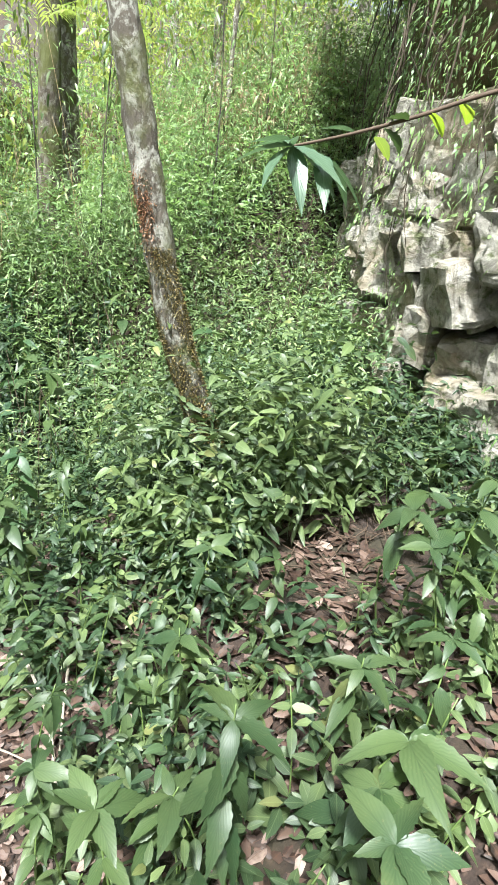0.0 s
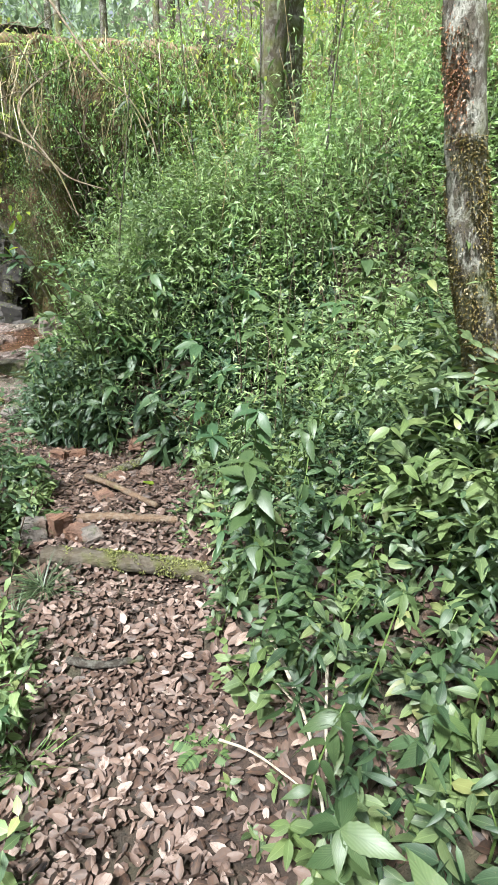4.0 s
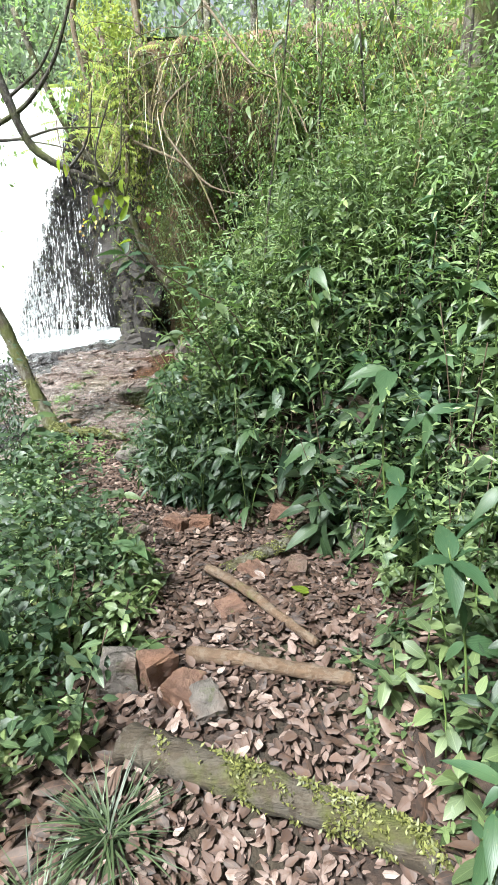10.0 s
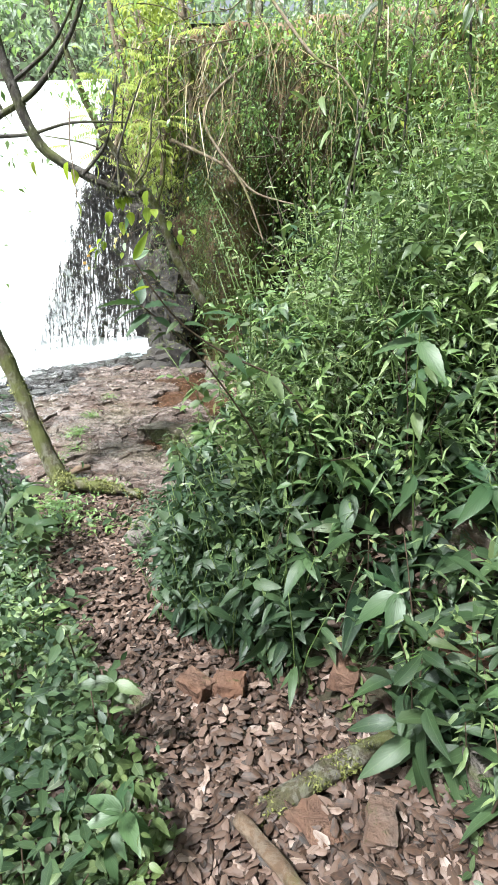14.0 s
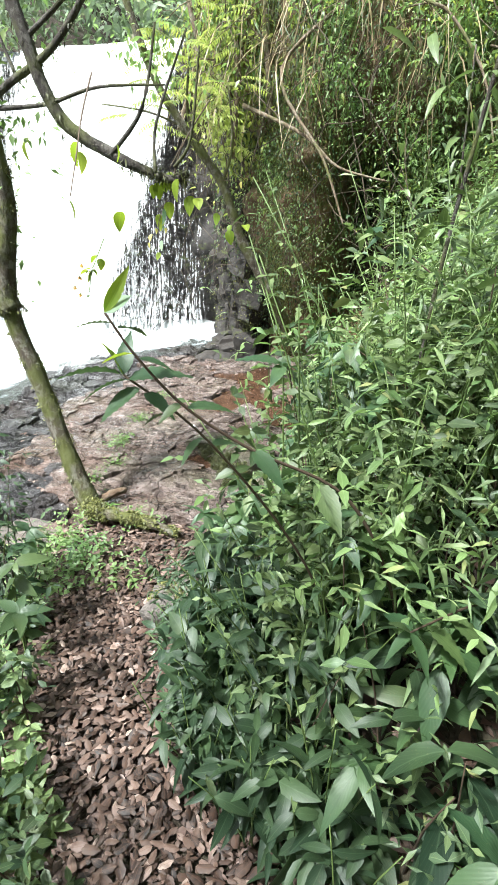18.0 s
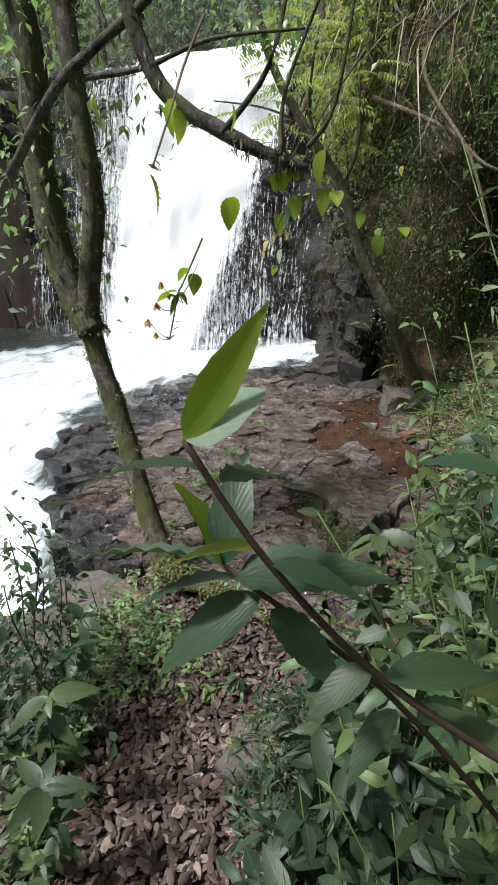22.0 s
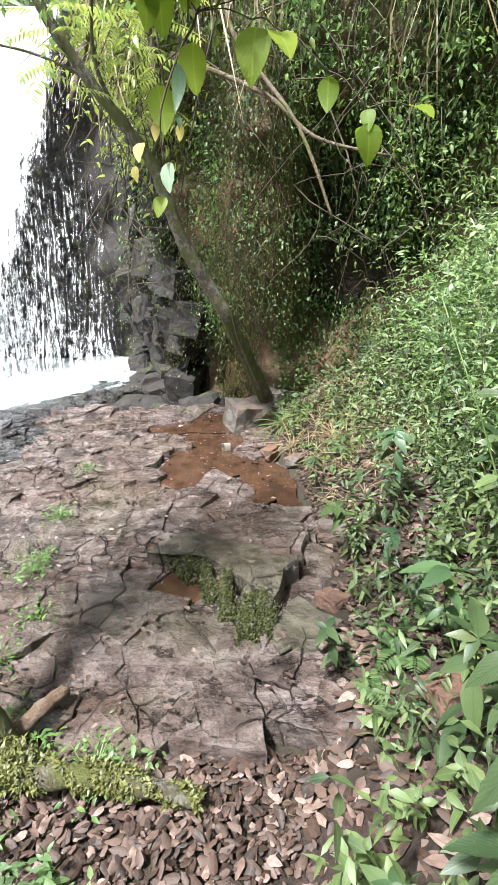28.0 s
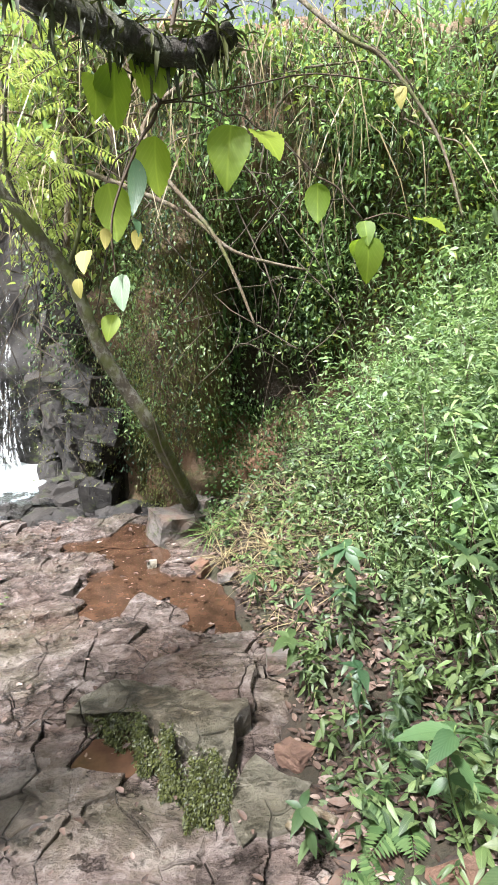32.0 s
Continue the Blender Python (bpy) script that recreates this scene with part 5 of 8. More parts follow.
def trunk_dressing():
    """Rust-red flaking patch and moss on the leaning trunk near the start."""
    g = np.random.default_rng(33)
    line = smooth_line([(1.19, 2.06, 0.95), (1.06, 2.06, 1.30), (0.91, 2.05, 1.68), (0.79, 2.05, 2.13), (0.71, 2.05, 2.50)], 10)
    zs = [p.z for p in line]
    for name, n, z0, z1, size, mat, text, rad in (("moss", 22000, 0.98, 2.02, (0.006, 0.014), "moss_brown", "brownish olive moss on the foot of the trunk", 0.066), ("bark_scar", 900, 1.98, 2.30, (0.005, 0.013), "rust", "rust-red flaking bark", 0.060)):
        z = g.uniform(z0, z1, n) if name == "moss" else g.normal((z0 + z1) / 2, (z1 - z0) / 4.5, n)
        ang = g.uniform(0, 6.28, n) if name == "moss" else g.normal(3.7, 0.4, n)
        keep = np.sin(ang * 2 + z * 9) + g.normal(0, 0.5, n) > (-1.3 + 1.5 * (z - z0) if name == "moss" else -0.9)
        cx, cy = np.interp(z, zs, [p.x for p in line]), np.interp(z, zs, [p.y for p in line])
        frac = np.interp(z, [0.95, 1.30, 1.68, 2.13, 2.5], [0, 1, 2, 3, 4]) / 7
        rad = (0.066 - 0.018 * frac) * (1 + 0.35 * np.maximum(0, 1 - frac / 0.18)) + 0.002
        p = np.stack([cx + np.cos(ang) * rad - 1.19, cy + np.sin(ang) * rad - 2.06, z - 0.95], -1)[keep]
        a = Leaves()
        a.add(CHIP, p, (ang - 1.57)[keep] + g.normal(0, 0.7, len(p)), g.uniform(-1.4, 0.6, len(p)), g.normal(0, 0.6, len(p)), g.uniform(*size, len(p)))
        tagged(put_in(name, a.mesh(name, M[mat]), bpy.data.objects["tree"], text), kind="stuff")


def fork_moss():
    """Short moss along the leaning forked trunk, thicker on its upper side and at the fork."""
    g = np.random.default_rng(34)
    foot = Vector((-1.95, 5.97, -0.08))
    tree_ob = [o for o in bpy.data.objects if o.name.startswith("tree") and (Vector(o.matrix_basis.translation) - foot).length < 0.01][0]
    for pts, r0, r1, n in (([(-1.95, 5.97, -0.08), (-2.10, 6.02, 0.25), (-2.29, 6.08, 0.8), (-2.43, 6.1, 1.3), (-2.34, 6.1, 1.82), (-2.37, 6.1, 2.25), (-2.5, 6.2, 3.2)], 0.060, 0.050, 9000), ([(-2.42, 6.1, 1.25), (-2.55, 6.1, 1.53), (-2.62, 6.1, 2.02), (-2.60, 6.1, 2.48), (-2.8, 6.1, 3.6)], 0.078, 0.066, 7000)):
        line = np.array([tuple(p) for p in smooth_line(pts, 16)])
        k = g.uniform(0, len(line) - 1.01, n)
        i = k.astype(int)
        c = line[i] + (line[i + 1] - line[i]) * (k - i)[:, None]
        ang = g.uniform(0, 6.28, n)
        keep = np.sin(ang - 0.6) + 0.7 * np.sin(k * 0.9) + 0.5 * np.sin(k * 2.3 + ang) + g.normal(0, 0.4, n) > 0.25
        rad = (r0 + (r1 - r0) * k / len(line))
        p = np.stack([c[:, 0] + np.cos(ang) * rad, c[:, 1] + np.sin(ang) * rad, c[:, 2]], -1)[keep] - np.array(foot)
        m = len(p)
        a = Leaves()
        a.add(CHIP, p, (ang - 1.57)[keep] + g.normal(0, 0.7, m), g.uniform(-1.3, 0.7, m), g.normal(0, 0.6, m), g.uniform(0.008, 0.024, m))
        tagged(put_in("moss", a.mesh("moss", M["moss_strand"]), tree_ob, "short olive moss"), kind="stuff")


fork_moss()
M["rust"] = grass_material("rust", (0.11, 0.050, 0.024), (0.32, 0.165, 0.080), 0.1)
M["moss_brown"] = grass_material("moss_brown", (0.045, 0.034, 0.010), (0.20, 0.155, 0.045), 0.15)
trunk_dressing()


# ---- rock wall at the start ----
def build_rock_wall():
    wall = empty("rock_wall", 2.7, 2.0, 0.9, "weathered pale limestone outcrop with moss in its cracks", "rock", kind="structure")
    r = random.Random(5)
    shapes = [broken_rock("stone", k + 31, M["limestone"]) for k in range(12)]
    for row in range(8):
        u = -1.6 + (row % 2) * 0.2
        while u < 2.0:
            w, h = r.choice((0.16, 0.22, 0.3, 0.42, 0.55)), r.uniform(0.16, 0.34)
            y = 1.9 + u * 0.95
            x = float(np.interp(y, [-3, 1.5, 2.4, 3.4, 4.6], [2.6, 2.65, 2.75, 3.3, 4.2])) + r.uniform(-0.12, 0.1) - 0.04 * row * 0.2
            z = 0.85 + row * 0.27 + r.uniform(-0.05, 0.05)
            ob = put_in("stone", shapes[r.randrange(12)], wall)
            ob.matrix_basis = Matrix.Translation((x - 2.7, y - 2.0, z - 0.9)) @ pose(0, 0, 0, r.uniform(-14, 14), r.uniform(-14, 14), r.uniform(-25, 25)) @ Matrix.Diagonal((r.uniform(0.35, 0.5), w * 1.15, h * 1.15, 1))
            u += w * 0.86
    g = np.random.default_rng(44)
    n = 26000
    y = g.uniform(-0.2, 4.5, n)
    x = np.interp(y, [-3, 1.5, 2.4, 3.4, 4.6], [2.6, 2.65, 2.75, 3.3, 4.2]) - g.uniform(0.0, 0.4, n)
    z = np.where(g.random(n) < 0.75, g.uniform(2.3, 5.0, n), g.uniform(1.2, 2.4, n))
    keep = (z > 2.3) | (np.sin(y * 5 + 1) + np.sin(z * 7 + y * 3) > 0.6)
    a = Leaves()
    p = np.stack([x, y, z], -1)[keep]
    m = len(p)
    a.add(SMALL, p[::2], g.uniform(0.6, 2.6, len(p[::2])), g.uniform(-1.3, -0.1, len(p[::2])), g.normal(0, 0.4, len(p[::2])), g.uniform(0.014, 0.042, len(p[::2])))
    a.add(NARROW, p[1::2], g.uniform(0.6, 2.6, len(p[1::2])), g.uniform(-1.4, -0.3, len(p[1::2])), g.normal(0, 0.4, len(p[1::2])), g.uniform(0.025, 0.075, len(p[1::2])))
    stuff("wall_creepers", a, M["leaf_pale"], "small creepers and grasses hanging over the outcrop")
    # roots and stalks hanging over its upper part
    t = Tubes()
    for k in range(70):
        y0 = r.uniform(0.2, 4.3)
        x0 = float(np.interp(y0, [-3, 1.5, 2.4, 3.4, 4.6], [2.6, 2.65, 2.75, 3.3, 4.2])) - r.uniform(0.22, 0.4)
        z0 = r.uniform(3.2, 4.8)
        t.add(limb_line((x0, y0, z0), (x0 - 0.05, y0 + r.uniform(-0.15, 0.15), z0 - r.uniform(0.6, 1.7)), 0, 0.12, 5, k), 0.006, 0.002, 4, 2)
    tagged(new("hanging_roots", t.mesh("hanging_roots", M["root"])), "thin brown roots hanging over the outcrop", "roots", kind="stuff")
    rock_face("cliff_outcrop", [(2.75, -2.5), (2.95, 1.5), (3.05, 2.4), (3.6, 3.4), (4.5, 4.6)], 0.7, 5.2, 0.3, M["cliff_earth"], "mossy earth bank above the pale outcrop", 0.3, 0.2, 14.0)


build_rock_wall()


# ---- dressing of the cliff ----
def on_line(line, n, seed, out=(0.1, 0.4), z=(0.2, 4.2)):
    """Places and outward turns on an upright face along a line in plan."""
    g = np.random.default_rng(seed)
    pts = smooth_line([(x, y, 0) for x, y in line], 8)
    px, py = np.array([p.x for p in pts]), np.array([p.y for p in pts])
    u = g.uniform(0, len(px) - 1.01, n)
    k = u.astype(int)
    x, y = px[k] + (px[k + 1] - px[k]) * (u - k), py[k] + (py[k + 1] - py[k]) * (u - k)
    tx, ty = px[k + 1] - px[k], py[k + 1] - py[k]
    ln = np.hypot(tx, ty)
    nx, ny = ty / ln, -tx / ln
    d = g.uniform(*out, n)
    return np.stack([x + nx * d, y + ny * d, g.uniform(*z, n)], -1), np.arctan2(-nx, ny), g


BANK = [(-1.95, 10.15), (-1.75, 9.85), (-1.0, 9.5), (0.4, 9.25), (2.0, 9.15), (4.5, 9.3)]


def on_mesh(name, n, seed, low=0.0):
    """Places and outward ways spread over the faces of a named piece of the setting."""
    me = bpy.data.objects[name].data
    g = np.random.default_rng(seed)
    m = len(me.polygons)
    c, w = np.empty(m * 3, np.float32), np.empty(m * 3, np.float32)
    me.polygons.foreach_get("center", c)
    me.polygons.foreach_get("normal", w)
    c, w = c.reshape(-1, 3), w.reshape(-1, 3)
    front = np.nonzero((c[:, 2] > low) & (c[:, 0] < 1.8) & (np.abs(w[:, 2]) < 0.93))[0]
    k = g.choice(front, n)
    w = np.where(w[k][:, 1:2] > 0.2, -w[k], w[k])
    return c[k].astype(float) + g.normal(0, 0.05, (n, 3)), w, g


def dress_cliff():
    # a carpet of moss hugging the rock, thick on the buttress, none in the hollow
    p, w, g = on_mesh("cliff_bank", 70000, 61)
    hollow = (p[:, 0] > -0.8) & (p[:, 0] < 0.35) & (p[:, 2] > 0.9) & (p[:, 2] < 2.45)
    butt = (p[:, 0] > -1.55) & (p[:, 0] < -0.8) & (p[:, 2] < 2.6)
    # above 2.5 m lighter moss is favoured, putting the upper cliff's light into colour
    patch = np.sin(p[:, 0] * 3.7 + 0.4) + np.sin(p[:, 2] * 2.1 + p[:, 0] * 4) + 1.2 * butt + 0.7 * (p[:, 2] > 2.5) - 1.9 * hollow - 0.9 * (p[:, 0] < -1.6) - 2.4 * ((p[:, 2] < 0.7) & (p[:, 0] < -0.8)) + g.normal(0, 0.4, len(p))
    out = np.arctan2(-w[:, 0], w[:, 1])
    for text, mat, pick in (("olive moss on the cliff", "moss_strand", (patch > -0.2) & (patch < 1.5)), ("lighter olive moss on the buttress and the brightened upper cliff", "moss_leaf", patch >= 1.5)):
        m = int(pick.sum())
        a = Leaves()
        a.add(CHIP, p[pick] + w[pick] * g.uniform(0.0, 0.06, (m, 1)), out[pick] + g.normal(0, 0.9, m), g.uniform(-1.5, -0.5, m), g.normal(0, 0.5, m), g.uniform(0.014, 0.034, m))
        stuff("cliff_moss", a, M[mat], text)
    # creepers and small ferns in uneven hanging clumps
    for k, (mat, clumps, size, text) in enumerate((("leaf_deep", 130, (0.02, 0.045), "dark green creepers in clumps on the cliff"), ("leaf_hill", 80, (0.02, 0.045), "small leafy plants clinging to the cliff"), ("leaf_pale", 45, (0.025, 0.05), "pale leafy plants clinging to the cliff"))):
        c, w, g = on_mesh("cliff_bank", clumps, 55 + k, 0.5)
        far = ~((c[:, 0] > -0.75) & (c[:, 0] < 0.3) & (c[:, 2] > 1.1) & (c[:, 2] < 2.3) & (g.random(clumps) < 0.8))
        c, w = c[far], w[far]
        j = np.repeat(np.arange(len(c)), g.integers(20, 100, len(c)))
        m = len(j)
        q = c[j] + g.normal(0, 1, (m, 3)) * (0.09, 0.05, 0.17) + w[j] * 0.06
        a = Leaves()
        a.add(OVATE_S if k else SMALL, q, np.arctan2(-w[j, 0], w[j, 1]) + g.normal(0, 1.0, m), g.uniform(-1.4, 0.0, m), g.normal(0, 0.5, m), g.uniform(*size, m))
        stuff("cliff_plants", a, M[mat], text)
    c, w, g = on_mesh("cliff_bank", 900, 58, 0.9)
    ok = (c[:, 0] > -1.75) & (c[:, 0] < -0.75) & (c[:, 2] < 2.9)
    c, w = c[ok], w[ok]
    j = np.repeat(np.arange(len(c)), 26)
    m = len(j)
    a = Leaves()
    a.add(SMALL, c[j] + g.normal(0, 1, (m, 3)) * (0.07, 0.05, 0.12) + w[j] * 0.06, g.uniform(0, 6.28, m), g.uniform(-1.4, 0.1, m), g.normal(0, 0.5, m), g.uniform(0.015, 0.036, m))
    stuff("cliff_plants", a, M["leaf_hill"], "small light green creepers over the mossy buttress")
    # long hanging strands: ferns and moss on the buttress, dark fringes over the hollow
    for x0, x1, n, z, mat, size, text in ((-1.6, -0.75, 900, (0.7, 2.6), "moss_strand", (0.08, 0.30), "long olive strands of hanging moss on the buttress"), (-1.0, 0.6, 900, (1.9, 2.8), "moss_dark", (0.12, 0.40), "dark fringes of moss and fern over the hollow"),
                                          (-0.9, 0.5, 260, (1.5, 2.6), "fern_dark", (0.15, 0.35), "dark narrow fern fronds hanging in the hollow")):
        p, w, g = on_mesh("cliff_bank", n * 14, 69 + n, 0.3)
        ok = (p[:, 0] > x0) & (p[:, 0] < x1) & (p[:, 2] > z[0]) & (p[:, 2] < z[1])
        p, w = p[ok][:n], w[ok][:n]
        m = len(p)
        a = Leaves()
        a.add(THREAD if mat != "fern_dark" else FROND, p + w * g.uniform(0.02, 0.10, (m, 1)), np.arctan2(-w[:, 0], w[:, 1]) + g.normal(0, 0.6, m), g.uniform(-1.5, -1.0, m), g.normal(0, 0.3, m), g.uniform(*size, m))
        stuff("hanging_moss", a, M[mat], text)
    # hanging grass below the rim
    p, yaw, g = on_line(BANK, 1500, 62, (0.15, 0.6), (2.9, 3.85))
    a = Leaves()
    a.add(THREAD, p, yaw + g.normal(0, 0.7, len(p)), g.uniform(-1.3, 0.4, len(p)), g.normal(0, 0.3, len(p)), g.uniform(0.12, 0.38, len(p)))
    stuff("rim_grass", a, M["fern_dark"], "dark drooping grass along the rim of the cliff", "grass")
    p, yaw, g = on_line(BANK, 330, 63, (0.15, 0.6), (2.9, 3.9))
    a = Leaves()
    a.add(THREAD, p, yaw + g.normal(0, 0.8, len(p)), g.uniform(-1.3, 0.2, len(p)), g.normal(0, 0.3, len(p)), g.uniform(0.3, 0.8, len(p)))
    stuff("dry_rim_grass", a, M["grass_dry"], "dry straw-coloured grass along the rim of the cliff", "grass")
    # roots
    r = random.Random(64)
    roots = empty("hanging_roots", -1.0, 9.4, 4.0, "tangled thin roots hanging down the cliff", "roots")
    p, yaw, g = on_line(BANK, 70, 65, (0.25, 0.6), (2.4, 3.85))
    for k, (x, y, z) in enumerate(p):
        t = Tubes()
        t.add(limb_line((x + 1.0, y - 9.4, z - 4.0), (x + 1.0 + r.uniform(-0.5, 0.5), y - 9.4 - r.uniform(-0.1, 0.25), max(0.2, z - r.uniform(0.8, 3.0)) - 4.0), 0, 0.3, 7, k), r.uniform(0.003, 0.008), 0.0015, 4, 3)
        put_in("root", t.mesh("root", M["root"]), roots)
    # tangle of thin bare branches and dead canes along the rim
    t = Tubes()
    p, yaw, g = on_line(BANK, 95, 81, (0.25, 0.75), (2.9, 4.0))
    for k, (x, y, z) in enumerate(p):
        if x > 1.9:
            continue
        turn, long = r.uniform(-2.6, 2.6), r.uniform(0.4, 1.3)
        end = (x + math.sin(turn) * long, y - r.uniform(0.0, 0.3), z + math.cos(turn) * long * 0.5 - r.uniform(0.0, 0.5))
        t.add(limb_line((x, y, z), end, -0.18 * r.random(), 0.22, 5, 300 + k), r.uniform(0.003, 0.009), 0.002, 5, 3)
    tagged(new("rim_branches", t.mesh("rim_branches", M["bark_tan"])), "tangle of thin bare tan branches along the rim of the cliff", "branches", kind="stuff")
    # broken rock at the wet corner and under the rim
    r = random.Random(83)
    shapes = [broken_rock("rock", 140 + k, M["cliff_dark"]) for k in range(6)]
    corner = bpy.data.objects["cliff_corner"]
    for k in range(46):
        f = r.random()
        x, y = -2.62 + 0.78 * f + r.uniform(-0.08, 0.08), 11.75 - 1.65 * f + r.uniform(-0.12, 0.06)
        s = r.uniform(0.18, 0.42)
        put_in("rock", shapes[k % 6], corner, m=pose(x, y, r.uniform(-0.1, 2.9) * (0.55 + 0.45 * f), r.uniform(-15, 15), r.uniform(-15, 15), r.uniform(0, 360)) @ Matrix.Diagonal((s, s, s * r.uniform(0.6, 1.3), 1)))
    for k in range(22):
        s = r.uniform(0.2, 0.42)
        put_in("rock", shapes[k % 6], corner, m=pose(r.uniform(-2.62, -2.25), r.uniform(11.4, 12.0), r.uniform(-0.1, 3.6), r.uniform(-15, 15), r.uniform(-15, 15), r.uniform(0, 360)) @ Matrix.Diagonal((s, s, s * r.uniform(0.6, 1.2), 1)))
    bpy.context.view_layer.update()
    spots = np.array([tuple(o.matrix_world @ v.co) for o in corner.children for v in o.data.vertices])
    g = np.random.default_rng(84)
    for mat, n, shape, size, low, text in (("moss_strand", 16000, CHIP, (0.014, 0.04), -0.2, "olive moss on the wet rocks beside the falls"), ("leaf_deep", 5200, SMALL, (0.025, 0.055), 0.7, "small dark creepers on the wet rocks beside the falls")):
        p = spots[g.integers(0, len(spots), n)] + g.normal(0, 0.03, (n, 3))
        p = p[(np.sin(p[:, 2] * 3.1 + p[:, 0] * 4) + np.sin(p[:, 1] * 5 + p[:, 2]) > -0.5) & (p[:, 2] > low)]
        n = len(p)
        a = Leaves()
        a.add(shape, p - (0, 0.03, 0), g.uniform(0, 6.28, n), g.uniform(-1.4, 0.2, n), g.normal(0, 0.5, n), g.uniform(*size, n))
        stuff("corner_moss", a, M[mat], text)
    # leafy creepers over the upper part of the cliff, standing out from it in clumps
    for k, (mat, m, text) in enumerate((("leaf_mid", 8000, "leafy green creepers over the upper cliff"), ("leaf_pale", 11000, "pale leafy creepers over the upper cliff"), ("leaf_lime", 2600, "yellow-green creepers over the upper cliff"))):
        p, w, g = on_mesh("cliff_bank", m * 3, 90 + k, 1.55)
        q = np.sin(p[:, 0] * 7 + k) + np.sin(p[:, 2] * 5 + p[:, 0] * 3 + 2 * k)
        pick = (p[:, 0] > -0.75) & (p[:, 2] < 3.5) & (q + g.normal(0, 0.5, len(p)) > 0.15 - 0.6 * (p[:, 0] > 0.0))
        p, w, q = p[pick][:m], w[pick][:m], q[pick][:m]
        n = len(p)
        reach = g.uniform(0.03, 0.22, n) + g.random(n) ** 2 * 0.36 * np.clip(q + 0.6, 0, 1.6) * np.where(p[:, 0] > -0.3, 1.5, 1.0)
        a = Leaves()
        a.add(OVATE_S if k else LANCE_S, p + w * reach[:, None], g.uniform(0, 6.28, n), g.uniform(-1.1, 0.3, n), g.normal(0, 0.5, n), g.uniform(0.025, 0.062, n))
        stuff("cliff_plants", a, M[mat], text)
    # light creepers round the hollow
    p, w, g = on_mesh("cliff_bank", 14000, 94, 0.8)
    pick = (p[:, 0] > -1.5) & (p[:, 0] < 0.3) & (p[:, 2] < 2.7) & (np.sin(p[:, 0] * 9 + 2) + np.sin(p[:, 2] * 4.3 + p[:, 0] * 5) > 0.35)
    p, w = p[pick], w[pick]
    n = len(p)
    a = Leaves()
    a.add(SMALL, p + w * g.uniform(0.05, 0.22, (n, 1)), g.uniform(0, 6.28, n), g.uniform(-1.2, 0.2, n), g.normal(0, 0.5, n), g.uniform(0.022, 0.05, n))
    stuff("cliff_plants", a, M["leaf_pale"], "light green small-leaved creepers in tufts on the cliff")
    # shrubs along the rim
    g = np.random.default_rng(66)
    n = 20000
    x = g.uniform(-2.6, 6, n)
    back = np.where(g.random(n) < 0.5, g.uniform(-0.3, 0.7, n), g.uniform(0.3, 4.5, n))
    y = cliff_y(x) + back
    z = np.maximum(ground(x, y), 3.6) + g.uniform(0, 1, n) ** 1.5 * np.interp(x, [-2.4, -1.9, 0.4, 1.2], [0.9, 0.25, 0.25, 1.0]) * (0.55 + 0.3 * np.sin(x * 3) + 0.2 * np.sin(x * 7.7 + 1))
    z = np.nan_to_num(z, nan=4.0)
    a = Leaves()
    a.add(LANCE_C, np.stack([x, y, z], -1), g.uniform(0, 6.28, n), g.uniform(-1.1, 0.3, n), g.normal(0, 0.4, n), g.uniform(0.04, 0.11, n))
    stuff("rim_shrubs", a, M["leaf_pale"], "pale green shrubs along the rim of the cliff")
    # leafy plants hanging over the rim
    for k, (mat, m, text) in enumerate((("leaf_pale", 3600, "pale leafy plants hanging over the rim of the cliff"), ("leaf_lime", 1500, "yellow-green plants hanging over the rim of the cliff"))):
        p, w, g = on_mesh("cliff_bank", m, 73 + k, 2.8)
        p = p + w * g.uniform(0.05, 0.35, (m, 1))
        pick = np.sin(p[:, 0] * 5 + k) + np.sin(p[:, 2] * 6 + p[:, 0] * 2) + g.normal(0, 0.5, m) > 0.1 - (p[:, 2] > 3.4)
        m = int(pick.sum())
        a = Leaves()
        a.add(OVATE_S, p[pick], g.uniform(0, 6.28, m), g.uniform(-1.2, 0.3, m), g.normal(0, 0.5, m), g.uniform(0.04, 0.09, m))
        stuff("rim_plants", a, M[mat], text)
    # yellow-green bush beside the falls
    g = np.random.default_rng(67)
    n = 7500
    c = np.array([(-2.5, 10.9, 3.3), (-2.3, 10.3, 2.9), (-2.2, 10.1, 3.9), (-2.0, 9.85, 4.1), (-2.45, 10.7, 4.1), (-2.0, 9.8, 2.5), (-2.4, 11.2, 3.8), (-2.15, 10.6, 3.6), (-2.05, 10.2, 3.2), (-2.0, 10.0, 3.7), (-2.1, 10.4, 4.0), (-1.8, 9.6, 3.4), (-1.9, 9.8, 2.9)])
    p = c[g.integers(0, len(c), n)] + g.normal(0, 1, (n, 3)) * (0.20, 0.24, 0.30)
    a = Leaves()
    a.add(OVATE, p, g.uniform(0, 6.28, n), g.uniform(-1.2, 0.2, n), g.normal(0, 0.4, n), g.uniform(0.04, 0.09, n))
    stuff("falls_bush", a, M["leaf_lime"], "yellow-green bush overhanging the edge of the falls")
    # wet corner and the foot of the cliff
    p, w, g = on_mesh("cliff_corner", 9000, 71)
    pick = np.sin(p[:, 2] * 4 + p[:, 1] * 3) + g.normal(0, 0.6, len(p)) > -0.2
    m = int(pick.sum())
    a = Leaves()
    a.add(CHIP, p[pick] + w[pick] * g.uniform(0.0, 0.07, (m, 1)), g.uniform(0, 6.28, m), g.uniform(-1.4, 0.2, m), g.normal(0, 0.5, m), g.uniform(0.018, 0.05, m))
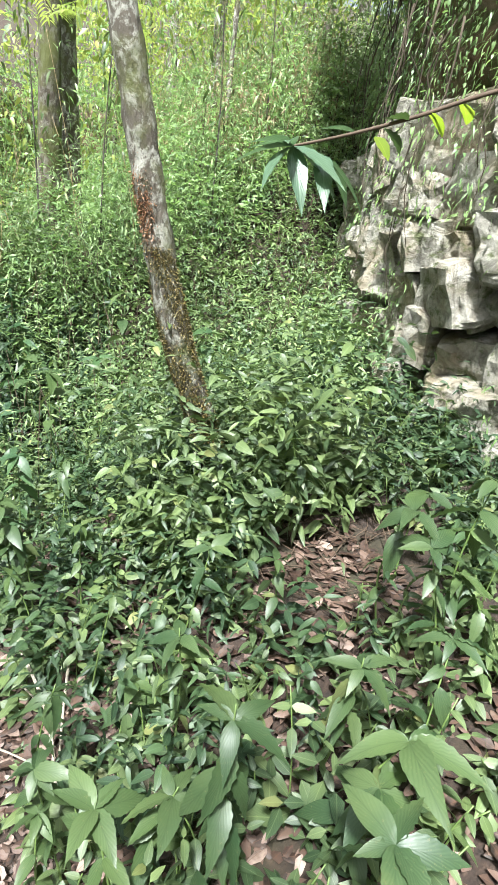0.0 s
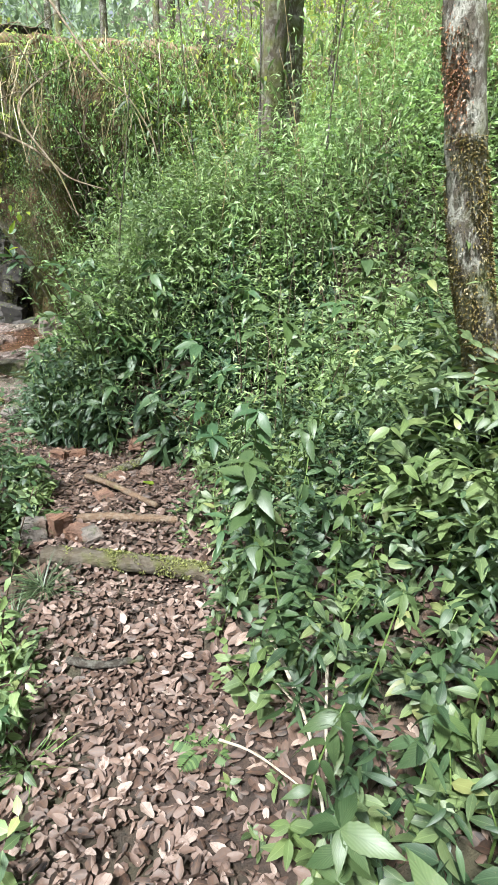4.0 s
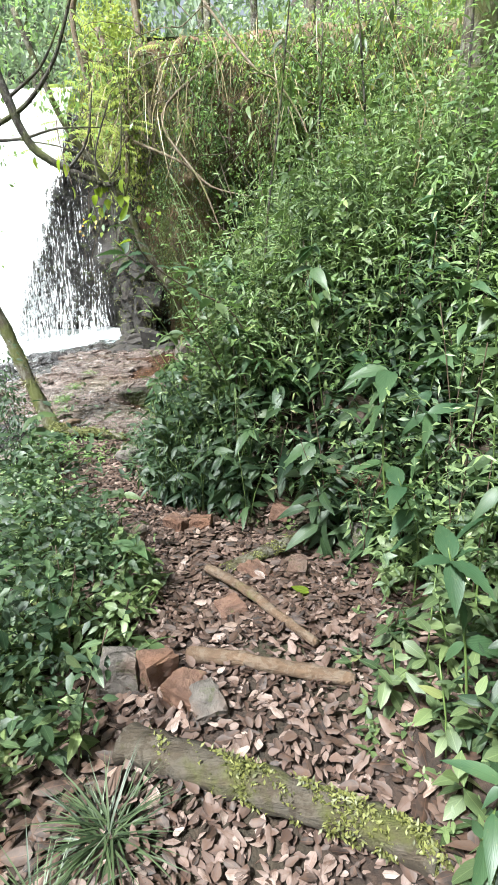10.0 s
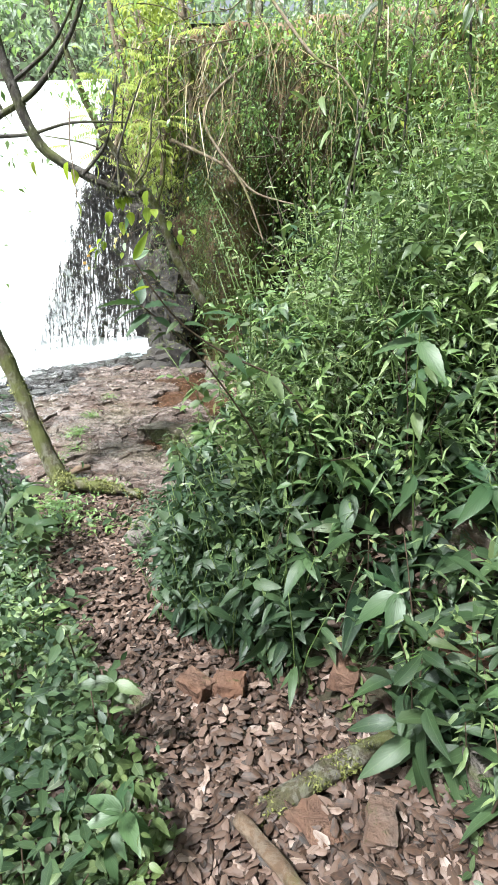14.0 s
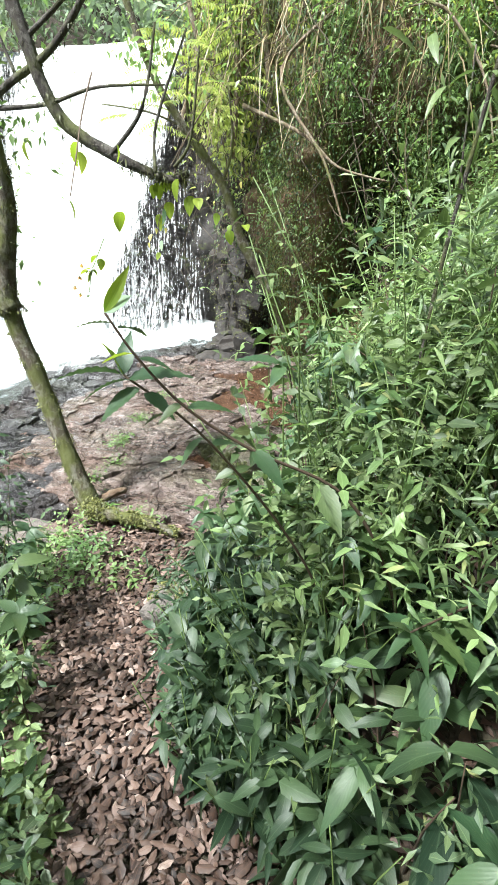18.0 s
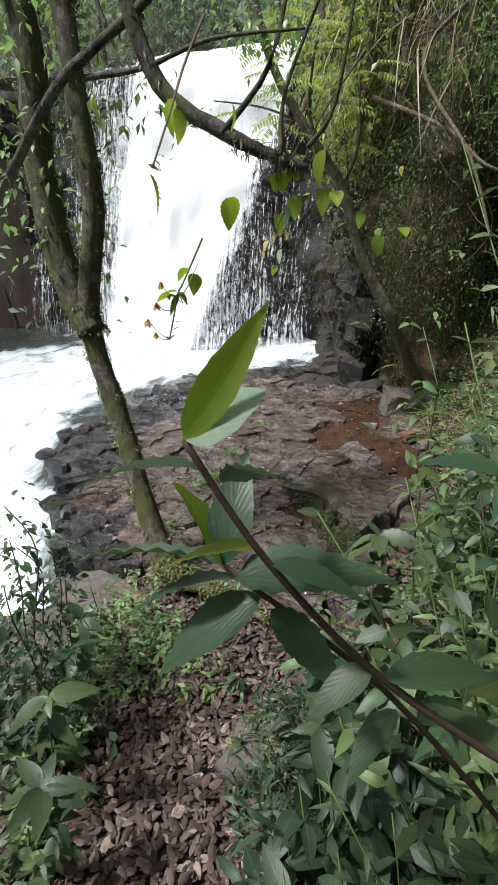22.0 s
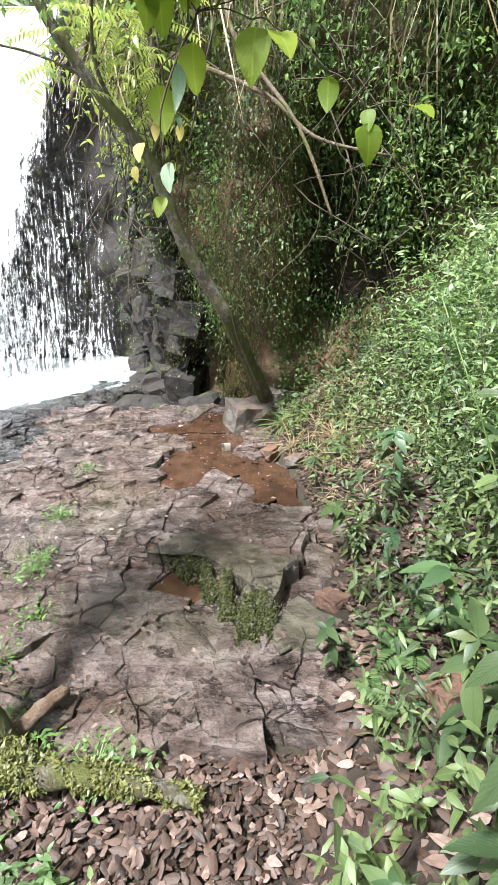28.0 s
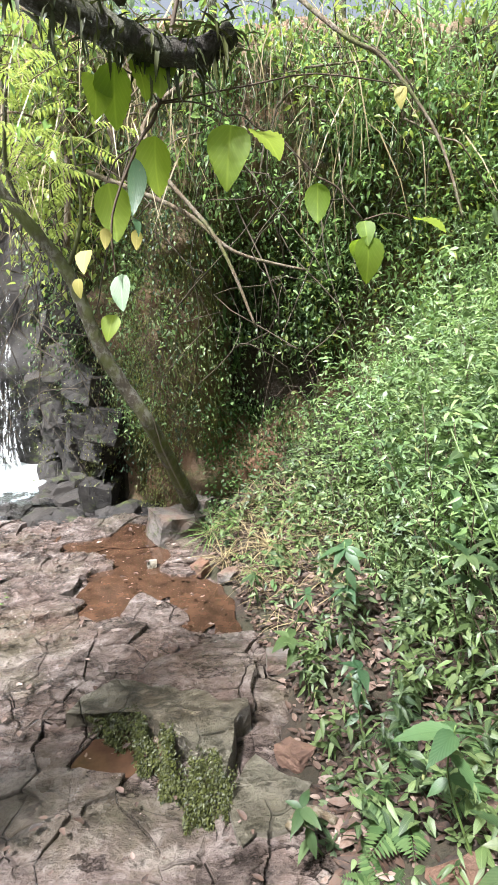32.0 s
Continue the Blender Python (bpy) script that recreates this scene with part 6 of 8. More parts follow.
    stuff("corner_moss", a, M["moss_dark"], "dark moss and tiny creepers on the wet corner")
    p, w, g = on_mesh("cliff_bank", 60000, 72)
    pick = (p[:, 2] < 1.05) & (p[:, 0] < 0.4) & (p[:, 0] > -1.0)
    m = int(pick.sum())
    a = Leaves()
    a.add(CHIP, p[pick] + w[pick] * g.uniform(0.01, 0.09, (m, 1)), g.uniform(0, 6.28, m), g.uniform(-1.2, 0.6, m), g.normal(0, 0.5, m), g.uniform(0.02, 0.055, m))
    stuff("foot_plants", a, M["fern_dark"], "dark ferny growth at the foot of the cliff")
    # corner beside the water: small dark creepers
    p, yaw, g = on_line([(-2.75, 12.1), (-2.35, 11.6), (-2.05, 10.8), (-1.85, 10.1)], 1800, 68, (0.04, 0.2), (1.3, 4.0))
    a = Leaves()
    a.add(SMALL, p, yaw + g.normal(0, 0.8, len(p)), g.uniform(-1.4, -0.2, len(p)), g.normal(0, 0.4, len(p)), g.uniform(0.03, 0.08, len(p)))
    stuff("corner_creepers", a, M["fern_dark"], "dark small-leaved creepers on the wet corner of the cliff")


dress_cliff()


# ---- woods behind ----
def woods():
    r = random.Random(71)
    spots = [(1.12, 5.55, 0.11), (1.40, 5.75, 0.09), (2.68, 5.2, 0.028), (2.2, 7.2, 0.03), (3.2, 6.6, 0.035), (3.9, 8.0, 0.05), (0.6, 10.6, 0.05), (-0.9, 11.5, 0.06), (2.0, 11.4, 0.07),
             (-2.2, 12.6, 0.05), (4.5, 11.0, 0.08), (-0.2, 14.5, 0.09), (-3.2, 18.0, 0.12), (-5.5, 24.5, 0.15), (-8.5, 25.0, 0.15), (1.5, 17.0, 0.12), (5.5, 15.0, 0.12), (-10.5, 15.5, 0.12), (-12.0, 12.0, 0.12),
             (-11.5, 19.0, 0.14), (-2.0, 22.0, 0.14), (8.0, 12.0, 0.12), (6.5, 8.0, 0.1), (5.4, 5.5, 0.07), (4.6, 6.4, 0.05), (5.5, 3.5, 0.08), (-13, 6, 0.15), (-12, 1, 0.15), (-9, -5, 0.15), (6, -5, 0.15), (0, -9, 0.15), (7, 0.5, 0.13)]
    for k, (x, y, rad) in enumerate(spots):
        z = float(ground(x, y)) - 0.05
        h = r.uniform(6.0, 9.0) if rad > 0.04 else r.uniform(3.5, 5.0)
        dx, dy = r.uniform(-0.25, 0.25), r.uniform(-0.2, 0.2)
        cx, cy, cz = x + dx * 2, y + dy * 2, z + h * 0.95
        far = math.hypot(x, y - 3) > 9
        crown = crown_cloud(cx, cy, cz, 1.6, 1.6, 1.5, 900 if far else 500, (0.14, 0.30) if far else (0.08, 0.18), SMALL, 100 + k, 24)
        limbs = []
        for j in range(3):
            ang = r.uniform(0, 6.28)
            a = (x + dx * 1.3, y + dy * 1.3, z + h * (0.6 + 0.1 * j))
            limbs.append(([a, (a[0] + math.cos(ang) * 0.5, a[1] + math.sin(ang) * 0.5, a[2] + 0.5), (a[0] + math.cos(ang) * 1.1, a[1] + math.sin(ang) * 1.1, a[2] + 0.9)], rad * 0.4, rad * 0.12))
        tree("tree", [(x, y, z), (x + dx * 0.4, y + dy * 0.4, z + h * 0.3), (x + dx, y + dy, z + h * 0.65), (cx, cy, z + h)], rad, rad * 0.5, M["bark_pale"] if k % 3 else M["bark_moss"],
             "slender pale woodland tree with a thin leafy crown" if rad < 0.06 else "tall woodland tree with a leafy crown", limbs, (crown, M["leaf_hazy"] if far and y > 10 else M["leaf_lime"] if k % 3 == 0 else M["leaf_pale"]), 10)
    # two unseen trees added beside and behind the start; their crowns shade the path
    for k, (x, y, cx, cy) in enumerate(((-3.3, 1.6, -2.5, 2.3), (-2.4, -2.2, -1.5, -1.4))):
        z = float(ground(x, y)) - 0.05
        tree("tree", [(x, y, z), (x * 0.8 + cx * 0.2, y * 0.8 + cy * 0.2, 2.2), (x * 0.5 + cx * 0.5, y * 0.5 + cy * 0.5, 4.4), (cx, cy, 6.3)], 0.13, 0.05, M["bark_moss"], "unseen mossy tree added so its leafy crown shades the path",
             [([(x * 0.5 + cx * 0.5, y * 0.5 + cy * 0.5, 4.4), (cx + 0.6, cy + 0.5, 5.4), (cx + 1.2, cy + 0.8, 6.2)], 0.05, 0.015)], (crown_cloud(cx, cy, 6.2, 2.2, (3.2, 2.2)[k], 0.9, (1000, 420)[k], (0.12, 0.22), SMALL, 160 + k, 40), M["leaf_mid"]), 10)
    # leafy thickets closing the view
    g = np.random.default_rng(72)

    def thicket(name, n, box, size, mat, label, clump=60, spread=0.7, lift=True, shape=CHIP):
        c = np.stack([g.uniform(box[0], box[1], clump), g.uniform(box[2], box[3], clump), g.uniform(box[4], box[5], clump)], -1)
        if lift:
            c[:, 2] += ground(c[:, 0], c[:, 1])
        p = c[g.integers(0, clump, n)] + g.normal(0, spread, (n, 3)) * (1, 1, 0.8)
        a = Leaves()
        a.add(shape, p, g.uniform(0, 6.28, n), g.uniform(-1.1, 0.3, n), g.normal(0, 0.5, n), g.uniform(*size, n))
        stuff(name, a, mat, label, "woods")

    thicket("woodland_thicket", 11000, (1.0, 6.5, 4.2, 10.5, 0.2, 2.4), (0.035, 0.09), M["leaf_pale"], "light green thicket under the woodland trees", 90, 0.35, shape=LANCE_S)
    # the lime thickets have sunlight painted in: brighter, yellower leaves than the rest
    thicket("woodland_thicket", 9000, (1.0, 6.5, 4.6, 10.5, 0.6, 3.0), (0.035, 0.10), M["leaf_lime"], "yellow-green leaves under the woodland trees, sunlight put into their colour", 70, 0.4, shape=OVATE_S)
    thicket("woodland_thicket", 8000, (4.6, 11.0, 12.5, 19.0, 0.3, 4.0), (0.08, 0.2), M["leaf_lime"], "green woods above the cliff, sunlight put into their leaf colour", 80, 0.7)
    thicket("woodland_thicket", 12000, (-14.0, -8.5, 6.0, 20.0, 0.3, 6.0), (0.12, 0.26), M["leaf_hazy"], "green woods on the far side of the stream, paled as if by haze", 80, 0.8)
    thicket("woodland_thicket", 20000, (-16.0, 2.0, 22.0, 36.0, 0.5, 7.0), (0.25, 0.5), M["leaf_hazy"], "distant green woods above the falls, paled as if by haze", 110, 1.4)
    thicket("woodland_thicket", 6000, (4.5, 12.0, -6.0, 9.0, 0.3, 3.5), (0.12, 0.26), M["leaf_lime"], "green woods on the slope above the start, coloured as if sunlit", 60, 0.9)
    thicket("woodland_thicket", 9000, (-12.0, 10.0, -14.0, -5.0, 0.5, 6.0), (0.2, 0.4), M["leaf_mid"], "green woods behind the start of the path", 60, 1.0)
    thicket("woodland_thicket", 6000, (-14.0, -6.0, -5.0, 6.0, 0.5, 5.0), (0.15, 0.3), M["leaf_mid"], "green woods across the lower stream", 60, 0.9)


woods()


# ---- single plants ----
def leaf_data(name, shape, mat):
    v, q, t, u = shape
    return big_mesh(name, v, q, t, u, mat)


FINE = (0.08, 0.2, 0.34, 0.5, 0.66, 0.8, 0.91)
BIG = tuple(0.06 + 0.88 * k / 13 for k in range(14))
LEAF = {
    "broad": leaf_data("leaf", leaf_shape(0.40, BIG, 0.24, 0.30, 0.016, 0.45, 0.03, 1.05), M["leaf_single"]),
    "droop": leaf_data("leaf", leaf_shape(0.37, BIG, 0.28, 0.55, 0.018, 0.45, 0.03, 1.1), M["leaf_single"]),
    "lance": leaf_data("leaf", leaf_shape(0.30, BIG, 0.25, 0.42, 0.006, 0.45, 0.02, 1.15), M["leaf_single_deep"]),
    "deep": leaf_data("leaf", leaf_shape(0.38, BIG, 0.24, 0.34, 0.014, 0.45, 0.02, 1.05), M["leaf_single_deep"]),
    "heart": leaf_data("leaf", leaf_shape(0.70, tuple(0.04 + 0.92 * k / 14 for k in range(15)), 0.22, 0.30, 0.014, 0.45, 0.02), M["leaf_single_lime"]),
    "grey": leaf_data("leaf", leaf_shape(0.27, BIG, 0.25, 0.28, 0.004, 0.45, 0.01, 1.05), M["leaf_grey"]),
    "pale": leaf_data("leaf", leaf_shape(0.72, FINE, 0.15, 0.15, 0.008), M["leaf_silver"]),
    "yellow": leaf_data("leaf", leaf_shape(0.62, FINE, 0.3, 0.3, 0.012), M["leaf_straw"]),
    "spear": leaf_data("leaf", leaf_shape(0.26, BIG, 0.55, -0.10, 0.006, 0.45, 0.03, 1.0), M["leaf_single_lime"]),
    "lime": leaf_data("leaf", leaf_shape(0.58, FINE, 0.18, 0.22, 0.008), M["leaf_single_lime"]),
}


def leaf_at(parent, kind, at, yaw, pitch, roll, size, base=(0, 0, 0)):
    m = Matrix([list(row) for row in turns(np.array([yaw]), np.array([pitch]), np.array([roll]))[0]]).to_4x4()
    ob = put_in("leaf", LEAF[kind], parent)
    ob.matrix_basis = Matrix.Translation(Vector(at) - Vector(base)) @ m @ Matrix.Diagonal((size, size, size, 1))
    return ob


def shrub(x, y, height, nodes, size, kind, label, seed, lean=(0, 0), group="leafy plants beside the path", z=None, top=5, stem=0.004):
    """A single-stemmed plant: leaf pairs up the stem and a whorl at its tip."""
    r = random.Random(seed)
    z = float(ground(x, y)) if z is None else z
    ob = empty("leafy_plant", x, y, z - 0.01, label, "plant", group)
    tip = Vector((lean[0], lean[1], height))
    mid = tip * 0.5 + Vector((r.uniform(-0.04, 0.04), r.uniform(-0.04, 0.04), 0.03))
    line = smooth_line([(0, 0, 0), mid, tip], 5)
    t = Tubes()
    t.add([(0, 0, 0), mid, tip], stem, stem * 0.45, 6, 5)
    put_in("stem", t.mesh("stem", M["stem_green"]), ob)
    turn = r.uniform(0, 6.28)
    for k in range(nodes):
        f = 0.3 + 0.7 * (k + 1) / nodes
        p = line[min(len(line) - 1, int(f * (len(line) - 1)))]
        turn += 1.57 + r.uniform(-0.25, 0.25)
        last = k == nodes - 1
        many = top + r.choice((0, 1, 2)) if last else r.choice((2, 2, 3))
        for j in range(many):
            yaw = turn + j * (6.283 / many) + r.uniform(-0.45, 0.45)
            pitch = r.uniform(-0.75, 0.25) + (0.2 if last else -0.1)
            s = size * r.uniform(0.5, 1.15) * (0.75 + 0.3 * f)
            leaf_at(ob, kind, p, yaw, pitch, r.uniform(-0.6, 0.6), s)
    return ob


def single_plants():
    r = random.Random(81)
    pale = "bright green broad-leaved plant standing in the undergrowth"
    for k, (x, y, h, s) in enumerate(((0.51, 0.68, 0.60, 0.20), (0.33, 0.82, 0.45, 0.15), (0.50, 1.01, 0.48, 0.14), (0.72, 0.55, 0.42, 0.20), (0.28, 0.75, 0.46, 0.15), (0.20, 0.95, 0.44, 0.12), (0.93, 0.55, 0.42, 0.17), (0.79, 0.42, 0.30, 0.16), (1.22, 0.75, 0.62, 0.18), (1.32, 0.68, 0.30, 0.13), (0.89, 1.68, 0.42, 0.13), (1.09, 1.5, 0.36, 0.12), (0.56, 2.23, 0.40, 0.12), (0.38, 1.11, 0.30, 0.13), (0.64, 1.33, 0.5, 0.11), (1.16, 0.93, 0.52, 0.17), (1.10, 0.66, 0.5, 0.16), (0.62, 0.42, 0.5, 0.16),
                                     (0.39, 1.44, 0.45, 0.11), (1.26, 1.56, 0.5, 0.12), (0.30, 0.55, 0.38, 0.14), (0.82, 0.75, 0.45, 0.15), (0.85, 1.15, 0.42, 0.12), (0.14, 0.95, 0.35, 0.11), (0.20, 1.25, 0.45, 0.11),
                                     (0.95, 1.6, 0.4, 0.11), (0.45, 1.75, 0.5, 0.12), (0.72, 1.85, 0.45, 0.10), (0.25, 1.72, 0.42, 0.11), (0.18, 2.05, 0.5, 0.12), (0.42, 2.2, 0.55, 0.12), (1.45, 1.15, 0.4, 0.13))):
        shrub(x, y, h, r.choice((4, 5, 5, 6)), s * 0.76, "broad" if k % 3 else "droop", pale, 200 + k, (r.uniform(-0.1, 0.1), r.uniform(-0.1, 0.1)))
    deep = "deep green plant with long pointed leaves beside the path"
    for k, (x, y, h, s) in enumerate(((0.26, 2.6, 0.5, 0.13), (0.38, 2.9, 0.55, 0.14), (0.3, 3.2, 0.5, 0.13), (0.48, 3.4, 0.55, 0.14), (0.08, 3.98, 0.3, 0.15), (-0.32, 4.2, 0.42, 0.14), (-0.12, 4.25, 0.45, 0.15), (0.33, 4.05, 0.42, 0.16),
                                     (0.55, 3.85, 0.5, 0.15), (0.2, 2.35, 0.32, 0.10), (-0.5, 4.55, 0.4, 0.13), (-0.35, 4.65, 0.5, 0.13), (0.1, 4.5, 0.55, 0.13), (0.7, 4.1, 0.5, 0.14), (-0.62, 4.85, 0.4, 0.12), (-0.72, 5.1, 0.4, 0.11))):
        shrub(x, y, h, r.choice((3, 4, 5)), s, "lance" if k % 2 else "deep", deep, 300 + k, (r.uniform(-0.12, 0.06), r.uniform(-0.1, 0.06)))
    r2 = random.Random(85)
    for k in range(34):
        y = r2.uniform(2.4, 5.6)
        x = float(lerp_table(PATH_X, y) + lerp_table(PATH_W, y)) + r2.uniform(0.25, 1.9)
        if x < 2.4 and float(slab_mask(x, y)) < 0.05:
            shrub(x, y, r2.uniform(0.55, 1.0), r2.choice((4, 5, 6)), r2.uniform(0.09, 0.14), r2.choice(("broad", "deep", "lance")), "broad-leaved plant standing out of the hillside shrubs", 600 + k, (r2.uniform(-0.12, 0.05), r2.uniform(-0.1, 0.05)), "leafy plants on the hillside")
    low = "low green plant growing at the edge of the leaf litter"
    for k, (x, y, h, s) in enumerate(((-0.75, 3.35, 0.3, 0.09), (-0.85, 3.7, 0.35, 0.09), (-0.95, 3.1, 0.4, 0.09), (-0.7, 2.2, 0.25, 0.08), (-0.62, 1.7, 0.22, 0.07), (-0.6, 3.05, 0.12, 0.07), (-1.25, 3.9, 0.35, 0.10), (-1.5, 4.35, 0.4, 0.10),
                                     (-0.62, 5.45, 0.4, 0.12), (-0.72, 5.75, 0.5, 0.13), (-0.55, 6.05, 0.45, 0.12), (-0.85, 6.35, 0.25, 0.09), (-0.62, 6.6, 0.3, 0.10), (-0.72, 7.0, 0.3, 0.10), (-0.7, 7.4, 0.3, 0.09), (-0.85, 7.9, 0.28, 0.09), (-0.45, 7.2, 0.5, 0.11),
                                     (-0.3, 6.5, 0.6, 0.12), (-0.15, 6.95, 0.7, 0.12), (-0.2, 7.5, 0.7, 0.11), (-0.95, 5.5, 0.16, 0.07), (-1.3, 5.35, 0.12, 0.06), (-0.3, 5.6, 0.7, 0.13), (-0.1, 6.1, 0.8, 0.13))):
        shrub(x, y, h, r.choice((3, 4, 5)), s, "broad" if k % 2 else "deep", low, 400 + k, (r.uniform(-0.1, 0.1), r.uniform(-0.1, 0.1)))


single_plants()


def sprig(name, line, r0, r1, leaves, mat, label, category="branch", stem="stem"):
    """A twig along a line with single leaves: (kind, place, yaw, pitch, roll, size)."""
    base = Vector(line[0])
    ob = empty(name, *base, label, category)
    t = Tubes()
    t.add([Vector(p) - base for p in line], r0, r1, 7, 6)
    put_in(stem, t.mesh(stem, mat), ob)
    for kind, at, yaw, pitch, roll, size in leaves:
        leaf_at(ob, kind, at, yaw, pitch, roll, size, base)
    return ob


def special_twigs():
    # tall shoot beside the bend, bowed over the path
    sprig("tall_shoot", [(-0.15, 4.55, 0.45), (-0.22, 4.42, 0.9), (-0.35, 4.37, 1.2), (-0.56, 4.31, 1.33), (-0.69, 4.27, 1.43), (-0.77, 4.23, 1.54), (-0.82, 4.21, 1.63)], 0.005, 0.0022,
          [("spear", (-0.82, 4.21, 1.63), -0.75, 0.95, 1.1, 0.098), ("pale", (-0.82, 4.21, 1.63), -0.9, 0.6, 0.4, 0.06), ("broad", (-0.81, 4.215, 1.61), 1.9, 0.15, 0.2, 0.075), ("broad", (-0.80, 4.22, 1.60), -0.3, -0.1, 0.0, 0.085),
           ("lime", (-0.78, 4.23, 1.55), 1.8, -0.1, 0.3, 0.065), ("lance", (-0.77, 4.23, 1.54), -1.4, 0.0, 0.2, 0.07), ("broad", (-0.70, 4.27, 1.44), 2.4, -0.3, -0.2, 0.065), ("lance", (-0.69, 4.27, 1.43), -1.0, 0.1, 0.3, 0.11),
           ("broad", (-0.58, 4.31, 1.34), 1.0, 0.2, 0.2, 0.09), ("deep", (-0.56, 4.31, 1.33), -2.2, -0.3, 0.2, 0.11), ("deep", (-0.45, 4.34, 1.27), 0.5, -0.2, 0.2, 0.14), ("broad", (-0.42, 4.34, 1.25), -2.6, -0.3, 0.2, 0.13),
           ("deep", (-0.33, 4.37, 1.17), 1.6, -0.4, 0.0, 0.15), ("broad", (-0.30, 4.38, 1.10), -1.5, -0.2, 0.2, 0.14), ("deep", (-0.25, 4.40, 0.98), 2.6, -0.3, 0.1, 0.14)], M["stem_brown"],
          "tall leafy shoot bowing over the path, its tip leaf lime green", "plant")
    r = random.Random(91)
    for k, (x, y, tipx, tipy, tz) in enumerate(((-0.1, 4.6, -0.35, 4.3, 1.15), (0.05, 4.5, -0.2, 4.2, 1.0), (-0.3, 4.8, -0.62, 4.62, 1.05), (0.0, 4.9, -0.4, 4.86, 1.45), (0.15, 5.1, -0.35, 5.2, 1.75), (0.3, 4.5, 0.1, 4.3, 1.3),
                                                 (-0.2, 5.3, -0.55, 5.3, 1.2), (0.4, 4.9, 0.05, 4.8, 1.7), (0.5, 5.4, 0.1, 5.4, 2.0), (-0.45, 5.0, -0.75, 4.9, 0.85))):
        z = float(ground(x, y))
        line = [(x, y, z - 0.02), (x * 0.75 + tipx * 0.25, y * 0.75 + tipy * 0.25, z * 0.45 + tz * 0.55), (tipx, tipy, tz)]
        pts = smooth_line(line, 8)
        leaves = []
        for j in range(7, 17):
            for side in (0, 1):
                leaves.append((r.choice(("deep", "broad", "lance")), tuple(pts[j]), j * 1.4 + side * 3.1 + r.uniform(-0.3, 0.3), r.uniform(-0.6, 0.1), r.uniform(-0.4, 0.4), r.uniform(0.07, 0.12)))
        leaves.append(("broad", tuple(pts[-1]), r.uniform(0, 6), 0.8, 0, 0.06))
        sprig("tall_shoot", line, 0.006, 0.002, leaves, M["stem_brown"], "tall leafy shoot of the shrub at the bend", "plant")
    sprig("tall_shoot", [(-0.30, 4.62, 0.4), (-0.45, 4.45, 0.95), (-0.66, 4.34, 1.32), (-0.83, 4.28, 1.49)], 0.004, 0.0025,
          [("deep", (-0.83, 4.28, 1.49), 0.0, 1.15, 0.2, 0.10), ("deep", (-0.83, 4.28, 1.49), 1.75, 0.25, 0.5, 0.13), ("deep", (-0.82, 4.28, 1.48), 1.9, -0.1, 0.3, 0.10), ("lime", (-0.83, 4.28, 1.49), 1.2, 1.1, 0.6, 0.08), ("deep", (-0.82, 4.28, 1.48), -1.3, 0.3, 0.3, 0.13),
           ("deep", (-0.80, 4.29, 1.46), 2.3, -0.35, -0.3, 0.11), ("deep", (-0.79, 4.29, 1.45), -2.0, -0.2, 0.2, 0.09), ("broad", (-0.74, 4.31, 1.40), 1.3, -0.2, 0.2, 0.08), ("deep", (-0.68, 4.33, 1.34), 2.6, -0.3, 0.2, 0.08), ("deep", (-0.66, 4.34, 1.32), -0.6, 0.0, 0.2, 0.08)], M["stem_brown"],
          "leafy shoot with broad dark leaves reaching over the path", "plant")
    # twig with yellow-green hanging leaves above the shelf
    hung = [((-1.313, 1.914), "heart", 0.085, -1.1), ((-1.295, 1.809), "deep", 0.085, -1.4), ((-1.269, 1.836), "heart", 0.085, -1.3), ((-1.170, 1.860), "heart", 0.10, -1.15), ((-1.138, 1.850), "heart", 0.08, -0.5), ((-1.055, 1.790), "heart", 0.062, -1.35),
            ((-0.989, 1.720), "heart", 0.075, -1.4), ((-1.00, 1.716), "heart", 0.055, -0.6), ((-0.990, 1.741), "heart", 0.045, -0.9), ((-0.92, 1.742), "heart", 0.065, -0.2), ((-1.332, 1.785), "heart", 0.085, -1.25), ((-1.363, 1.700), "yellow", 0.045, -0.7),
            ((-1.322, 1.673), "pale", 0.06, -1.3), ((-1.336, 1.620), "heart", 0.045, -0.9), ((-1.300, 1.738), "deep", 0.035, -0.7), ((-0.938, 1.915), "yellow", 0.035, -1.2), ((-1.338, 1.726), "yellow", 0.03, -1.1), ((-1.300, 1.728), "yellow", 0.03, -1.2), ((-1.375, 1.665), "yellow", 0.03, -1.3),
            ((-1.255, 1.955), "heart", 0.09, -1.2), ((-1.29, 1.925), "heart", 0.07, -0.9), ((-1.34, 1.905), "heart", 0.07, -1.0)]
    sprig("hanging_twig", [(-1.12, 5.95, 2.25), (-1.22, 5.82, 2.05), (-1.262, 5.78, 1.88), (-1.29, 5.77, 1.83), (-1.328, 5.77, 1.745), (-1.329, 5.77, 1.67)], 0.0035, 0.0011,
          [(k, (x, 5.77 + r.uniform(-0.015, 0.015), z), r.choice((0.0, 3.14)) + r.uniform(-0.6, 0.6), p, r.uniform(-0.35, 0.35), s * 0.82) for (x, z), k, s, p in hung], M["stem_brown"], "thin twig with hanging yellow-green leaves above the shelf", "branch")
    t = Tubes()
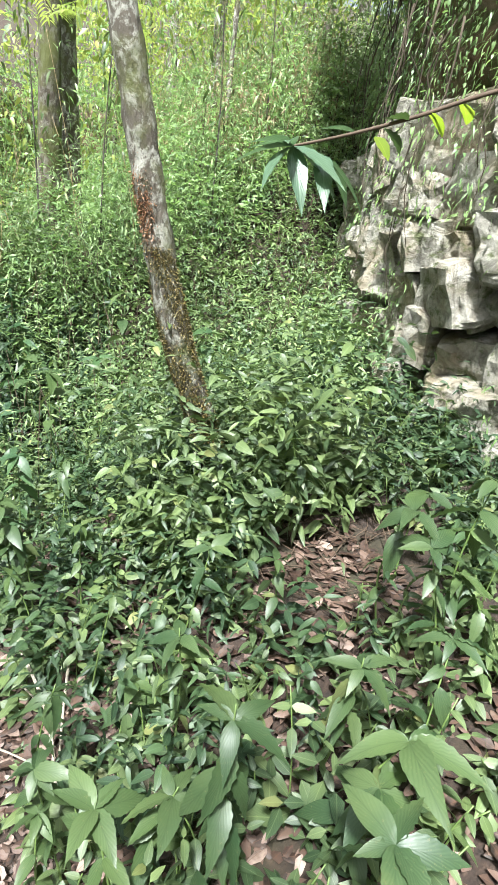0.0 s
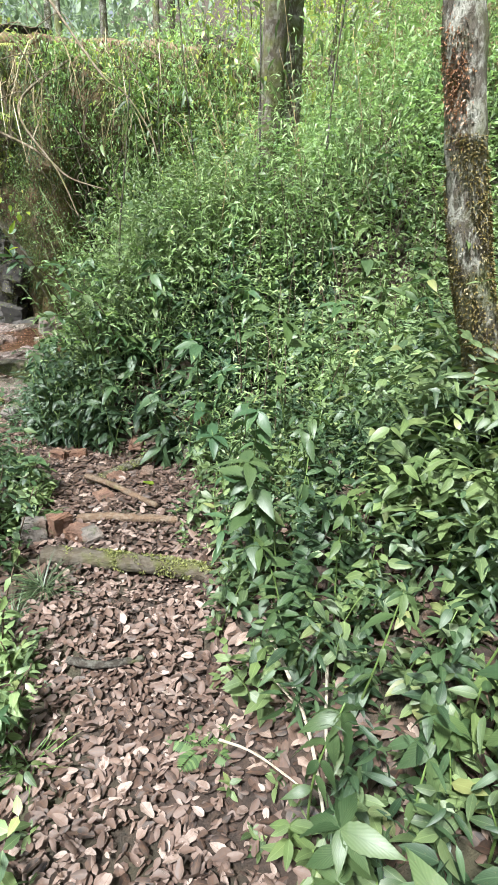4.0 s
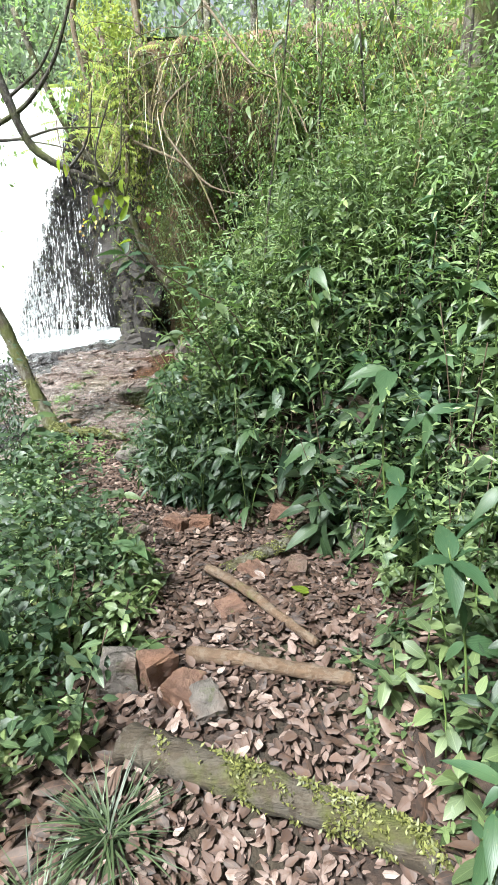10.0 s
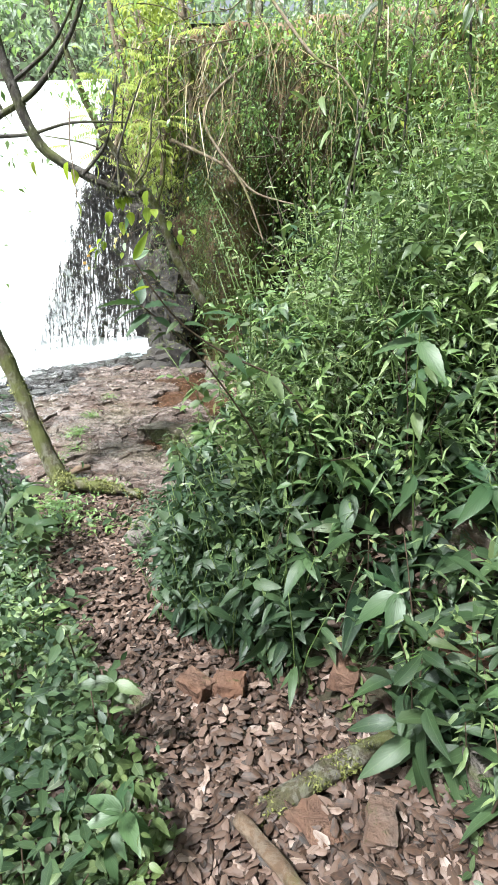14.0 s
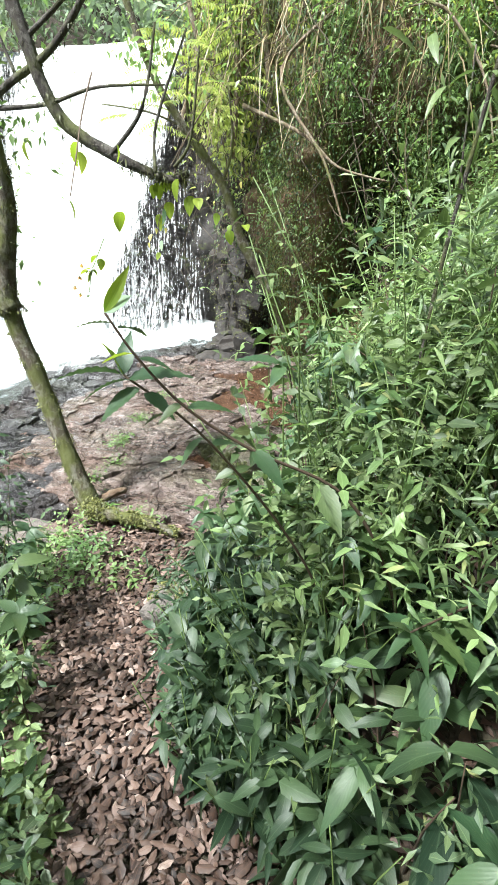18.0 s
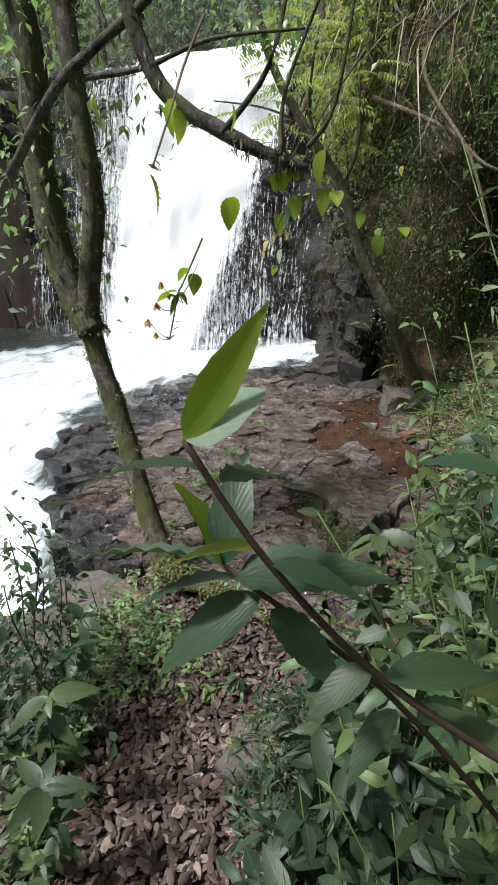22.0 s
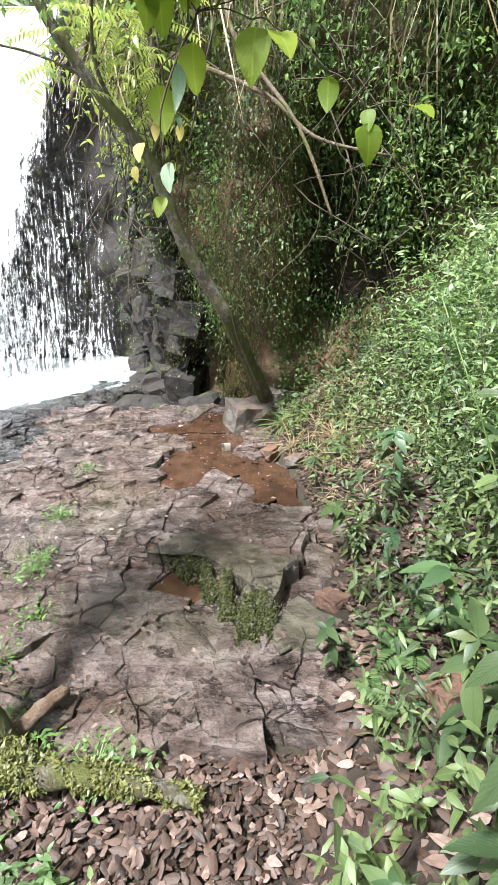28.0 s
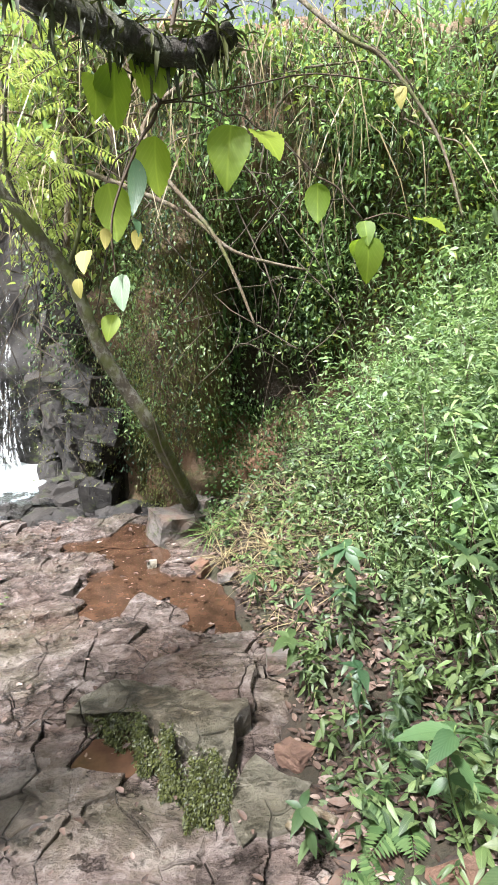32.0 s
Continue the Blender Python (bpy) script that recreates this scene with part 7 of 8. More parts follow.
    for a, b in (((-1.262, 5.78, 1.88), (-1.175, 5.77, 1.866)), ((-1.175, 5.77, 1.866), (-1.138, 5.77, 1.853)), ((-1.138, 5.77, 1.853), (-1.055, 5.77, 1.795)), ((-1.055, 5.77, 1.795), (-0.99, 5.77, 1.742)), ((-0.99, 5.77, 1.742), (-0.92, 5.77, 1.744)), ((-1.262, 5.78, 1.88), (-1.313, 5.77, 1.916)), ((-1.29, 5.77, 1.83), (-1.332, 5.77, 1.787)), ((-1.262, 5.78, 1.88), (-0.938, 5.77, 1.917))):
        t.add(limb_line(a, b, -0.006, 0.08, 4, 5), 0.0013, 0.0009, 5, 3)
    put_in("side_twig", t.mesh("side_twig", M["stem_brown"]), bpy.data.objects["hanging_twig"], m=pose(1.12, -5.95, -2.25))
    # hanging leaves below the dark branch
    drop = [(-1.20, 4.79, 1.83), (-1.12, 4.95, 1.80), (-1.32, 5.1, 1.98), (-1.45, 5.0, 2.0), (-1.02, 5.2, 1.9), (-1.28, 5.3, 2.02), (-1.38, 5.2, 2.02)]
    sprig("hanging_twig", [(-1.5, 5.6, 2.3), (-1.4, 5.3, 2.12), (-1.28, 5.0, 1.95), (-1.2, 4.8, 1.84)], 0.004, 0.0015,
          [("heart", p, r.uniform(0, 6.28), r.uniform(-1.5, -1.0), r.uniform(-0.5, 0.5), r.uniform(0.055, 0.08)) for k, p in enumerate(drop)], M["stem_brown"], "thin twig with a few heart-shaped hanging leaves", "branch")
    # lance-leaved branch reaching over from the outcrop
    tip = (0.545, 0.81, 2.195)
    lv = [("grey", tip, yaw, up, roll, size) for yaw, up, roll, size in ((1.75, 0.10, 0.3, 0.10), (1.35, -0.15, 0.1, 0.125), (2.0, -0.45, 0.3, 0.12), (2.9, -0.8, 0.2, 0.12), (-2.2, -0.5, 0.1, 0.11), (-1.5, -0.25, 0.2, 0.13), (-1.2, 0.15, -0.2, 0.09), (0.6, 0.2, 0.0, 0.08), (2.4, 0.1, 0.3, 0.10), (-2.8, -0.3, 0.3, 0.12), (0.0, 0.3, 0.0, 0.06))]
    lv += [("grey", (0.60, 0.80, 2.19), yaw, up, 0.2, 0.12) for yaw, up in ((-1.3, -0.35), (-1.9, -0.5), (2.6, -0.6))]
    lv += [("lime", (0.70, 0.79, 2.235), -2.9, -0.7, 0.3, 0.05), ("broad", (0.72, 0.79, 2.25), -1.3, -0.1, 0.3, 0.075), ("grey", (0.66, 0.80, 2.235), 1.2, 0.2, 0.2, 0.06), ("lime", (0.80, 0.775, 2.29), -1.5, -0.3, 0.3, 0.06), ("lime", (0.86, 0.76, 2.315), -1.2, -0.1, 0.5, 0.07), ("broad", (0.76, 0.78, 2.27), 1.6, 0.1, 0.3, 0.06)]
    sprig("overhanging_branch", [(1.75, 0.55, 2.55), (1.20, 0.68, 2.44), (0.93, 0.74, 2.345), (0.78, 0.78, 2.28), (0.65, 0.80, 2.23), tip], 0.006, 0.002, lv, M["stem_brown"], "branch with long drooping grey-green leaves over the bank", "branch")


special_twigs()


def flower_vine():
    """A vine hanging close over the path: withered flowers on curved stalks, long drooping leaves."""
    top, hub, tip = (-1.069, 4.72, 1.733), (-1.093, 4.68, 1.655), (-1.113, 4.68, 1.582)
    ob = empty("flower_vine", *top, "hanging vine with withered orange flowers and lime leaves", "vine")
    base = Vector(top)

    def stalk(points, r0, r1, name="stem"):
        t = Tubes()
        t.add([Vector(p) - base for p in points], r0, r1, 7, 6)
        put_in(name, t.mesh(name, M["stem_green"]), ob)

    stalk([top, (-1.087, 4.69, 1.673), hub, (-1.102, 4.68, 1.622), tip], 0.0017, 0.0013)
    stalk([hub, (-1.085, 4.68, 1.655), (-1.079, 4.68, 1.661), (-1.073, 4.68, 1.67), (-1.067, 4.7, 1.699)], 0.0009, 0.0008, "side_stem")
    stalk([hub, (-1.088, 4.68, 1.646), (-1.086, 4.68, 1.64), (-1.094, 4.68, 1.646)], 0.0008, 0.0006, "tendril")
    r = random.Random(95)
    for head, root in [((-1.123, 4.68, 1.668), (-1.101, 4.68, 1.651)), ((-1.133, 4.68, 1.636), (-1.107, 4.68, 1.628)), ((-1.151, 4.68, 1.609), (-1.113, 4.68, 1.582)), ((-1.138, 4.68, 1.589), (-1.113, 4.68, 1.582))]:
        h, a = Vector(head), Vector(root)
        stalk([a, a.lerp(h, 0.5) + Vector((0, 0, -0.004)), h], 0.0008, 0.0006, "flower_stalk")
        bm = bmesh.new()
        bmesh.ops.create_icosphere(bm, subdivisions=2, radius=0.0022)
        for v in bm.verts:
            v.co.z *= 1.3
            v.co += h - base
        flower = part("flower", bm, M["stem_green"], ob, "withered orange flower head")
        leaves = Leaves()
        n = 34
        leaves.add(leaf_shape(0.22, (0.25, 0.5, 0.8), 0.7, 1.0, 0.14), np.tile(np.array(h - base), (n, 1)), np.array([r.uniform(0, 6.28) for _ in range(n)]), np.array([r.uniform(-1.5, 0.1) for _ in range(n)]), np.array([r.uniform(-1, 1) for _ in range(n)]), np.array([r.uniform(0.004, 0.010) for _ in range(n)]))
        put_in("petals", leaves.mesh("petals", M["petal"]), flower)
    for kind, at, yaw, pitch, roll, size in (("spear", (-1.094, 4.68, 1.653), 1.35, -1.15, 0.5, 0.060), ("spear", hub, 1.6, -1.25, 1.2, 0.040), ("heart", (-1.092, 4.68, 1.656), -1.2, -0.75, 0.3, 0.034), ("heart", (-1.095, 4.68, 1.657), 1.9, 0.1, 0.4, 0.028), ("heart", (-1.106, 4.68, 1.653), 1.75, -0.25, 0.5, 0.036), ("heart", (-1.105, 4.68, 1.653), 1.0, -0.5, -0.4, 0.022), ("heart", (-1.107, 4.68, 1.651), -1.5, -0.1, 0.3, 0.016),
                                             ("broad", tip, 1.7, 0.25, 0.3, 0.016), ("broad", tip, 1.2, 0.7, 0.2, 0.018), ("broad", tip, -0.9, 0.8, 0.2, 0.022), ("lance", (-1.104, 4.68, 1.609), -1.3, 0.45, 0.1, 0.022), ("lance", (-1.103, 4.68, 1.611), 1.5, 0.15, 0.1, 0.020), ("lance", (-1.107, 4.68, 1.596), -1.1, 0.75, 0.2, 0.026),
                                             ("heart", (-1.075, 4.7, 1.683), 0.4, -1.1, 0.3, 0.05), ("heart", (-1.086, 4.7, 1.691), 1.4, -0.6, 0.2, 0.04)):
        leaf_at(ob, kind, at, yaw, pitch, roll, size * 0.68, base)


flower_vine()


# ---- bare and mossy branches over the stream ----
def branches():
    def branch(points, r0, r1, mat, label, side=(), mossy=0, seed=0):
        base = Vector(points[0])
        ob = empty("branch", *base, label, "branch")
        t = Tubes()
        t.add([Vector(p) - base for p in points], r0, r1, 8, 6, 0.1, seed)
        put_in("bough", t.mesh("bough", mat), ob)
        for pts, a, b in side:
            t = Tubes()
            t.add([Vector(p) - base for p in pts], a, b, 6, 5, 0.1, seed + 1)
            put_in("side_branch", t.mesh("side_branch", mat), ob)
        if mossy:
            g = np.random.default_rng(seed)
            line = np.array([tuple(p) for p in smooth_line([Vector(p) - base for p in points], 20)])
            k = g.integers(0, len(line), mossy)
            a = Leaves()
            a.add(NARROW, line[k] + g.normal(0, 0.014, (mossy, 3)), g.uniform(0, 6.28, mossy), g.uniform(-1.5, 0.9, mossy), g.normal(0, 0.3, mossy), g.uniform(0.015, 0.04, mossy))
            tagged(put_in("moss", a.mesh("moss", M["moss_dark"]), ob, "hanging moss"), kind="stuff")
        return ob

    branch([(-2.45, 5.9, 3.6), (-2.0, 5.75, 2.95), (-1.85, 5.7, 2.5), (-1.72, 5.7, 2.17), (-1.47, 5.72, 2.01), (-1.37, 5.74, 1.965), (-1.29, 5.75, 1.935), (-1.22, 5.75, 1.925), (-1.17, 5.75, 1.95)], 0.034, 0.013, M["bark_dark"], "dark curved branch bending over the falls",
           [([(-1.22, 5.72, 1.97), (-1.14, 5.72, 2.08), (-1.1, 5.75, 2.4)], 0.008, 0.004), ([(-1.3, 5.7, 1.95), (-1.32, 5.8, 2.15), (-1.2, 5.9, 2.5)], 0.008, 0.004), ([(-1.84, 5.7, 2.45), (-1.6, 5.72, 2.62), (-1.45, 5.75, 2.85)], 0.012, 0.005), ([(-1.5, 5.7, 2.02), (-1.36, 5.75, 2.2), (-1.3, 5.8, 2.5)], 0.011, 0.005)], 900, 3)
    branch([(-2.6, 5.9, 1.95), (-2.15, 5.7, 2.18), (-1.94, 5.7, 2.3), (-1.71, 5.7, 2.42), (-1.49, 5.7, 2.66), (-1.35, 5.75, 3.0)], 0.022, 0.009, M["bark_dark"], "thin dark branch crossing before the falls",
           [([(-2.02, 5.7, 2.21), (-1.77, 5.7, 2.22), (-1.53, 5.7, 2.27), (-1.24, 5.72, 2.27)], 0.011, 0.004), ([(-1.9, 5.7, 2.32), (-2.0, 5.75, 2.6), (-1.9, 5.8, 2.9)], 0.008, 0.003)], 400, 5)
    branch([(-0.6, 9.2, 3.6), (-1.32, 8.9, 2.95), (-0.88, 8.6, 2.2), (-0.66, 8.5, 1.65)], 0.02, 0.008, M["bark_tan"], "thin tan cane hanging before the cliff")
    branch([(-1.7, 9.0, 2.7), (-1.09, 8.8, 2.42), (-0.76, 8.7, 2.15), (-0.30, 8.6, 2.02)], 0.02, 0.008, M["bark_tan"], "thin tan cane leaning across the cliff")
    branch([(-0.9, 8.9, 4.2), (-0.26, 8.2, 3.25), (0.01, 8.1, 3.05), (0.28, 8.0, 2.65), (0.4, 7.9, 2.2)], 0.016, 0.006, M["bark_tan"], "pale bowed cane on the hillside")
    # gnarled stems above the falls bush
    for k, (a, b, c) in enumerate((((-2.45, 10.0, 4.0), (-2.4, 9.85, 3.3), (-2.6, 9.7, 2.6)), ((-2.2, 9.8, 4.1), (-1.9, 9.6, 3.2), (-1.95, 9.5, 2.3)), ((-2.3, 9.9, 4.9), (-2.5, 9.8, 4.2), (-2.35, 9.7, 3.4)), ((-1.7, 9.7, 4.6), (-1.6, 9.5, 3.6), (-1.5, 9.35, 2.6)))):
        branch([a, b, c], 0.045, 0.026, M["bark_tan"], "gnarled pale stem on the edge of the cliff", seed=k)
    # saplings on the hillside and stream bank
    r = random.Random(97)
    for k, (x, y, h) in enumerate(((0.55, 5.6, 2.2), (0.95, 5.0, 2.6), (1.35, 4.7, 2.6), (0.2, 5.9, 2.0), (1.7, 5.8, 2.6), (2.2, 4.4, 2.4), (0.1, 6.8, 2.0), (-0.2, 5.05, 1.9), (2.9, 4.8, 2.5))):
        z = float(ground(x, y))
        dx, dy = r.uniform(-0.2, 0.2), r.uniform(-0.1, 0.1)
        t = Tubes()
        t.add([(0, 0, -0.03), (dx * 0.3, dy, h * 0.4), (dx, dy, h * 0.75), (dx * 1.4, dy, h)], 0.009, 0.004, 6, 5)
        ob = empty("sapling", x, y, z, "thin dark sapling on the hillside", "sapling", "saplings")
        put_in("stem", t.mesh("stem", M["bark_dark"]), ob)
        g = np.random.default_rng(500 + k)
        n = 70
        q = g.uniform(0.35, 1.0, n)
        a = Leaves()
        a.add(LANCE, np.stack([dx * q + g.normal(0, 0.1, n), dy * q + g.normal(0, 0.1, n), h * q], -1), g.uniform(0, 6.28, n), g.uniform(-1.0, 0.2, n), g.normal(0, 0.3, n), g.uniform(0.06, 0.12, n))
        put_in("foliage", a.mesh("foliage", M["leaf_mid"]), ob)


branches()


# ---- steps, sticks, stones and tufts on the path ----
M["grass_deep"] = grass_material("grass_deep", (0.018, 0.032, 0.014), (0.075, 0.105, 0.045), 0.15)


def path_things():
    def log(points, rad, mat, label, name="log", seed=1, end=0.85):
        base = Vector(points[0])
        ob = empty(name, *base, label, name)
        line = smooth_line([Vector(p) - base for p in points], 6)
        n = len(line)
        v, f = tube(line, [rad * (1 + (end - 1) * k / (n - 1)) * (1 + 0.08 * math.sin(2.1 * k + seed)) for k in range(n)], 10, 0.12, seed, 0.85)
        put_in("wood", mesh_of("wood", v, f, mat), ob)
        return ob

    big = log([(-0.58, 2.68, 0.315), (-0.40, 2.61, 0.325), (-0.2, 2.54, 0.325), (0.02, 2.46, 0.32), (0.14, 2.40, 0.32)], 0.053, M["log_wood"], "weathered mossy log laid across the path as a step", seed=2)
    g = np.random.default_rng(104)
    n = 5200
    u = 1 - g.random(n) ** 1.3 * 0.9
    ang = g.uniform(-0.5, 3.4, n)
    keep = np.sin(u * 19) + np.sin(u * 47 + ang) + g.normal(0, 0.5, n) > 0.5 - 1.1 * u
    u, ang = u[keep], ang[keep]
    n = len(u)
    q = [0, 0.25, 0.53, 0.84, 1]
    cx, cy, cz = np.interp(u, q, [-0.58, -0.40, -0.2, 0.02, 0.14]), np.interp(u, q, [2.68, 2.61, 2.54, 2.46, 2.40]), np.interp(u, q, [0.315, 0.325, 0.325, 0.32, 0.32])
    a = Leaves()
    a.add(CHIP, np.stack([cx + 0.58 + 0.02 * np.cos(ang), cy - 2.68 - 0.052 * np.cos(ang), cz - 0.315 + 0.046 * np.sin(ang)], -1), g.uniform(0, 6.28, n), g.uniform(-0.8, 1.0, n), g.normal(0, 0.6, n), g.uniform(0.006, 0.018, n))
    tagged(put_in("moss", a.mesh("moss", M["moss_strand"]), big, "olive-green moss"), kind="stuff")
    log([(-0.43, 1.99, 0.335), (-0.31, 1.94, 0.34), (-0.17, 1.95, 0.335)], 0.016, M["bark_dark"], "short dark log across the path", seed=3)
    log([(-0.46, 3.02, 0.29), (-0.33, 2.98, 0.315), (-0.15, 2.93, 0.317), (0.05, 2.89, 0.31)], 0.030, M["stick_wood"], "pale brown root crossing the path", "root", 4)
    log([(-0.44, 3.47, 0.315), (-0.3, 3.33, 0.325), (-0.17, 3.17, 0.325), (-0.05, 3.02, 0.33)], 0.023, M["stick_wood"], "straight brown stick lying on the leaves", "stick", 5, 0.7)
    bend = log([(-0.44, 3.49, 0.24), (-0.25, 3.62, 0.268), (-0.05, 3.74, 0.280), (0.18, 3.83, 0.295)], 0.034, M["bark_moss"], "dark mossy half-buried log at the bend", seed=6)
    n = 2600
    u, ang = g.random(n), g.uniform(-0.2, 3.3, n)
    keep = np.sin(u * 17) + np.sin(u * 41 + ang) + g.normal(0, 0.5, n) > 0.2
    u, ang = u[keep], ang[keep]
    n = len(u)
    q = [0, 0.33, 0.66, 1]
    a = Leaves()
    a.add(CHIP, np.stack([np.interp(u, q, [0, 0.19, 0.39, 0.62]) + 0.017 * np.cos(ang), np.interp(u, q, [0, 0.13, 0.25, 0.34]) - 0.03 * np.cos(ang), np.interp(u, q, [0, 0.028, 0.040, 0.055]) + 0.029 * np.sin(ang)], -1), g.uniform(0, 6.28, n), g.uniform(-0.8, 1.0, n), g.normal(0, 0.6, n), g.uniform(0.006, 0.016, n))
    tagged(put_in("moss", a.mesh("moss", M["moss_strand"]), bend, "olive moss"), kind="stuff")
    log([(0.02, 1.48, 0.47), (0.10, 1.40, 0.50), (0.20, 1.28, 0.50)], 0.0045, M["twig_white"], "pale dead twig lying among the plants", "twig", 7, 0.6)
    log([(0.21, 1.74, 0.60), (0.235, 1.60, 0.57), (0.25, 1.48, 0.54), (0.25, 1.36, 0.50), (0.235, 1.24, 0.46)], 0.0065, M["twig_white"], "pale forked dead twig among the plants", "twig", 8, 0.7)
    log([(0.20, 1.62, 0.52), (0.22, 1.54, 0.54), (0.245, 1.47, 0.54)], 0.004, M["twig_white"], "short pale dead twig among the plants", "twig", 12, 0.6)
    log([(0.35, 1.56, 0.60), (0.31, 1.45, 0.56), (0.26, 1.30, 0.50)], 0.0055, M["twig_white"], "pale dead twig leaning in the plants", "twig", 9, 0.6)
    log([(-0.95, 6.42, 0.05), (-0.88, 6.47, 0.06), (-0.80, 6.40, 0.07)], 0.018, M["bark_tan"], "short red-brown stick beside the rock shelf", "stick", 10)
    # root of the leaning tree along the edge of the shelf
    root = log([(-2.02, 5.95, 0.06), (-1.86, 5.90, 0.055), (-1.66, 5.89, 0.05), (-1.5, 5.86, 0.04), (-1.36, 5.84, 0.01)], 0.05, M["bark_moss"], "thick mossy root running from the leaning tree", "root", 11, 0.5)
    log([(-2.02, 6.02, 0.03), (-1.93, 6.12, 0.07), (-1.88, 6.22, 0.05)], 0.032, M["stick_wood"], "pale bare stub of a root beside the leaning tree", "root", 13, 0.8)
    g = np.random.default_rng(105)
    n = 7000
    u, ang = g.random(n), g.uniform(-0.4, 3.5, n)
    keep = np.sin(u * 13) + np.sin(u * 31 + ang * 2) + g.normal(0, 0.5, n) > 0.15
    u, ang = u[keep], ang[keep]
    n = len(u)
    q = [0, 0.24, 0.55, 0.79, 1]
    rad = 0.053 - 0.02 * u + 0.03 * (u < 0.2) * g.random(n)
    a = Leaves()
    a.add(CHIP, np.stack([np.interp(u, q, [0.0, 0.16, 0.36, 0.52, 0.66]), np.interp(u, q, [0.0, -0.05, -0.06, -0.09, -0.11]) - rad * np.cos(ang), np.interp(u, q, [0.0, -0.005, -0.01, -0.02, -0.05]) + rad * np.sin(ang) * 0.9], -1), g.uniform(0, 6.28, n), g.uniform(-1.0, 1.0, n), g.normal(0, 0.6, n), g.uniform(0.008, 0.024, n))
    tagged(put_in("moss", a.mesh("moss", M["moss_strand"]), root, "olive green moss"), kind="stuff")
    for k, (x, y, sx, sy, sz, mat, text) in enumerate(((-0.67, 2.96, 0.14, 0.10, 0.13, "grey_stone", "grey-brown angular stone beside the path"), (-0.54, 2.93, 0.10, 0.08, 0.13, "red_stone", "reddish angular stone beside the path"),
            (-0.46, 2.87, 0.12, 0.10, 0.06, "red_stone", "flat reddish stone beside the path"), (-0.38, 2.81, 0.12, 0.09, 0.05, "grey_stone", "flat grey stone among the leaves"), (-0.63, 3.95, 0.12, 0.09, 0.09, "red_stone", "rust-red stone lying on the leaves"),
            (-0.52, 3.97, 0.11, 0.10, 0.08, "red_stone", "orange-brown stone lying on the leaves"), (-0.25, 3.50, 0.09, 0.15, 0.05, "red_stone", "flat orange stone set in the path"), (-0.08, 3.50, 0.12, 0.09, 0.08, "grey_stone", "dark stone set in the path"),
            (-0.34, 3.25, 0.11, 0.10, 0.05, "red_stone", "flat brown stone set in the path"), (-0.82, 3.85, 0.10, 0.08, 0.08, "grey_stone", "dark brown stone beside the path"), (0.22, 3.62, 0.13, 0.1, 0.08, "grey_stone", "dark stone half under the plants"),
            (0.36, 3.75, 0.2, 0.16, 0.14, "red_stone", "brown stone under the plants at the bend"))):
        lay_stone("stone", x, y, (sx, sy, sz), M[mat], text, rz=k * 37.0, tilt=(k % 3 - 1) * 8, seed=k + 3, sink=0.1)
    # grass tufts
    def tuft(x, y, n, size, label, mat="grass", z=None, seed=1, leafy=0):
        g = np.random.default_rng(seed)
        a = Leaves()
        a.add(BLADE, g.normal(0, 0.012, (n, 3)) * (1, 1, 0.1), g.uniform(0, 6.28, n), g.uniform(0.2, 1.3, n), g.normal(0, 0.2, n), g.uniform(size * 0.6, size, n))
        if leafy:
            a.add(OVATE_S, g.normal(0, 1, (leafy, 3)) * (0.05, 0.07, 0.012) + (0, 0, 0.03), g.uniform(0, 6.28, leafy), g.uniform(-0.3, 0.7, leafy), g.normal(0, 0.3, leafy), g.uniform(0.015, 0.035, leafy))
        ob = new("grass_tuft", a.mesh("grass_tuft", M[mat]))
        ob.matrix_basis = pose(x, y, float(ground(x, y)) if z is None else z)
        tagged(ob, label, "grass", kind="stuff")

    tuft(-0.57, 2.46, 240, 0.18, "tuft of narrow green grass beside the log step", "grass_deep", seed=2)
    tuft(-0.66, 2.3, 90, 0.18, "smaller tuft of green grass beside the path", "grass_deep", seed=3)
    tuft(-0.5, 1.62, 30, 0.12, "small tuft of grass at the path edge", seed=4)
    for k, (x, y) in enumerate(((-2.4, 8.28), (-2.33, 7.03), (-2.38, 7.6), (-2.19, 6.7), (-2.23, 6.43), (-2.05, 6.1), (-2.3, 7.12), (-1.9, 5.98), (-1.7, 5.95))):
        tuft(x, y, 60, 0.075 + 0.02 * (k % 3), "small leafy tuft of grass in a crack of the rock", z=-0.005, seed=10 + k, leafy=70)
    for k, (x, y) in enumerate(((0.2, 3.95), (-0.9, 8.6), (-0.75, 8.9), (-0.55, 9.0), (-0.95, 9.0), (-0.6, 8.4), (-0.4, 8.7))):
        tuft(x, y, 60, 0.28, "tuft of dry and green grass at the foot of the bank", "grass_dry" if k % 2 else "grass", seed=30 + k)
    # a yellow fallen leaf
    ob = new("fallen_leaf", leaf_data("fallen_leaf", leaf_shape(0.6, FINE, 0.1, 0.05), M["leaf_single_lime"]))
    ob.matrix_basis = pose(-0.05, 3.29, float(ground(-0.03, 3.32)) + 0.04, 4, 3, 60) @ Matrix.Diagonal((0.075, 0.075, 0.075, 1))
    tagged(ob, "fresh yellow leaf lying on the brown litter", "leaf")


path_things()


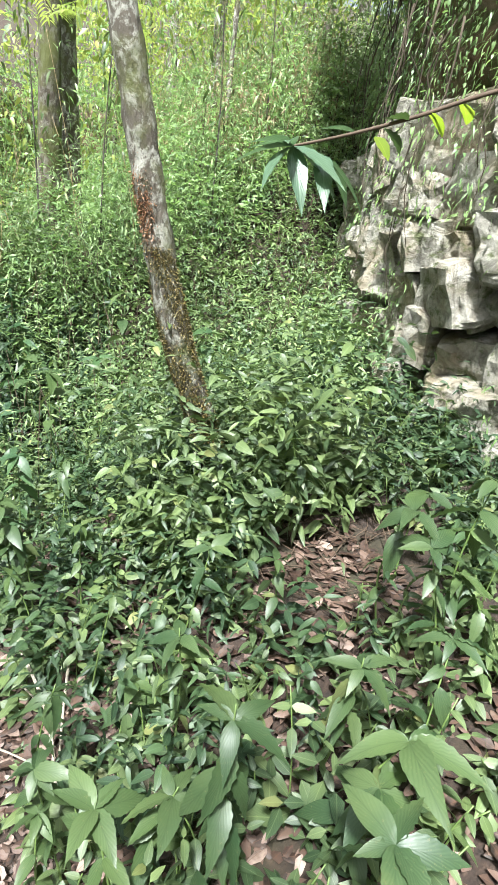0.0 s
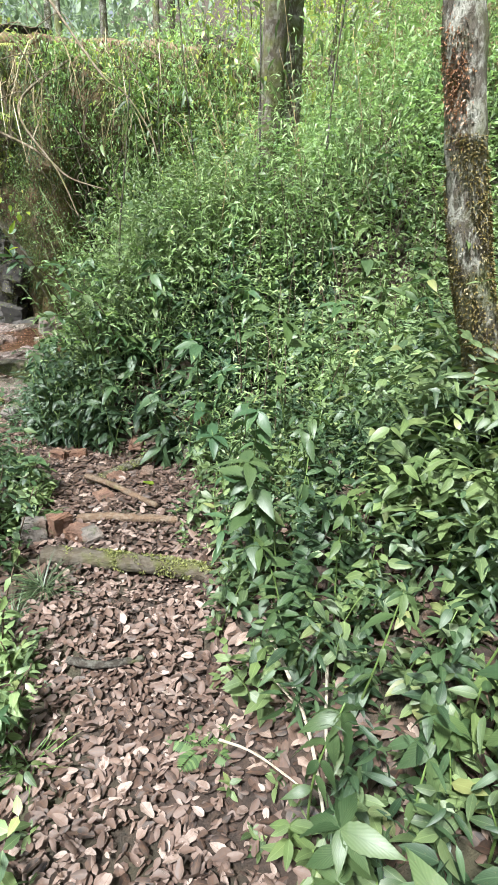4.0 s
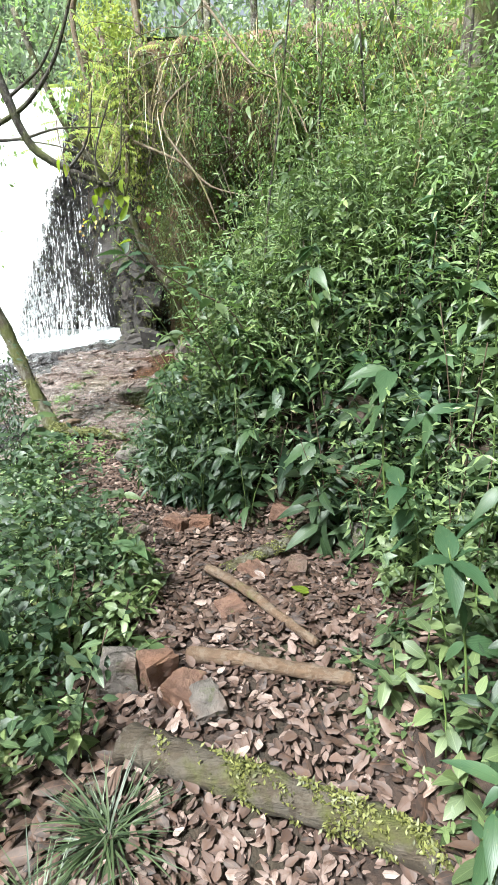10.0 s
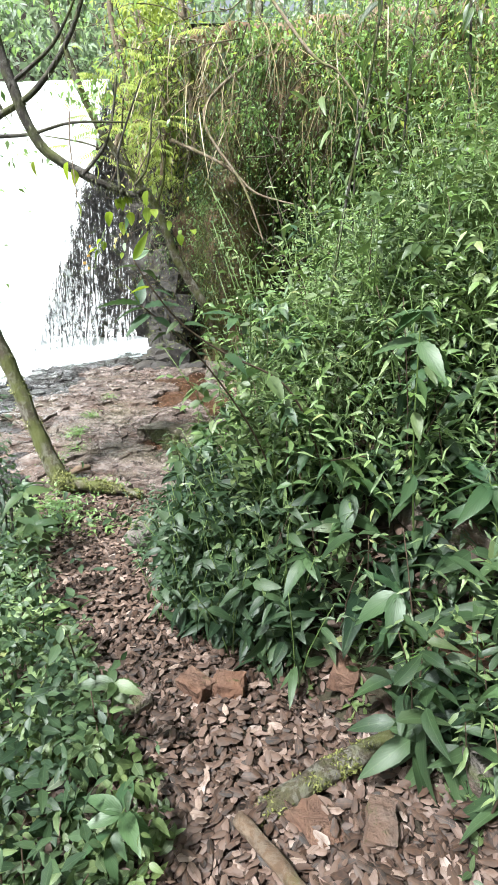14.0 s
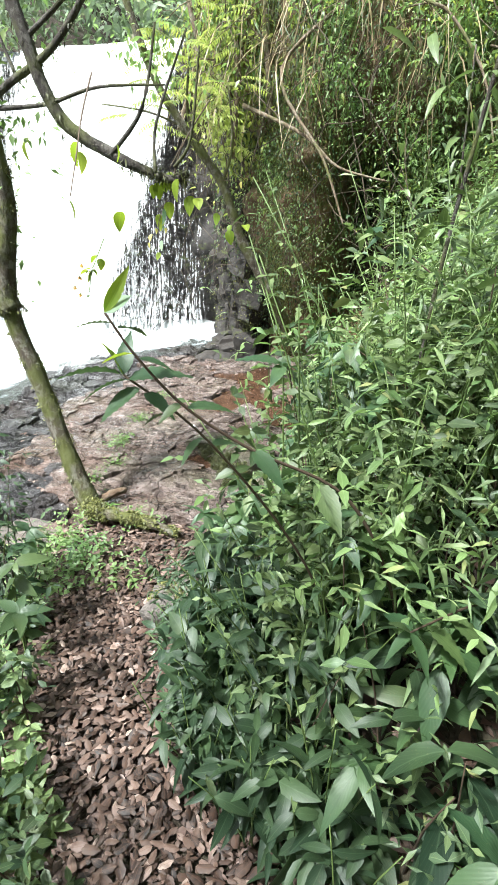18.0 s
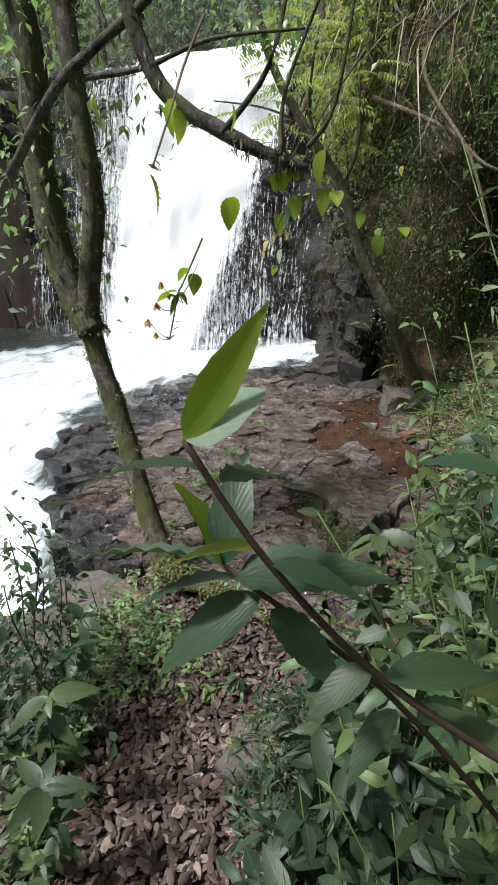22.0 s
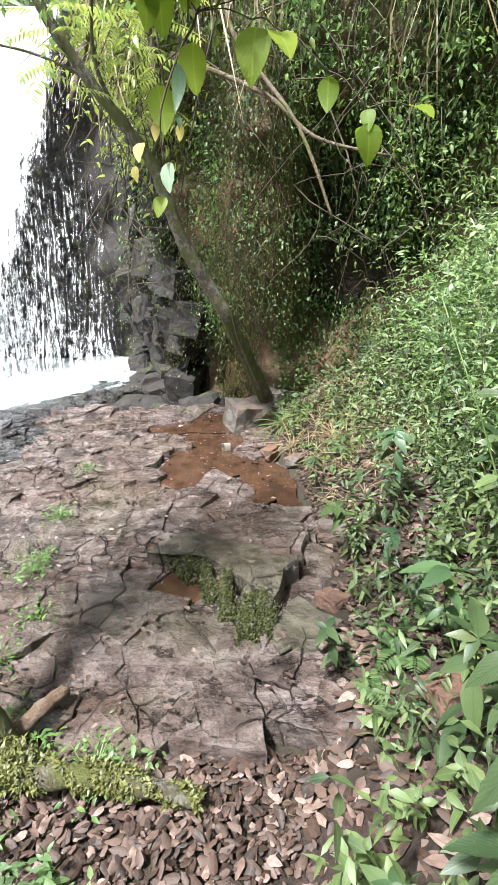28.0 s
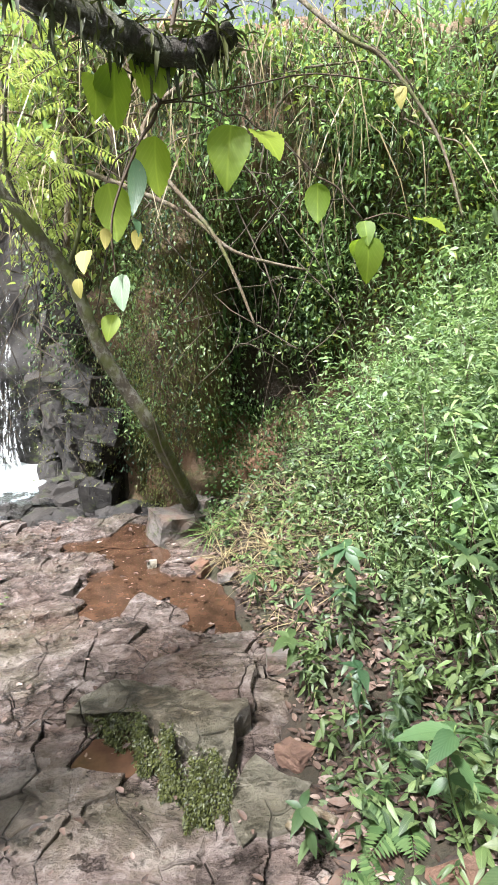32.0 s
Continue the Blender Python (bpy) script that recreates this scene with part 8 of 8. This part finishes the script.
def shelf_things():
    lay_stone("boulder", -1.22, 9.28, (0.42, 0.34, 0.30), M["grey_stone"], "grey boulder at the foot of the leaning tree", "boulder", 20, 5, 0.3, 41, z=0.0)
    lay_stone("boulder", -1.0, 9.45, (0.3, 0.3, 0.35), M["grey_stone"], "smaller grey boulder behind the leaning tree", "boulder", 60, 5, 0.3, 42, z=0.05)
    lay_stone("pebble", -1.42, 8.70, (0.07, 0.06, 0.06), M["limestone"], "pale pebble lying in the puddle", "pebble", 10, 0, 0.2, 43, z=-0.02)
    lay_stone("stone", -1.08, 8.55, (0.14, 0.1, 0.09), M["red_stone"], "rust-coloured stone at the edge of the puddle", "stone", 50, 0, 0.2, 44, z=-0.02)
    r = random.Random(101)
    # broken dark rocks along the water's edge
    shapes = [rock_mesh("stone", (1, 1, 1), 60 + k, M["slab_wet"], 0.35, 2, 0.6) for k in range(6)]
    for k in range(90):
        y = r.uniform(6.0, 10.6)
        x = float(np.interp(y, SHORE_Y, SHORE_X)) + r.gauss(-0.05, 0.16)
        s = r.uniform(0.1, 0.26)
        ob = new("stone", shapes[k % 6])
        ob.matrix_basis = pose(x, y, -0.06 + r.uniform(-0.03, 0.02), r.uniform(-20, 20), r.uniform(-20, 20), r.uniform(0, 360)) @ Matrix.Diagonal((s, s * r.uniform(0.7, 1.2), s * 0.55, 1))
        tagged(ob, "wet black broken stone at the water's edge", "stone", "stones at the water's edge")
    shapes = [rock_mesh("stone", (1, 1, 1), 70 + k, M["cliff_dark"], 0.35, 2, 0.65) for k in range(4)]
    for k in range(26):
        x, y = r.uniform(-2.6, -1.5), r.uniform(9.9, 11.0)
        s = r.uniform(0.14, 0.4)
        ob = new("stone", shapes[k % 4])
        ob.matrix_basis = pose(x, y, -0.03 + r.uniform(0, 0.15) * max(0, (y - 10.2)), r.uniform(-20, 20), r.uniform(-20, 20), r.uniform(0, 360)) @ Matrix.Diagonal((s, s, s * 0.5, 1))
        tagged(ob, "dark wet stone below the cliff corner", "stone", "stones below the cliff")
    # raised ledge with a mossy front above the puddle
    ledge = empty("rock_ledge", -1.3, 6.95, 0.0, "raised rock ledge with a thick mossy front", "rock")
    blocks = (([(-1.73, 7.10), (-1.50, 7.04), (-1.32, 6.87), (-1.16, 6.75), (-1.10, 6.66), (-1.03, 6.72), (-0.97, 6.98), (-1.16, 7.12), (-1.50, 7.26), (-1.68, 7.22)], 0.085, "slab_pale"),
              ([(-1.46, 7.24), (-1.16, 7.10), (-0.96, 7.00), (-0.94, 7.36), (-1.20, 7.52), (-1.48, 7.40)], 0.055, "slab"),
              ([(-1.12, 6.60), (-0.95, 6.73), (-0.76, 6.52), (-0.85, 6.37), (-1.08, 6.40)], 0.03, "slab_pale"))
    for k, (poly, top, mat) in enumerate(blocks):
        cx, cy = sum(p[0] for p in poly) / len(poly), sum(p[1] for p in poly) / len(poly)
        put_in("ledge_block", plate_mesh(poly, cx, cy, 0.25, 0.02, 50 + k, M[mat]), ledge, m=pose(cx + 1.3, cy - 6.95, top, 2, -2, 0))
    g = np.random.default_rng(103)
    n = 26000
    u, s = 0.10 + 0.90 * g.random(n) ** 0.8, g.random(n)
    keep = s < 0.80 + 0.2 * np.sin(u * 23) + 0.1 * np.sin(u * 51) + g.normal(0, 0.10, n)
    u, s = u[keep], s[keep]
    n = len(u)
    q = [0, 0.3, 0.6, 0.85, 1]
    ax, ay = np.interp(u, q, [-1.73, -1.47, -1.34, -1.25, -1.15]), np.interp(u, q, [7.10, 6.95, 6.72, 6.53, 6.49])
    bx, by = np.interp(u, q, [-1.72, -1.49, -1.32, -1.17, -1.09]), np.interp(u, q, [7.13, 7.05, 6.89, 6.76, 6.66])
    top = np.interp(u, q, [0.06, 0.095, 0.10, 0.105, 0.11])
    a = Leaves()
    bulge = 0.02 * np.sin(u * 31) + 0.015 * np.sin(u * 67 + s * 9)
    a.add(SMALL, np.stack([ax + (bx - ax) * s ** 1.6 + 1.3 + g.normal(0, 0.006, n) - bulge, ay + (by - ay) * s ** 1.6 - 6.95 + g.normal(0, 0.006, n) - bulge, -0.05 + (top + 0.05) * s ** 0.7], -1), g.uniform(1.2, 3.6, n), g.uniform(-1.5, 0.5, n), g.normal(0, 0.6, n), g.uniform(0.006, 0.016, n))
    tagged(put_in("moss", a.mesh("moss", M["moss_ledge"]), ledge, "olive green moss"), kind="stuff")


shelf_things()


def mossy_stone():
    """A squarish stone sunk beside the path, overgrown with moss."""
    x, y = -1.08, 5.08
    ob = empty("mossy_stone", x, y, float(ground(x, y)) - 0.03, "low squarish stone thickly overgrown with olive moss", "stone")
    put_in("rock", rock_mesh("rock", (0.25, 0.20, 0.15), 17, M["grey_stone"], 0.35, 3, 0.6), ob, m=pose(0, 0, 0.05, 4, -5, 12))
    g = np.random.default_rng(106)
    n = 2600
    px, py = g.uniform(-0.125, 0.125, n), g.uniform(-0.10, 0.10, n)
    keep = (np.abs(px / 0.125) ** 3 + np.abs(py / 0.10) ** 3 < 1) & (np.sin(px * 40) + np.sin(py * 35 + px * 20) > -0.7)
    px, py = px[keep], py[keep]
    n = len(px)
    a = Leaves()
    a.add(CHIP, np.stack([px, py, 0.122 - 0.045 * (np.abs(px / 0.125) ** 4 + np.abs(py / 0.10) ** 4) + g.normal(0, 0.003, n)], -1), g.uniform(0, 6.28, n), g.uniform(-0.4, 0.8, n), g.normal(0, 0.5, n), g.uniform(0.006, 0.016, n))
    tagged(put_in("moss", a.mesh("moss", M["moss_strand"]), ob, "olive moss"), kind="stuff")


mossy_stone()


def bank_bushes():
    """Thin dark stems with small sparse leaves between the path and the stream."""
    r = random.Random(107)
    g = np.random.default_rng(107)
    for x, y, tips in ((-1.80, 4.86, ((-1.86, 4.94, 1.0), (-1.70, 4.84, 0.62), (-1.93, 4.98, 0.82), (-1.78, 4.80, 0.80))), (-1.95, 5.10, ((-1.99, 5.06, 0.75), (-2.08, 5.42, 0.68), (-2.02, 5.25, 0.50))), (-2.10, 4.85, ((-2.12, 4.90, 0.95), (-2.02, 4.80, 0.65), (-2.22, 4.95, 0.7)))):
        z = float(ground(x, y)) - 0.02
        ob = empty("bush", x, y, z, "thin dark bush with small sparse leaves beside the stream", "bush", "bushes beside the stream")
        a = Leaves()
        for k, (tx, ty, tz) in enumerate(tips):
            line = limb_line((0, 0, 0), (tx - x, ty - y, tz - z), 0, 0.10, 6, 400 + k)
            t = Tubes()
            t.add(line, 0.005, 0.0018, 5, 4)
            put_in("stem", t.mesh("stem", M["bark_dark"]), ob)
            pts = np.array([tuple(p) for p in smooth_line(line, 6)])
            n = 75
            q = pts[(len(pts) * (1 - 0.75 * g.random(n))).astype(int).clip(0, len(pts) - 1)]
            off = g.normal(0, 1, (n, 3)) * (0.05, 0.05, 0.04)
            a.add(OVATE_S, q + off, np.arctan2(-off[:, 0], off[:, 1]), g.uniform(-0.8, 0.3, n), g.normal(0, 0.4, n), g.uniform(0.025, 0.055, n))
        put_in("foliage", a.mesh("foliage", M["leaf_deep"]), ob)


bank_bushes()


# ---- ferns, flat stones and further single plants ----
def fern(x, y, fronds, length, seed, z=None):
    r = random.Random(seed)
    z = float(ground(x, y)) if z is None else z
    ob = empty("fern", x, y, z, "green fern with arching fronds beside the rock shelf", "fern", "ferns")
    for k in range(fronds):
        yaw, rise = k * 6.283 / fronds + r.uniform(-0.3, 0.3), r.uniform(0.5, 1.0)
        n = 15
        s = np.linspace(0.08, 1, n)
        out, up = length * s * math.cos(rise * 0.6), length * (s * math.sin(rise) - 0.55 * s * s)
        px, py = -np.sin(yaw) * out, np.cos(yaw) * out
        a = Leaves()
        width = length * 0.30 * np.sin(np.pi * (0.15 + 0.85 * s)) ** 0.7 + 0.004
        for side in (1, -1):
            a.add(leaf_shape(0.3, (0.35, 0.75), 0.1, 0.15), np.stack([px, py, up], -1), np.full(n, yaw) + side * 1.25, np.full(n, -0.15), np.zeros(n), width)
        a.add(leaf_shape(0.03, (0.3, 0.6), 0.2, 0.5), np.zeros((1, 3)), np.array([yaw]), np.array([rise * 0.75]), np.zeros(1), np.array([length * 0.95]))
        put_in("frond", a.mesh("frond", M["fern_green"]), ob)


for k, (x, y, n, s) in enumerate(((-0.62, 6.30, 6, 0.2), (-0.48, 6.48, 5, 0.18), (-0.75, 6.12, 5, 0.15), (-0.40, 6.2, 6, 0.2), (0.05, 0.75, 5, 0.14), (-0.02, 1.55, 5, 0.12), (-0.55, 8.2, 6, 0.2), (-0.3, 5.85, 6, 0.2), (0.3, 3.55, 5, 0.15))):
    fern(x, y, n, s, 700 + k)

for k, (x, y, sx, sy, sz) in enumerate(((-2.35, 5.85, 0.4, 0.3, 0.16), (-2.55, 5.5, 0.35, 0.4, 0.2), (-2.3, 5.35, 0.28, 0.22, 0.14), (-2.7, 6.05, 0.4, 0.3, 0.2), (-2.2, 5.1, 0.3, 0.2, 0.12), (-2.65, 5.1, 0.4, 0.35, 0.2))):
    lay_stone("boulder", x, y, (sx, sy, sz), M["grey_stone"], "pale flat boulder on the stream bank", "boulder", k * 50.0, 4, 0.35, 80 + k, "boulders on the stream bank")
for k, (x, y, s) in enumerate(((0.22, 3.95, 0.2), (0.34, 4.15, 0.22), (-0.12, 4.02, 0.12), (0.16, 4.3, 0.16), (-0.85, 6.75, 0.12), (-0.78, 7.3, 0.16), (-0.6, 6.0, 0.15), (-0.9, 8.35, 0.14))):
    lay_stone("stone", x, y, (s, s * 0.8, s * 0.6), M["grey_stone"] if k % 2 else M["red_stone"], "brown stone half hidden under the plants", "stone", k * 33.0, 6, 0.25, 90 + k)

# taller single plants close to the walk
for k, (x, y, h, s) in enumerate(((-0.80, 4.78, 0.5, 0.11), (-0.86, 5.0, 0.42, 0.10), (-0.78, 5.25, 0.4, 0.10), (-0.9, 5.35, 0.25, 0.08))):
    shrub(x, y, h, 5, s, "deep" if k % 2 else "broad", "green pointed-leaved plant at the inner edge of the bend", 820 + k, (-0.05, 0.0))
for k, (x, y, h, s) in enumerate(((-1.62, 4.72, 0.55, 0.12), (-1.75, 4.95, 0.5, 0.11), (-1.50, 4.55, 0.42, 0.11), (-1.88, 5.15, 0.45, 0.10))):
    shrub(x, y, h, 5, s, "deep" if k % 2 else "broad", "dark green broad-leaved plant on the stream side of the path", 830 + k, (0.04, 0.0))
shrub(-0.62, 5.62, 0.72, 4, 0.15, "deep", "dark green broad plant beside the rock shelf", 801, (0.05, -0.05), stem=0.006)
shrub(-0.50, 5.40, 0.62, 4, 0.14, "broad", "green broad-leaved plant beside the rock shelf", 802, (0.0, 0.05), stem=0.006)
shrub(0.30, 3.50, 0.75, 5, 0.17, "deep", "tall dark green plant with broad grey-green leaves", 803, (-0.05, 0.05), stem=0.006)
shrub(0.26, 2.05, 0.52, 5, 0.13, "broad", "bright green broad-leaved plant beside the log step", 804, (-0.05, 0.0))
shrub(0.34, 2.45, 0.62, 5, 0.14, "deep", "green plant with pointed leaves beside the log step", 805, (0.0, 0.0))
shrub(0.30, 1.95, 0.60, 5, 0.11, "broad", "light green plant beside the path", 806, (-0.1, 0.05))


def feathered_branch():
    """Bright compound leaves hanging in the light between the trunks."""
    r = random.Random(120)
    for k, (x, y, z) in enumerate(((0.75, 3.45, 3.10), (0.95, 3.55, 3.25), (0.55, 3.5, 3.3), (1.2, 3.6, 3.2), (1.05, 3.3, 3.45))):
        ob = empty("feathered_branch", x, y, z, "bright yellow-green compound leaves on a thin branch", "branch", "feathered branches")
        line = [Vector((0, 0, 0)), Vector((-0.15, 0.05, 0.22)), Vector((-0.25, 0.15, 0.6)), Vector((-0.2, 0.3, 1.3))]
        t = Tubes()
        t.add(line, 0.003, 0.008, 5, 4)
        put_in("stem", t.mesh("stem", M["stem_brown"]), ob)
        for j in range(6):
            yaw = r.uniform(0, 6.28)
            n = 9
            s = np.linspace(0.15, 1, n) * r.uniform(0.2, 0.32)
            base = line[0].lerp(line[1], j / 6)
            a = Leaves()
            for side in (1, -1):
                a.add(LANCE, np.stack([base.x - np.sin(yaw) * s, base.y + np.cos(yaw) * s, base.z - 0.6 * s * s], -1), np.full(n, yaw + side * 1.1), np.full(n, -0.2), np.zeros(n), np.full(n, r.uniform(0.05, 0.08)))
            put_in("leaf", a.mesh("leaf", M["leaf_lime"]), ob)


feathered_branch()


def crumbs():
    """Small leaves and chips lying on the rock."""
    g = np.random.default_rng(131)
    x, y = scatter(2600, -3.2, -0.9, 6.0, 9.8, lambda x, y: (slab_mask(x, y) > 0.8) & (g.random(len(x)) < 0.6), 132)
    n = len(x)
    a = Leaves()
    a.add(CURL, np.stack([x, y, np.full(n, 0.035)], -1), g.uniform(0, 6.28, n), g.normal(0, 0.1, n), g.normal(0, 0.2, n), 0.008 + 0.04 * g.random(n) ** 3)
    stuff("fallen_bits", a, M["litter"], "scattered pale leaves and chips on the rock shelf", "leaf litter")


crumbs()
